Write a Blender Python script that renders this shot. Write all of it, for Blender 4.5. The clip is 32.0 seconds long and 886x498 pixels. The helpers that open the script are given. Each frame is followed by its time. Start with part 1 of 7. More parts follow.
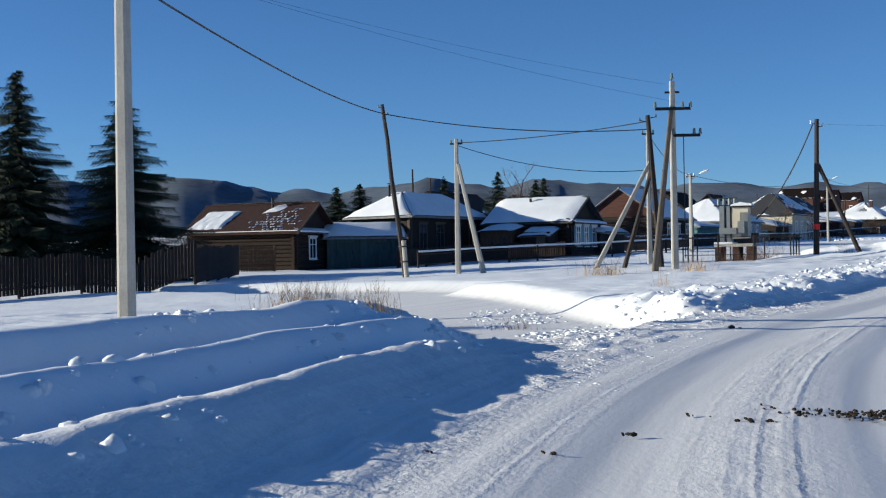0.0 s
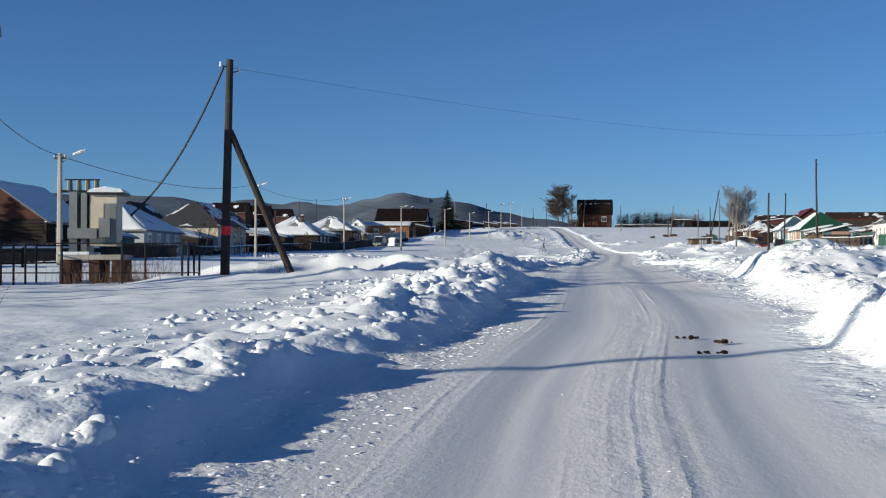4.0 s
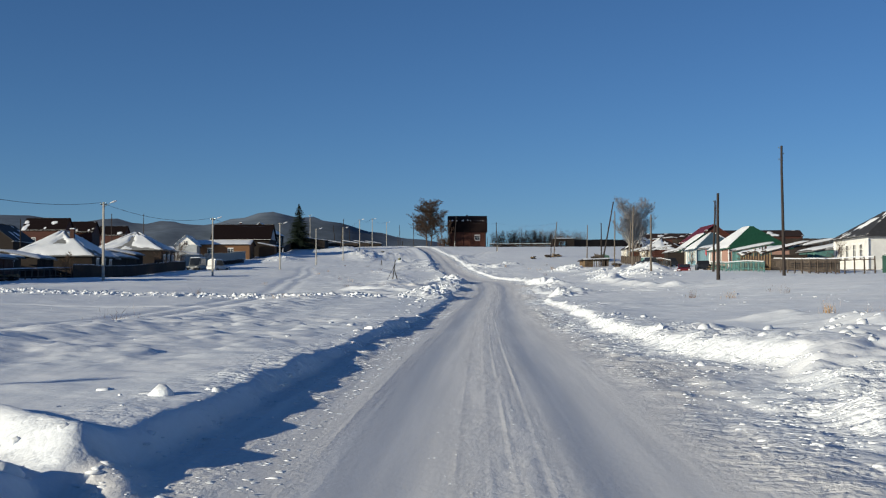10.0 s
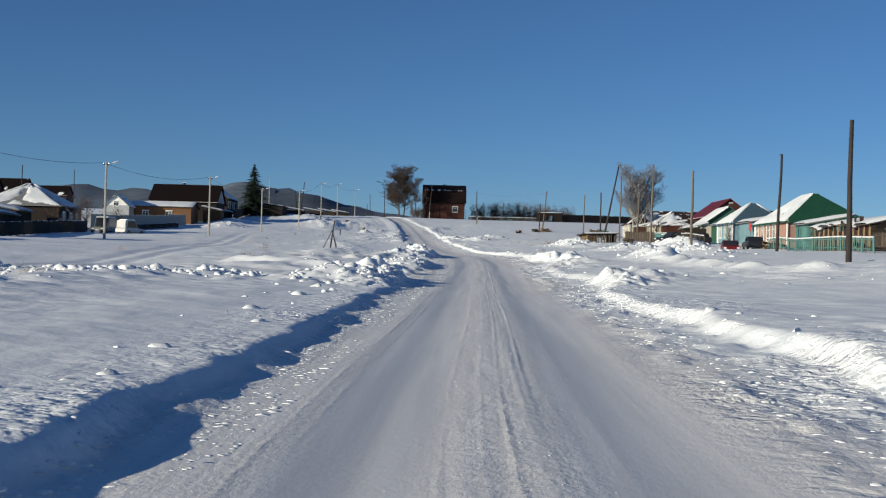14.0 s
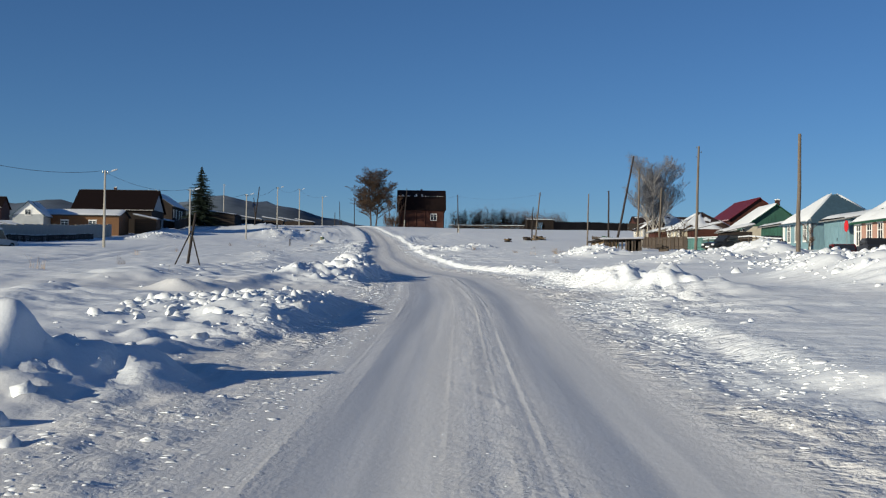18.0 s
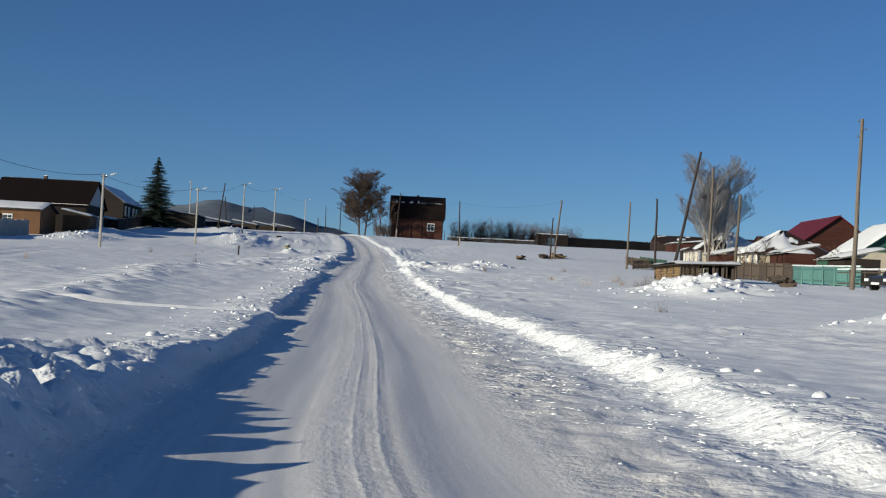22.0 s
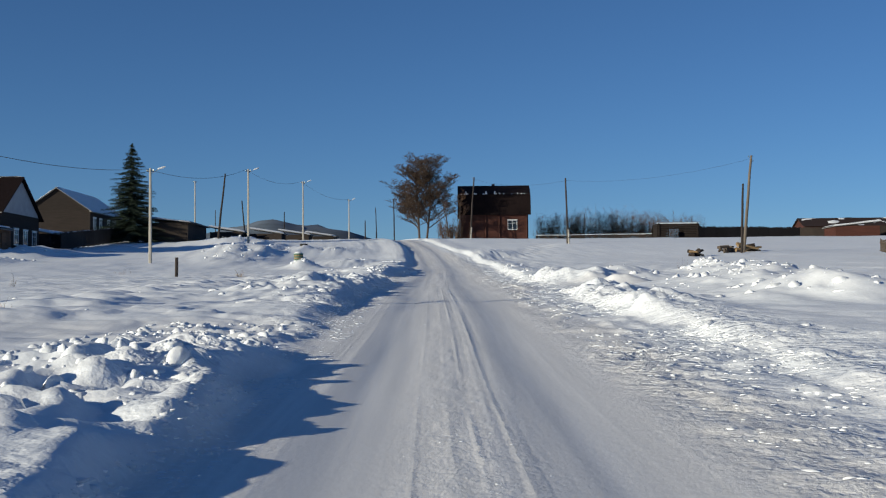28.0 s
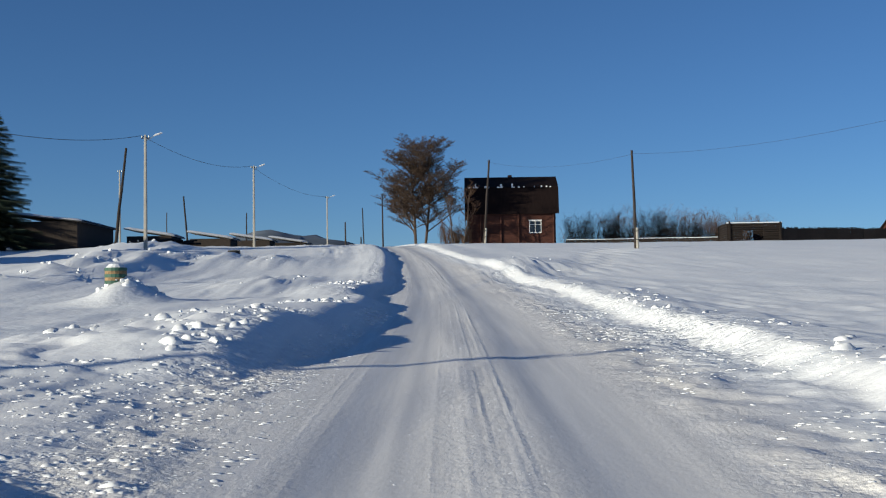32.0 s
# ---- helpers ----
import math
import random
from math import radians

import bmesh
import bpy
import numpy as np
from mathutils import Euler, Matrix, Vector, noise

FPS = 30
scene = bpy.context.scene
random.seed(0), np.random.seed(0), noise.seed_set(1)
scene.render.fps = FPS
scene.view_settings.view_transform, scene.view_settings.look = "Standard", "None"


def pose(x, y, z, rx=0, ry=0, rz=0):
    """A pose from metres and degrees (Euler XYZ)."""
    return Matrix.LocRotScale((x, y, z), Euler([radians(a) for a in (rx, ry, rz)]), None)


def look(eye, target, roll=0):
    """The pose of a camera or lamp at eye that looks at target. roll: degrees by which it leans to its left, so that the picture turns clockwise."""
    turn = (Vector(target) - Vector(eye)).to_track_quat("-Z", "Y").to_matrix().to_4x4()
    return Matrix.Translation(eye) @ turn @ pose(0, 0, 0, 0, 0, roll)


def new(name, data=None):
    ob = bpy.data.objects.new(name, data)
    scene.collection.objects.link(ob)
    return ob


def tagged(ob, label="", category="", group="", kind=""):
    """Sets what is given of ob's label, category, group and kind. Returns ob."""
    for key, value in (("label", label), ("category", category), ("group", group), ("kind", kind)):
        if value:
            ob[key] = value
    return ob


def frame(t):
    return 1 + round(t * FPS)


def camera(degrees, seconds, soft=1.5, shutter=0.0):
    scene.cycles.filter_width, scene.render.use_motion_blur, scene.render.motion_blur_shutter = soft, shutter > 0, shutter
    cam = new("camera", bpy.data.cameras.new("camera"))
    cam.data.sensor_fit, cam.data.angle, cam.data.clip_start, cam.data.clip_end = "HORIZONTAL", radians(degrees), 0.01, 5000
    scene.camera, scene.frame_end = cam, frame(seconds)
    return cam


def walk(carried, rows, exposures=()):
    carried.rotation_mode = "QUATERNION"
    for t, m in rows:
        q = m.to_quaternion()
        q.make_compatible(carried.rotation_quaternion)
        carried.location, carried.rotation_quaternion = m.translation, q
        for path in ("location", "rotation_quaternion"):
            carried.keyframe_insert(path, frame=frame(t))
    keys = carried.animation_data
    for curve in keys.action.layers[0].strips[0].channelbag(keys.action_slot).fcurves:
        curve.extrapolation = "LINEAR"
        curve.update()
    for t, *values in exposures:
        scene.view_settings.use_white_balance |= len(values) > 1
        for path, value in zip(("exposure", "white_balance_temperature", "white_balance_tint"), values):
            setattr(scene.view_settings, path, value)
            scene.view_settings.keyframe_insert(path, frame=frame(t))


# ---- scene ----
cam = camera(38.9, 32.0, soft=1.2)
PATH = [
    (0, (-0.29, -0.617, 0.505), (-0.357, 1.382, 0.524), -1.0),
    (0.5, (0.005, 2.371, 0.589), (0.087, 4.369, 0.615), -0.5),
    (1, (0.595, 5.4, 0.608), (0.822, 7.387, 0.635), -0.4),
    (1.5, (1.273, 8.434, 0.556), (1.64, 10.399, 0.588), -0.1),
    (2, (2.136, 11.447, 0.529), (2.619, 13.388, 0.565), 0.3),
    (2.5, (3.073, 14.359, 0.543), (3.645, 16.275, 0.574), 0.4),
    (3, (4.108, 17.273, 0.538), (4.755, 19.165, 0.569), 0.1),
    (3.5, (5.343, 20.315, 0.619), (6.06, 22.182, 0.65), 0.3),
    (4, (6.742, 23.337, 0.64), (7.537, 25.172, 0.674), 0.0),
    (4.5, (8.396, 26.476, 0.714), (9.267, 28.276, 0.744), -0.2),
    (6.5, (17.01, 39.99, 1.357), (17.996, 41.73, 1.361), 0.8),
    (7, (19.336, 43.988, 1.458), (20.305, 45.737, 1.469), 0.5),
    (7.5, (21.706, 48.126, 1.548), (22.67, 49.878, 1.586), 0.4),
    (8, (23.933, 52.113, 1.686), (24.896, 53.866, 1.74), 0.5),
    (8.5, (26.308, 56.165, 1.776), (27.272, 57.917, 1.827), 0.4),
    (9, (28.727, 60.234, 1.841), (29.693, 61.985, 1.898), 0.4),
    (9.5, (31.269, 64.468, 1.995), (32.239, 66.216, 2.057), 0.1),
    (10, (33.691, 68.697, 2.137), (34.665, 70.442, 2.203), -0.2),
    (10.5, (36.255, 73.031, 2.088), (37.236, 74.773, 2.155), -0.3),
    (11, (38.854, 77.329, 2.167), (39.842, 79.067, 2.221), -0.3),
    (11.5, (41.457, 81.624, 2.201), (42.45, 83.359, 2.25), -0.1),
    (12, (44.127, 86.109, 2.24), (45.125, 87.842, 2.289), 0.0),
    (12.5, (46.892, 90.694, 2.188), (47.893, 92.425, 2.23), 0.5),
    (13, (49.5, 95.084, 2.029), (50.503, 96.814, 2.061), 1.1),
    (13.5, (52.15, 99.632, 2.113), (53.155, 101.36, 2.148), 1.3),
    (14, (54.874, 104.265, 2.172), (55.881, 105.993, 2.201), 1.4),
    (14.5, (57.693, 108.865, 2.206), (58.701, 110.593, 2.238), 1.6),
    (16.5, (68.315, 126.022, 2.666), (69.334, 127.742, 2.702), 0.7),
    (17, (71.086, 130.444, 2.741), (72.109, 132.162, 2.783), 0.5),
    (17.5, (73.961, 135.136, 2.832), (74.989, 136.851, 2.873), 0.5),
    (18, (76.742, 139.609, 2.857), (77.774, 141.322, 2.906), 0.7),
    (18.5, (79.538, 143.94, 3.027), (80.571, 145.652, 3.073), 0.9),
    (19, (82.343, 148.528, 3.121), (83.377, 150.239, 3.173), 1.3),
    (19.5, (85.217, 153.109, 3.309), (86.253, 154.819, 3.359), 1.6),
    (20, (88.193, 157.919, 3.375), (89.23, 159.628, 3.428), 1.7),
    (20.5, (91.079, 162.649, 3.596), (92.117, 164.358, 3.654), 1.7),
    (21, (93.944, 167.504, 3.917), (94.983, 169.212, 3.981), 1.8),
    (21.5, (96.595, 172.211, 4.255), (97.633, 173.92, 4.328), 2.2),
    (22, (99.159, 176.808, 4.419), (100.193, 178.518, 4.489), 2.8),
    (22.5, (101.527, 181.861, 4.365), (102.559, 183.572, 4.446), 3.0),
    (23, (104.064, 187.088, 4.543), (105.087, 188.804, 4.63), 2.8),
    (23.5, (106.877, 192.585, 4.626), (107.888, 194.31, 4.705), 2.1),
    (24, (109.913, 197.919, 4.676), (110.907, 199.653, 4.75), 1.7),
    (24.5, (112.683, 203.213, 4.701), (113.668, 204.952, 4.773), 1.1),
    (25, (115.281, 208.624, 4.902), (116.261, 210.366, 4.969), 0.6),
    (25.5, (118.152, 214.065, 5.004), (119.126, 215.81, 5.076), 0.2),
    (27.5, (129.075, 236.055, 6.047), (130.032, 237.809, 6.124), -0.5),
    (28, (131.941, 241.649, 6.104), (132.895, 243.405, 6.187), -0.5),
    (28.5, (134.919, 247.336, 6.489), (135.874, 249.092, 6.566), -0.8),
    (29, (137.916, 252.903, 6.562), (138.868, 254.66, 6.651), -1.1),
    (29.5, (140.963, 258.598, 6.942), (141.916, 260.354, 7.034), -1.3),
    (30, (144.02, 264.29, 7.211), (144.972, 266.046, 7.306), -1.2),
    (30.5, (147.179, 270.214, 7.461), (148.131, 271.97, 7.556), -1.0),
    (31, (150.376, 276.056, 7.683), (151.327, 277.813, 7.775), -0.7),
    (31.5, (153.538, 282.043, 7.912), (154.49, 283.799, 8.008), -0.8),
    (32, (156.662, 288.038, 8.174), (157.615, 289.793, 8.273), -0.8),
]
walk(cam, [(t, look(eye, target, roll)) for t, eye, target, roll in PATH], [(0, 0.72, 5420, 9), (2, 0.56, 5480, 9), (4, 0.44, 5540, 9), (7, 0.24, 5640, 9), (14, 0.20, 5700, 9), (25, 0.19, 5690, 9), (32, 0.32, 5650, 9)])

# ---- world, sun ----
AXIS = radians(29.4)
SIN, COS = math.sin(AXIS), math.cos(AXIS)
SUN_FROM = Vector((-1.0, -0.02, 0)).normalized()
SUN_ELEV = radians(12.8)

world = bpy.data.worlds.new("world")
scene.world = world
world.use_nodes = True
wn = world.node_tree
sky = wn.nodes.new("ShaderNodeTexSky")
sky.sky_type = "NISHITA"
sky.sun_disc = False
sky.sun_elevation = SUN_ELEV
sky.sun_rotation = math.atan2(SUN_FROM.x, SUN_FROM.y)
sky.air_density, sky.dust_density, sky.ozone_density, sky.altitude = 1.0, 0.0, 4.2, 2600
wn.links.new(sky.outputs[0], wn.nodes["Background"].inputs[0])
wn.nodes["Background"].inputs[1].default_value = 0.063

sun = new("sun", bpy.data.lights.new("sun", "SUN"))
sun.data.energy, sun.data.angle, sun.data.color = 4.9, radians(0.53), (1.0, 0.835, 0.56)
sun_way = Vector((SUN_FROM.x * math.cos(SUN_ELEV), SUN_FROM.y * math.cos(SUN_ELEV), math.sin(SUN_ELEV)))
sun.matrix_world = look(sun_way * 100, (0, 0, 0))

# ---- ground shape ----
# u runs along the road's main line, w to its right; the road wanders off that line by bend(u).
LEVEL_U = [-400, -60, 0, 12, 25, 45, 58, 78, 98, 115, 145, 171, 193, 210, 240, 270, 290, 310, 330, 382, 427, 470, 513, 560, 620, 800, 1500, 4000]
LEVEL_Z = [-1.5, -1, -.78, -.76, -.66, .03, .35, .75, .9, .95, 1.35, 1.8, 2.5, 3.0, 3.5, 4.65, 5.3, 6.2, 6.87, 9.2, 12.5, 15.6, 17.2, 17.8, 17.3, 14, 5, 0]
BEND_U = [-400, -60, -20, -1, 5, 11, 17, 24, 33, 43, 76, 123, 149, 170, 195, 205, 214, 226, 244, 275, 301, 328, 365, 400, 440, 480, 520, 600, 4000]
BEND_W = [20, 20, 10, .1, -2.1, -3.8, -4.9, -5.6, -5.5, -4.8, -4.4, -3.2, -2.1, -1.2, -.4, -.4, -1.1, -1.4, -2.1, -3.7, -4.3, -4.9, -5.5, -7, -10, -15, -21, -30, -60]


def smooth_line(x, xs, ys):
    """A smooth line through knots, with no overshoot."""
    xs, ys = np.array(xs, float), np.array(ys, float)
    slope = np.diff(ys) / np.diff(xs)
    m = np.zeros(len(xs))
    for i in range(1, len(xs) - 1):
        a, b = slope[i - 1], slope[i]
        m[i] = 0 if a * b <= 0 else 2 * a * b / (a + b)
    m[0], m[-1] = slope[0], slope[-1]
    x = np.clip(np.asarray(x, float), xs[0], xs[-1])
    k = np.clip(np.searchsorted(xs, x) - 1, 0, len(xs) - 2)
    h = xs[k + 1] - xs[k]
    t = (x - xs[k]) / h
    return ((1 + 2 * t) * (1 - t) ** 2 * ys[k] + t * (1 - t) ** 2 * h * m[k]
            + t * t * (3 - 2 * t) * ys[k + 1] + t * t * (t - 1) * h * m[k + 1])


def level(u):
    return smooth_line(u, LEVEL_U, LEVEL_Z)


def bend(u):
    return smooth_line(u, BEND_U, BEND_W)


def hashed(ix, iy, seed):
    n = (ix.astype(np.int64) * 374761393 + iy.astype(np.int64) * 668265263 + seed * 1274126177) & 0x7FFFFFFF
    n = ((n ^ (n >> 13)) * 1274126177) & 0x7FFFFFFF
    return ((n ^ (n >> 16)) & 0xFFFF) / 65535.0


def grain(x, y, seed=0):
    """Smooth value noise, -1 to 1."""
    x, y = np.asarray(x, float), np.asarray(y, float)
    ix, iy = np.floor(x), np.floor(y)
    fx, fy = x - ix, y - iy
    fx, fy = fx * fx * (3 - 2 * fx), fy * fy * (3 - 2 * fy)
    a, b = hashed(ix, iy, seed), hashed(ix + 1, iy, seed)
    c, d = hashed(ix, iy + 1, seed), hashed(ix + 1, iy + 1, seed)
    return 2 * ((a * (1 - fx) + b * fx) * (1 - fy) + (c * (1 - fx) + d * fx) * fy) - 1


def fbm(x, y, octaves=4, seed=0):
    total, size = 0, 1.0
    for k in range(octaves):
        total = total + size * grain(x * 2 ** k + 17.3 * k, y * 2 ** k - 9.1 * k, seed + k)
        size *= 0.5
    return total


def clods(x, y, seed=0):
    """Rounded clods: 1 at their middles, 0 in the creases."""
    x, y = np.asarray(x, float), np.asarray(y, float)
    ix, iy = np.floor(x), np.floor(y)
    best = np.full(np.broadcast(x, y).shape, 9.0)
    for dx in (-1, 0, 1):
        for dy in (-1, 0, 1):
            cx, cy = ix + dx, iy + dy
            d = (cx + hashed(cx, cy, seed) - x) ** 2 + (cy + hashed(cx, cy, seed + 7) - y) ** 2
            best = np.minimum(best, d)
    return np.clip(1 - 1.15 * best, 0, 1)


def step(a, b, x):
    t = np.clip((x - a) / (b - a), 0, 1)
    return t * t * (3 - 2 * t)


def bump(u, at, half):
    return np.exp(-((u - at) / half) ** 2)


# the cleared banks beside the road: u, distance of the crest from the road's line, height, width of the face
BANK_LEFT = [
    (18, 4.2, .22, .8), (23, 4.1, .28, 1.1), (26, 3.6, .30, 1.0), (30, 3.0, .28, .8), (34, 2.8, .25, .7), (38, 2.6, .22, .6), (44, 2.6, .24, .6), (48, 2.7, .28, .7),
    (52, 2.8, .40, .9), (57, 2.8, .42, .9), (60, 3.0, .28, .8), (62, 3.6, .06, .8), (65, 3.8, .04, .7), (66.5, 3.4, .12, .8), (69, 3.3, .15, .8), (72, 2.9, .22, .6),
    (77, 3.0, .36, .5), (81, 2.8, .30, .35), (86, 2.75, .26, .3), (97, 2.7, .23, .3), (107, 2.7, .20, .3), (115, 2.5, .28, .3), (119, 2.5, .26, .3), (123, 2.35, .19, .3),
    (131, 2.35, .18, .3), (145, 2.45, .14, .3), (154, 2.5, .18, .4), (157, 2.7, .27, .7), (160, 3.0, .26, .9), (163, 3.0, .26, .8), (165.5, 3.5, .05, .8), (169, 3.5, .0, .8),
    (171.5, 3.2, .22, .8), (174, 3.8, .12, .8), (178.5, 2.9, .20, .8), (182, 2.8, .28, .8), (186, 2.7, .22, .7), (189, 3, .04, .8), (193, 3, .0, .8), (198, 3.2, .16, .8),
    (203, 2.6, .34, .8), (208, 2.2, .38, .7), (211, 2.4, .32, .7), (214, 2.5, .30, .8), (218, 2.2, .28, .5), (224, 2.1, .28, .35), (230, 2.1, .26, .3), (234, 2.2, .26, .3),
    (237.6, 2.25, .28, .3), (238.5, 2.3, .02, .3), (239.6, 2.3, .02, .3), (240.4, 2.35, .28, .3), (246, 2.4, .28, .3), (258, 2.05, .25, .3), (278, 1.7, .22, .3), (283, 2.0, .24, .4),
    (288, 2.3, .26, .6), (290, 2.1, .20, .6), (293, 2.5, .10, .8), (297, 2.6, .07, .8), (301, 2.6, .20, .8), (305, 2.6, .27, .8), (309, 2.8, .37, 1.0), (314, 2.9, .45, 1.1),
    (319, 2.6, .38, 1.0), (325, 2.5, .32, .9), (331, 2.5, .30, 1.0), (335, 3.2, .2, 1), (337, 3.5, .08, 1), (342, 3.5, .10, 1), (344.5, 3.1, .42, 1.3), (350, 2.9, .54, 1.5),
    (357, 2.7, .48, 1.4), (364, 2.5, .38, 1.1), (372, 3.2, .42, 1.2), (385, 2.5, .34, 1.), (405, 2.6, .42, 1), (420, 2.4, .4, 1), (460, 2.4, .35, 1), (4000, 2.4, .3, 1)]
BANK_RIGHT = [
    (16, 4.4, .04, .6), (28, 3.6, .16, .6), (34, 3.2, .10, .6), (36, 3.0, .36, .5), (40, 2.9, .55, .6), (43, 3.5, .35, .7), (47, 3.4, .40, .9), (53, 4.0, .40, .9), (57, 4.4, .65, 1.0),
    (61, 4.3, .55, .8), (64, 4.3, .12, .8), (70, 4.2, .34, .8), (77, 4.6, .32, .7), (84, 4.4, .26, .6), (88, 4.0, .2, .6), (91, 4.5, .10, .6), (96, 5.2, .25, .6), (99, 4.4, .33, .6),
    (103, 4.1, .3, .5), (116, 4.0, .27, .35), (125, 4.2, .27, .35), (136, 4.0, .25, .35), (152, 3.7, .18, .5), (160, 4.7, .32, .8), (166, 4.9, .22, .8), (171, 4.1, .20, .7),
    (178, 3.8, .18, .6), (186, 4, .08, .8), (192, 5.5, .14, .8), (199, 4.4, .26, .7), (214, 4.8, .27, .6), (225, 4.8, .28, .5), (240, 4.7, .25, .4), (253, 4.3, .25, .4),
    (268, 4.3, .26, .4), (284, 4.5, .18, .6), (290, 4.5, .13, .6), (297, 4.4, .25, .6), (306, 4.2, .28, .5), (312, 4.3, .22, .5), (318, 5.2, .04, .8), (323, 5.0, .06, .8),
    (328, 4.7, .22, .8), (345, 4.6, .3, .6), (352, 4.6, .32, .6), (373, 4.7, .3, .6), (409, 4.1, .3, .7), (434, 3.4, .25, .7), (480, 3.5, .25, .8), (4000, 3.5, .25, .8)]
# heaps of cleared snow: u, distance from the road's line, length, width, height
HEAPS = [
    (16.3, -6.9, 2.0, 1.8, 0.22), (28, -6.0, 3.2, 1.8, 0.14), (34, -5.2, 4.0, 1.5, 0.08), (53.5, -4.6, 3.8, 1.9, 0.16), (68.2, -3.9, 1.5, 1.1, 0.52), (67.5, -7.5, 1.6, 2.6, 0.30),
    (58.0, 6.4, 4.2, 2.0, 0.62), (43, 6.8, 5, 2.2, 0.45), (41, 5.0, 1.4, 1.1, 0.30), (98.5, 7.2, 3.4, 1.9, 0.22), (91, 6.4, 2.2, 1.2, 0.30), (104, 9, 3, 3, 0.20),
    (158.5, -4.6, 2.6, 1.5, 0.30), (163.6, -4.4, 1.2, 1.3, 0.38), (183, -4.3, 2.6, 1.4, 0.12), (214.0, -3.5, 1.0, 0.9, 0.42), (219, -4.4, 2.0, 1.0, 0.12),
    (162.5, 6.0, 2.2, 1.5, 0.28), (205, 15.5, 6, 2.6, 0.55), (236, 18, 5, 3.4, 0.65), (262, 17, 5, 3, 0.6), (194, 11, 5, 1.6, 0.40), (243, 24, 5, 3, 1.0),
    (286, -4.4, 3.0, 1.6, 0.08), (312, -5.0, 6, 1.6, 0.14), (303, 8.6, 2.4, 2.2, 0.4), (328, 7.6, 3.0, 2.2, 0.42), (313, 9.5, 4.5, 2.4, 0.55), (331, 13, 4, 2.4, 0.6), (353, -5.2, 8, 1.7, 0.2),
    (366.3, -9.8, 1.3, 1.5, 0.7), (383, -7, 8, 3, 0.3), (402, 6, 8, 3, 0.3), (413, -12, 9, 5, 0.5),
    (392, -18, 14, 4, 0.6), (415, -20, 18, 5, 0.8), (440, -24, 14, 5, 0.8), (372, -38, 10, 4, 0.9), (398, -40, 9, 4, 1.0),
]
# long ridges thrown up by a plough: u and distance at both ends, width, height
RIDGES = [(169.5, -3.4, 178.7, -12.0, 0.8, 0.30), (192.0, -7.0, 211.0, -2.4, 0.9, 0.28), (66.8, -4.5, 66.0, -14.0, 0.8, 0.34), (60.0, -4.5, 58.5, -13.0, 0.8, 0.22), (284.0, -1.8, 287.5, -2.0, 0.22, 0.14),
          (319, 7.2, 330, 5.0, 0.9, 0.3), (188, 6.4, 200, 4.6, 0.8, 0.22), (165, 13, 196, 10.5, 1.0, 0.32), (84, 10.5, 112, 8.5, 1.2, 0.26)]


def heaped(u, q):
    z = 0
    for hu, hq, length, wide, high in HEAPS:
        z = z + high * np.exp(-((u - hu) / length) ** 4 - ((q - hq) / wide) ** 2 * 1.3)
    return z


def side_road(u, w):
    """1 on the track that leaves the road to the left at its start, and on the street before the houses."""
    x, y = u * SIN + w * COS, u * COS - w * SIN
    centre = smooth_line(y, [10, 20, 30, 42, 50, 54, 60], [2.4, 1.6, 0.2, -2.2, -7, -14, -40])
    near = 1 - step(2.0, 3.4, np.abs(x - centre) * np.where(y > 46, 0.6, 1.0))
    return near * step(12, 17, y) * (1 - step(54, 58, y))


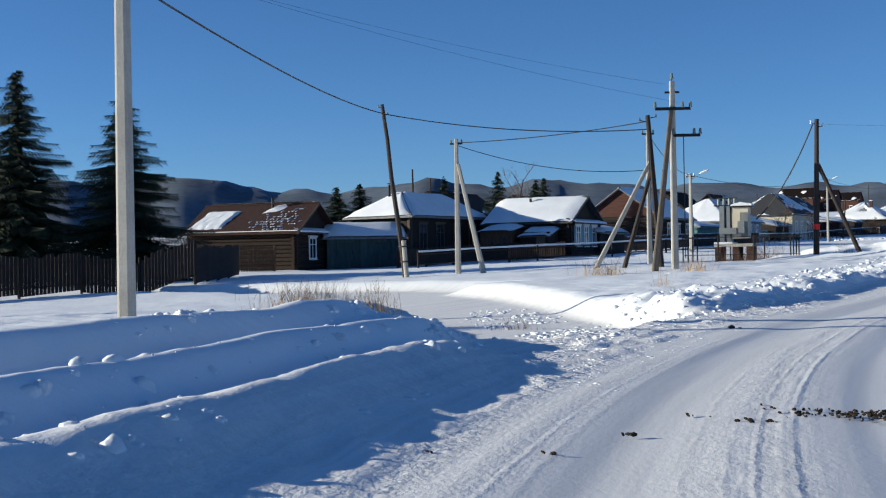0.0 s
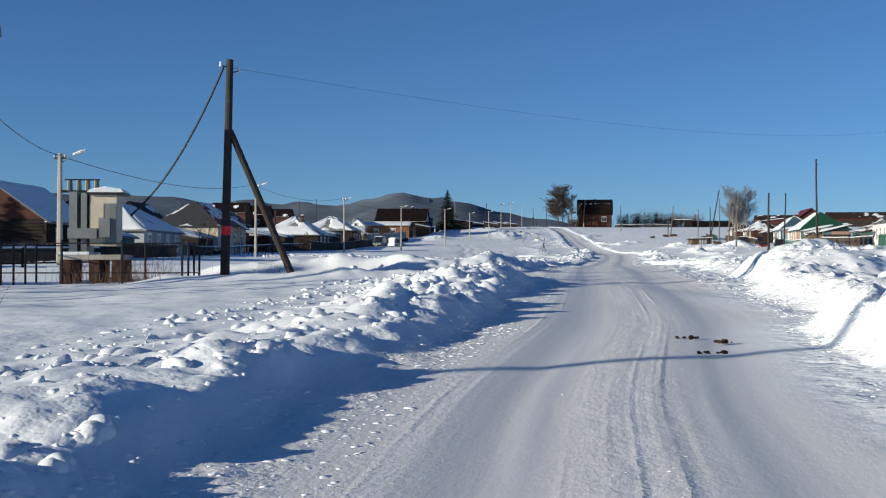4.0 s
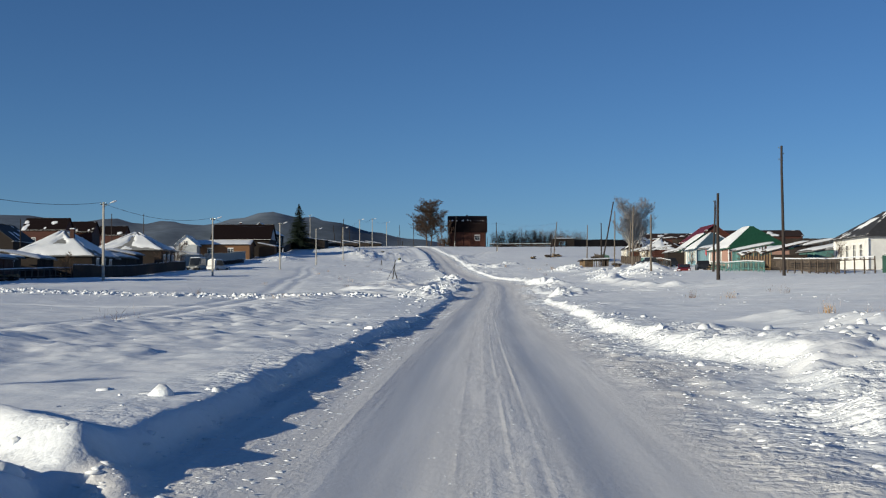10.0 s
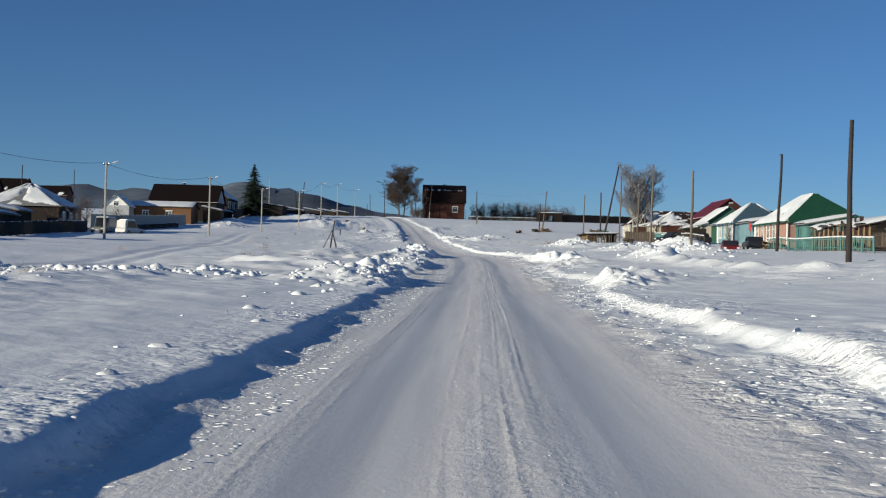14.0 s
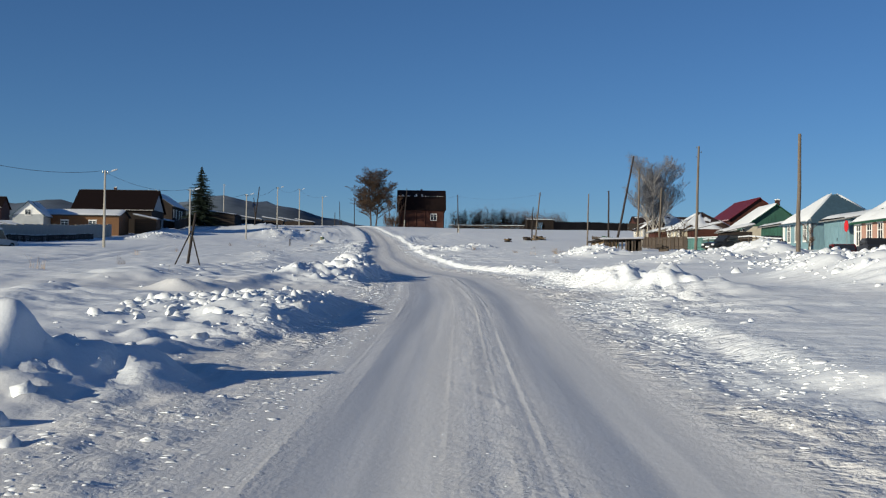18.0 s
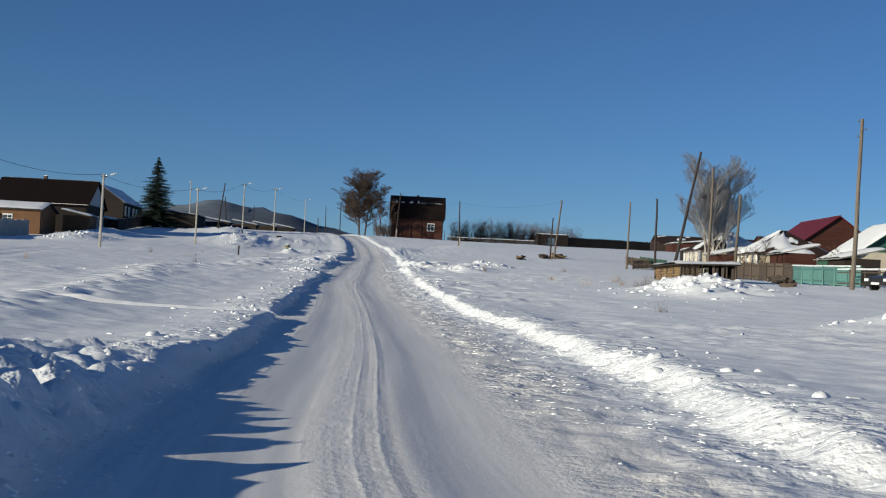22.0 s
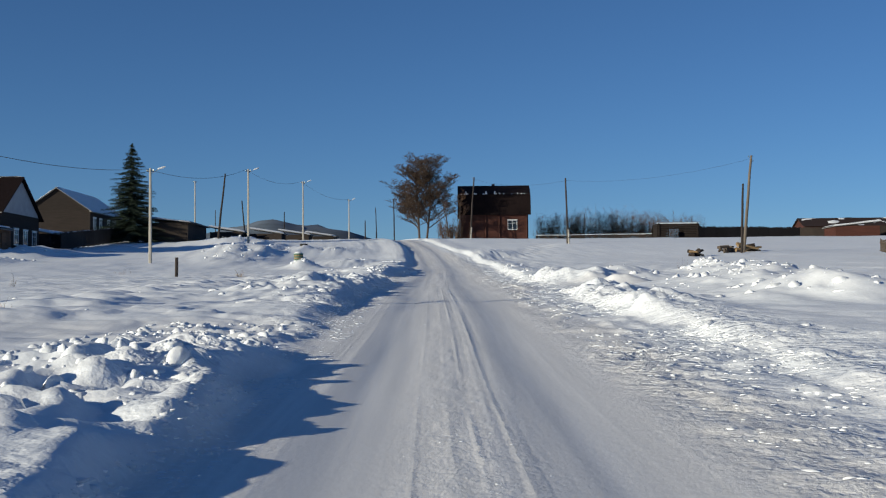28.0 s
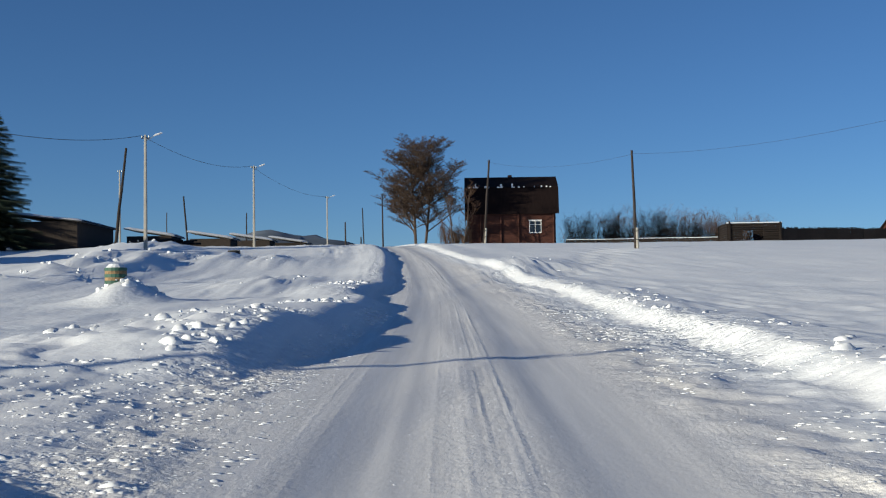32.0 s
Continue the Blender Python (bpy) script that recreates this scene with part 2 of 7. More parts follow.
def ground_z(u, w, fine=True):
    """Height of the snow at u, w (arrays), and how far it is packed by wheels (0 to 1)."""
    u, w = np.asarray(u, float), np.asarray(w, float)
    q = w - bend(u)
    z = level(u)
    # the fields: a little higher on the right, lower in front of the left houses
    z = z + 0.034 * np.clip(q - 4, 0, 30) * step(30, 160, u) * (1 - 0.6 * step(262, 318, u)) * (1 - 1.8 * step(395, 490, u)) - 0.012 * np.clip(-q - 6, 0, 30) * (1 - step(70, 120, u))
    z = z + 0.35 * step(60, 150, u) * step(14, 34, -q)
    z = z + 0.6 * bump(u, 152, 26) * step(9, 22, q)
    far = step(150, 900, np.abs(q))
    z = z - 4 * far * step(-200, 100, u)
    wob_l = 0.16 * grain(u * 0.45, u * 0 + 3.3, 5) + 0.09 * grain(u * 1.3, u * 0 + 1.3, 6) + 0.05 * grain(u * 3.1, u * 0 + 0.3, 16)
    wob_r = 0.22 * grain(u * 0.35, u * 0 + 7.7, 7) + 0.12 * grain(u * 1.2, u * 0 + 5.1, 8) + 0.05 * grain(u * 2.9, u * 0 + 0.6, 18)
    lu, lc, lh, lf = np.array(BANK_LEFT, float).T
    ru, rc, rh, rf = np.array(BANK_RIGHT, float).T
    crest_l, high_l, face_l = smooth_line(u, lu, lc) + wob_l, smooth_line(u, lu, lh), smooth_line(u, lu, lf)
    crest_r, high_r, face_r = smooth_line(u, ru, rc) + wob_r, smooth_line(u, ru, rh), smooth_line(u, ru, rf)
    edge_l, edge_r = face_l * 0.6 - crest_l, crest_r - face_r * 0.6
    track = side_road(u, w)
    gap_l, gap_r = 1 - step(0.03, 0.14, high_l), 1 - step(0.03, 0.10, high_r)
    left = step(0.0, 1.0, (-q - crest_l + face_l) / (face_l + 0.05))
    right = step(0.0, 1.0, (q - crest_r + face_r) / (face_r + 0.05))
    # the field behind lies about as high as a cut bank, and lower than a thrown-up one
    plain_l, plain_r = 0.16 * step(66, 80, u), 0.19 * step(30, 66, u)
    back_l, back_r = step(0.5, 2.6, -q - crest_l), step(0.4, 2.4, q - crest_r)
    high_l = 0.9 * high_l * (1 + 0.22 * grain(u * 0.8, u * 0 + 2.2, 9)) * (1 - back_l) + plain_l * back_l * (1 - gap_l * step(14, 7, -q))
    high_r = high_r * (1 + 0.22 * grain(u * 0.7, u * 0 + 4.4, 10)) * (1 - back_r) + plain_r * back_r * (1 - gap_r * step(16, 9, q))
    z = z + left * step(14.5, 18.5, u) * high_l * (1 - track) + right * high_r
    # by the crossing the ploughed bank falls to the road in three ridges
    start = (1 - step(14.5, 18.5, u)) * (1 - track)
    stair = smooth_line(-q - 0.18 * grain(u * 0.3, u * 0, 99), [2.2, 2.7, 3.2, 3.7, 4.2, 4.9, 5.6, 6.4, 7.2, 8.2, 10, 14], [0, 0.06, 0.20, 0.34, 0.16, 0.50, 0.22, 0.22, 0.60, 0.46, 0.16, -0.05])
    z = z + start * stair
    lumpy = heaped(u, q)
    for ua, qa, ub, qb, wide, high in RIDGES:
        span = math.hypot(ub - ua, qb - qa)
        du, dq = (ub - ua) / span, (qb - qa) / span
        along, off = (u - ua) * du + (q - qa) * dq, (u - ua) * dq - (q - qa) * du
        off = off + 0.5 * wide * grain(along * 0.5, along * 0 + ua, 77)
        lumpy = lumpy + high * np.exp(-(off / wide) ** 2 * 1.3) * step(-1.0, 0.6, along) * step(span + 1.0, span - 0.6, along) * (0.75 + 0.5 * grain(along * 0.6, along * 0 + ub, 78))
    z = z + lumpy * (1 + 0.35 * grain(u * 0.8, q * 0.9, 21)) * (1 - track)
    z = z - 0.45 * track * left * step(16, 22, u)
    packed = (1 - left) * (1 - step(-0.3, 0.9, q - edge_r + 1.4)) + track
    packed = np.clip(np.maximum(packed, np.maximum(gap_l * step(-14, -8, q) * step(1.5, 3, -q), gap_r * right * step(16, 9, q)) * 0.7), 0, 1)
    # soft drifts in the fields
    off = (1 - packed)
    z = z + 0.08 * off * fbm(u * 0.09, w * 0.09, 3, 31) * step(2, 8, np.abs(q))
    if fine:
        thrown_l, thrown_r = 0, 0
        for a, b in ((19, 61), (64, 75), (153, 166), (170, 188), (196, 221), (283, 300), (303, 336)):
            thrown_l = thrown_l + step(a - 1.5, a + 1.5, u) * step(b + 1.5, b - 1.5, u)
        for a, b in ((33, 66), (88, 108), (157, 168), (186, 202), (300, 312)):
            thrown_r = thrown_r + step(a - 1.5, a + 1.5, u) * step(b + 1.5, b - 1.5, u)
        rough = np.clip(left * (0.12 + 0.9 * thrown_l) * np.exp(-((q - edge_l + 0.8) / 1.7) ** 2) + right * np.exp(-((q - edge_r - 0.8) / 1.3) ** 2) * (0.12 + 0.8 * thrown_r) + 1.6 * np.clip(lumpy, 0, 0.6), 0, 1.2)
        rough = rough * (1 - 0.3 * start) * (0.45 + 0.75 * step(-0.3, 0.6, fbm(u * 0.16, q * 0.3, 2, 44))) * (1 - track)
        clod = np.abs(fbm(u * 1.6, w * 1.7, 3, 51))
        twist = 0.35 * grain(u * 0.9, w * 0.9, 63)
        blocks = 0.20 * clods(u * 1.6 + twist, w * 1.8, 65) ** 0.6 * (0.2 + 0.8 * step(-0.2, 0.2, grain(u * 0.7, w * 0.7, 67))) + 0.11 * clods(u * 3.0, w * 3.2 + twist, 69) ** 0.6 * step(-0.3, 0.2, grain(u * 1.3, w * 1.3, 68))
        z = z + rough * (0.16 * (clod - 0.35) + blocks - 0.10)
        # wind crust further out: smooth, with fine ripples and broken patches
        crust = step(0.05, 0.5, grain(u * 0.06, w * 0.08, 71)) * off * step(4, 7, np.abs(q))
        z = z + crust * (0.05 * np.abs(fbm(u * 1.3, w * 1.6, 3, 81)) + 0.05 * clods(u * 1.9, w * 2.1, 85) * step(0, 0.3, grain(u * 0.5, w * 0.6, 86)))
        z = z + 0.020 * off * step(3, 6, np.abs(q)) * (grain(u * 0.5 + 0.5 * w, w * 1.1, 91) + 0.8 * grain(u * 1.4 + 0.6 * w, w * 1.2, 93) + 0.6 * grain(u * 2.6 + 0.9 * w, w * 2.7, 94))
        trod = step(-0.1, 0.4, grain(u * 0.07 + 4, w * 0.11, 96)) * off * step(12, 6, np.abs(q)) * step(3.0, 4.2, np.abs(q))
        z = z + trod * 0.07 * clods(u * 2.4 + 0.4 * grain(u, w, 92), w * 2.6, 98) ** 0.7 * step(-0.1, 0.2, grain(u * 0.9, w * 1.0, 87))
        # furrows: old tracks that run on over the left field
        furrow = bump(q + 13 + 2.5 * grain(u * 0.03, u * 0, 197) + 0.06 * (u - 120), 0, 0.35) + bump(q + 14.6 + 2.5 * grain(u * 0.03, u * 0, 197) + 0.06 * (u - 120), 0, 0.35) + bump(u - 131 + 0.35 * q - 2 * grain(q * 0.06, q * 0, 199), 0, 0.5) * step(5, 7, -q)
        z = z - 0.10 * furrow * step(72, 84, u) * step(330, 300, u) * off
        # old rows of ploughed clods across the left field, and tracks trodden along it
        row = bump(u - 158.5 + 0.05 * q - 3 * grain(q * 0.07, q * 0, 95), 0, 1.8) * step(6, 9, -q) * (1 - step(40, 55, -q)) + bump(q + 9.5 + 2.0 * grain(u * 0.05, u * 0, 97), 0, 1.6) * step(80, 95, u) * (1 - step(330, 345, u))
        z = z + 0.22 * np.clip(row, 0, 1) * clods(u * 0.9, w * 0.9, 99) * off
        # chunk belts on the road's edges
        belt = (1 - left) * (1 - right) * np.clip(step(1.9, 2.6, q) + 0.8 * step(1.85, 2.1, -q), 0, 1)
        z = z + belt * (0.03 * (np.abs(fbm(u * 2.1, q * 2.2, 2, 101)) - 0.25) + 0.045 * clods(u * 3.2, q * 3.4, 103) ** 0.6 * step(0, 0.4, grain(u * 1.6, q * 1.8, 105) + 0.2))
        # ruts
        lane = (1 - left) * (1 - step(1.8, 2.4, np.abs(q)))
        sway = 0.05 * grain(u * 0.04, u * 0 + 9.9, 111)
        rut = bump(q, -0.58 + sway, 0.42) + bump(q, 1.22 + sway, 0.40)
        z = z + lane * (-0.03 * rut + 0.004 * bump(q, 0.33 + sway, 0.40) * grain(u * 4.2, q * 9, 121) + 0.004 * grain(u * 0.12, q * 5, 131))
        lines = 0.4 * bump(q, 0.36 + sway * 1.5, 0.05) + 0.9 * bump(q, 0.62 + sway * 2.0, 0.045) + 0.3 * bump(q, -0.30 + sway * 1.7, 0.05) + 0.3 * bump(q, -1.35 + sway, 0.05) - 0.6 * bump(q, 0.49 + sway * 1.8, 0.06)
        z = z - lane * 0.006 * lines * (0.55 + 0.45 * grain(u * 0.12, q * 1, 141))
        # a footpath trodden to the road and sledge tracks over the right field
        path = bump(u - 84 + 1.2 * (q + 2.4) - 0.5 * grain(q * 0.3, q * 0, 151), 0, 0.45) * step(2.2, 2.8, -q) * (1 - step(20, 30, -q))
        z = z + 0.14 * bump(u - 84 + 1.2 * (q + 2.4) - 0.5 * grain(q * 0.3, q * 0, 151), 0.8, 0.4) * step(2.0, 2.6, -q) * (1 - step(18, 26, -q)) - 0.16 * path
        run = 4.5 + 0.30 * (u - 388) + 0.8 * grain(u * 0.06, u * 0, 161)
        sled = (bump(q, run, 0.35) + bump(q, run + 1.6, 0.35)) * step(384, 392, u) * (1 - step(430, 436, u))
        cross = bump(u - 372 - 0.45 * (q - 6) - 2.5 * grain(q * 0.08, q * 0, 171), 0, 0.4) * step(5, 7, q)
        cross2 = bump(u - 214 - 0.6 * (q - 6) - 2.0 * grain(q * 0.2, q * 0, 181), 0, 0.5) * step(4, 5, q) * (1 - step(13, 15, q))
        z = z - 0.16 * sled - 0.12 * cross - 0.22 * cross2
    return z, packed


def wear(u, q):
    """How smooth wheels wear the snow (0 to 1), and how far it lies broken in chips."""
    sway = 0.05 * grain(u * 0.04, u * 0 + 9.9, 111)
    worn = np.exp(-((q + 0.58 - sway) / 0.48) ** 4) * (0.8 + 0.2 * grain(u * 0.1, q, 191)) + np.exp(-((q - 1.22 - sway) / 0.46) ** 4) * (0.8 + 0.2 * grain(u * 0.1, q, 193))
    patch = 0.55 + 0.45 * grain(u * 0.35, q * 0.8, 195)
    broken = step(1.6, 2.3, q) * (1 - step(4.6, 6.5, q)) + step(1.45, 1.9, -q) * (1 - step(2.6, 4.2, -q)) + 0.18 * np.exp(-((q - 0.33 - sway) / 0.42) ** 4) + 0.2 * bump(q, -1.25, 0.2)
    broken = broken + 0.8 * bump(u, 17.5, 3.5) * bump(q, -3.4, 1.2)
    return np.clip(worn, 0, 1), np.clip(broken * patch * 1.3 + 0.25 * step(4, 7, np.abs(q)) * step(0.0, 0.6, grain(u * 0.06, q * 0.08, 197)), 0, 1)


def height(u, w):
    z, _ = ground_z(np.array([u]), np.array([w]), fine=False)
    return float(z[0])


def spot(u, w, up=0.0, turn=0.0):
    """A pose on the snow at u, w: its x points to the right of the road, its y along it; turn: degrees."""
    return pose(u * SIN + w * COS, u * COS - w * SIN, height(u, w) + up, 0, 0, -29.4 + turn)


# ---- materials ----
def material(name, colour, rough=0.7, metal=0.0, vary=0.25, scale=3.0, relief=0.0, relief_scale=20.0, stretch=(1, 1, 1), second=None, detail=6.0, spec=0.3, own=0.0):
    """A procedural surface: two scales of colour change, fine relief. own: how far objects differ from one another."""
    m = bpy.data.materials.new(name)
    m.use_nodes = True
    n, l = m.node_tree.nodes, m.node_tree.links
    b = n["Principled BSDF"]
    b.inputs["Roughness"].default_value, b.inputs["Metallic"].default_value = rough, metal
    b.inputs["Specular IOR Level"].default_value = spec
    coord, mapping = n.new("ShaderNodeTexCoord"), n.new("ShaderNodeMapping")
    mapping.inputs["Scale"].default_value = stretch
    l.new(coord.outputs["Object"], mapping.inputs[0])
    coarse, fine = n.new("ShaderNodeTexNoise"), n.new("ShaderNodeTexNoise")
    coarse.inputs["Scale"].default_value, coarse.inputs["Detail"].default_value = scale, detail
    fine.inputs["Scale"].default_value, fine.inputs["Detail"].default_value = scale * 9, 4
    for tex in (coarse, fine):
        l.new(mapping.outputs[0], tex.inputs["Vector"])
    mixed, add = n.new("ShaderNodeMix"), n.new("ShaderNodeMath")
    mixed.data_type = "RGBA"
    add.operation = "MULTIPLY_ADD"
    l.new(fine.outputs[0], add.inputs[0])
    add.inputs[1].default_value = 0.45
    l.new(coarse.outputs[0], add.inputs[2])
    ramp = n.new("ShaderNodeMapRange")
    ramp.inputs[1].default_value, ramp.inputs[2].default_value = 0.45, 1.0
    l.new(add.outputs[0], ramp.inputs[0])
    l.new(ramp.outputs[0], mixed.inputs["Factor"])
    dark = tuple(c * (1 - vary) for c in colour)
    light = second or tuple(min(1, c * (1 + vary)) for c in colour)
    mixed.inputs["A"].default_value, mixed.inputs["B"].default_value = (*dark, 1), (*light, 1)
    out = mixed.outputs["Result"]
    if own:
        info, hsv = n.new("ShaderNodeObjectInfo"), n.new("ShaderNodeHueSaturation")
        span = n.new("ShaderNodeMapRange")
        span.inputs[3].default_value, span.inputs[4].default_value = 1 - own, 1 + own
        l.new(info.outputs["Random"], span.inputs[0])
        l.new(span.outputs[0], hsv.inputs["Value"])
        l.new(out, hsv.inputs["Color"])
        out = hsv.outputs[0]
    l.new(out, b.inputs["Base Color"])
    if relief:
        tex, bmp = n.new("ShaderNodeTexNoise"), n.new("ShaderNodeBump")
        tex.inputs["Scale"].default_value, tex.inputs["Detail"].default_value = relief_scale, 5
        l.new(mapping.outputs[0], tex.inputs["Vector"])
        bmp.inputs["Distance"].default_value, bmp.inputs["Strength"].default_value = relief, 1.0
        l.new(tex.outputs[0], bmp.inputs["Height"])
        l.new(bmp.outputs[0], b.inputs["Normal"])
    return m


def snow_material():
    """Fresh snow; greyer where wheels wear it smooth, crumbly between the wheel lanes and along the edges."""
    m = bpy.data.materials.new("snow_ground")
    m.use_nodes = True
    n, l = m.node_tree.nodes, m.node_tree.links
    b = n["Principled BSDF"]
    b.inputs["Specular IOR Level"].default_value = 0.3
    coord = n.new("ShaderNodeTexCoord")

    def field(key):
        source = n.new("ShaderNodeAttribute")
        source.attribute_name = key
        return source.outputs["Fac"]

    lane = n.new("ShaderNodeCombineXYZ")
    l.new(field("across"), lane.inputs[0])
    l.new(field("along"), lane.inputs[1])
    packed, worn, broken = field("packed"), field("worn"), field("broken")

    def stretched(x, y):
        t = n.new("ShaderNodeMapping")
        t.inputs["Scale"].default_value = (x, y, 1.0)
        l.new(lane.outputs[0], t.inputs[0])
        return t.outputs[0]

    def tex(scale, detail, source, rough=0.5):
        t = n.new("ShaderNodeTexNoise")
        t.inputs["Scale"].default_value, t.inputs["Detail"].default_value, t.inputs["Roughness"].default_value = scale, detail, rough
        l.new(source, t.inputs["Vector"])
        return t.outputs[0]

    def ranged(value, lo, hi, a=0.0, c=1.0):
        r = n.new("ShaderNodeMapRange")
        for k, x in enumerate((lo, hi, a, c)):
            r.inputs[1 + k].default_value = x
        l.new(value, r.inputs[0])
        return r.outputs[0]

    def math_node(kind, a, c, d=None):
        r = n.new("ShaderNodeMath")
        r.operation = kind
        for k, x in enumerate((a, c, d)):
            if x is None:
                continue
            if isinstance(x, (int, float)):
                r.inputs[k].default_value = x
            else:
                l.new(x, r.inputs[k])
        return r.outputs[0]

    def mix(fac, a, c):
        x = n.new("ShaderNodeMix")
        x.data_type = "RGBA"
        l.new(fac, x.inputs["Factor"])
        for key, value in (("A", a), ("B", c)):
            if isinstance(value, tuple):
                x.inputs[key].default_value = (*value, 1)
            else:
                l.new(value, x.inputs[key])
        return x.outputs["Result"]

    where = coord.outputs["Object"]
    streak, band = tex(1.0, 5, stretched(4.0, 0.10)), tex(1.0, 3, stretched(11.0, 0.35))
    blotch, crumbs, specks = tex(0.35, 4, where), tex(1.0, 5, stretched(15.0, 9.0), 0.65), tex(34.0, 3, where)
    chips = n.new("ShaderNodeTexVoronoi")
    chips.inputs["Scale"].default_value, chips.inputs["Randomness"].default_value = 5.0, 1.0
    bent = n.new("ShaderNodeMix")
    bent.data_type = "RGBA"
    bent.inputs["Factor"].default_value = 0.09
    l.new(where, bent.inputs["A"])
    warp = n.new("ShaderNodeTexNoise")
    warp.inputs["Scale"].default_value = 5.0
    l.new(where, warp.inputs["Vector"])
    l.new(warp.outputs["Color"], bent.inputs["B"])
    l.new(bent.outputs["Result"], chips.inputs["Vector"])
    fresh = mix(ranged(blotch, 0.35, 0.7), (0.80, 0.845, 0.90), (0.86, 0.89, 0.93))
    road = mix(ranged(streak, 0.36, 0.64), (0.74, 0.74, 0.74), (0.86, 0.86, 0.855))
    road = mix(math_node("MULTIPLY", ranged(band, 0.50, 0.66), 0.5), road, (0.68, 0.685, 0.69))
    road = mix(math_node("MULTIPLY", ranged(crumbs, 0.50, 0.66), ranged(worn, 0, 1, 0.8, 0.12)), road, (0.85, 0.855, 0.86))
    road = mix(math_node("MULTIPLY", worn, ranged(streak, 0.3, 0.7, 0.95, 0.45)), road, (0.63, 0.64, 0.66))
    l.new(mix(packed, fresh, road), b.inputs["Base Color"])
    l.new(ranged(math_node("MULTIPLY", packed, worn), 0, 1, 0.65, 0.45), b.inputs["Roughness"])
    # relief: rounded hummocks where the snow lies broken, crumbs in the middle, soft ripples in the fields, next to none in the wheel lanes
    domes = n.new("ShaderNodeTexVoronoi")
    domes.inputs["Scale"].default_value = 11.0
    l.new(bent.outputs["Result"], domes.inputs["Vector"])
    heap = math_node("ADD", math_node("MULTIPLY", chips.outputs["Distance"], -2.2), math_node("MULTIPLY", domes.outputs["Distance"], -0.8))
    pits = ranged(tex(4.0, 3, where, 0.55), 0.36, 0.50, -1.2, 0.0)
    lumps = math_node("MULTIPLY", math_node("MULTIPLY", math_node("ADD", heap, pits), 0.34), broken)
    ripple = math_node("MULTIPLY", ranged(packed, 0, 1, 1.0, 0.0), tex(2.4, 4, where, 0.55))
    total = math_node("ADD", math_node("MULTIPLY_ADD", specks, 0.10, math_node("MULTIPLY_ADD", math_node("MULTIPLY", crumbs, packed), 0.45, ripple)), math_node("MULTIPLY_ADD", math_node("MULTIPLY", band, packed), 0.10, lumps))
    # long grooves cut by tyres, with thrown-up rims
    wander = math_node("MULTIPLY_ADD", tex(1.0, 2, stretched(0.0, 0.03)), 0.24, -0.12)
    place = math_node("ADD", math_node("MULTIPLY_ADD", tex(1.0, 3, stretched(0.2, 2.5)), 0.05, field("across")), math_node("MULTIPLY_ADD", specks, 0.05, wander))
    for at, half, deep, seed in ((0.38, 0.04, -0.7, 0.21), (0.50, 0.05, 0.35, 0.19), (0.63, 0.045, -1.0, 0.13), (0.74, 0.05, 0.3, 0.15), (0.20, 0.04, -0.25, 0.29), (-0.06, 0.04, -0.4, 0.31), (-0.55, 0.05, -0.25, 0.35), (-0.98, 0.05, -0.5, 0.27), (-1.16, 0.04, -0.45, 0.23), (1.02, 0.05, -0.3, 0.37), (1.5, 0.05, -0.3, 0.33)):
        pulse = ranged(math_node("ABSOLUTE", math_node("SUBTRACT", place, at), 0.0), 0.0, half, 1.0, 0.0)
        gate = ranged(tex(1.0, 3, stretched(0.01, seed)), 0.36, 0.66)
        total = math_node("MULTIPLY_ADD", math_node("MULTIPLY", math_node("MULTIPLY", pulse, packed), gate), deep * 0.45, total)
    bmp = n.new("ShaderNodeBump")
    bmp.inputs["Distance"].default_value = 0.055
    l.new(math_node("MULTIPLY", ranged(worn, 0, 1, 1.0, 0.30), math_node("MULTIPLY_ADD", broken, 0.45, ranged(packed, 0, 1, 0.45, 0.30))), bmp.inputs["Strength"])
    l.new(total, bmp.inputs["Height"])
    l.new(bmp.outputs[0], b.inputs["Normal"])
    return m


SNOW = snow_material()
HEAP = material("snow_loose", (0.73, 0.765, 0.81), 0.75, vary=0.06, scale=1.2, relief=0.03, relief_scale=7)
ROOF_SNOW = material("snow_on_roofs", (0.76, 0.79, 0.83), 0.75, vary=0.06, scale=0.9, relief=0.02, relief_scale=1.6)
LOGS = material("dark_logs", (0.018, 0.013, 0.011), 0.85, vary=0.45, scale=1.6, relief=0.03, relief_scale=5, stretch=(0.6, 0.6, 7), own=0.15)
LOGS_BROWN = material("brown_logs", (0.027, 0.016, 0.011), 0.85, vary=0.45, scale=1.6, relief=0.03, relief_scale=5, stretch=(0.6, 0.6, 7), own=0.2)
LOGS_RED = material("red_brown_logs", (0.06, 0.021, 0.014), 0.75, vary=0.4, scale=1.4, relief=0.03, relief_scale=5, stretch=(0.5, 0.5, 7), own=0.1)
LOGS_WARM = material("honey_logs", (0.13, 0.066, 0.03), 0.7, vary=0.35, scale=1.5, relief=0.02, relief_scale=5, stretch=(0.5, 0.5, 7), own=0.1)
GREY_WOOD = material("weathered_wood", (0.085, 0.068, 0.055), 0.9, vary=0.4, scale=3, relief=0.01, relief_scale=12, stretch=(6, 6, 0.7), own=0.35)
BROWN_WOOD = material("brown_boards", (0.075, 0.047, 0.031), 0.9, vary=0.45, scale=3, relief=0.01, relief_scale=12, stretch=(6, 6, 0.7), own=0.35)
DARK_WOOD = material("dark_boards", (0.027, 0.021, 0.018), 0.9, vary=0.45, scale=3, relief=0.01, relief_scale=12, stretch=(6, 6, 0.7), own=0.3)
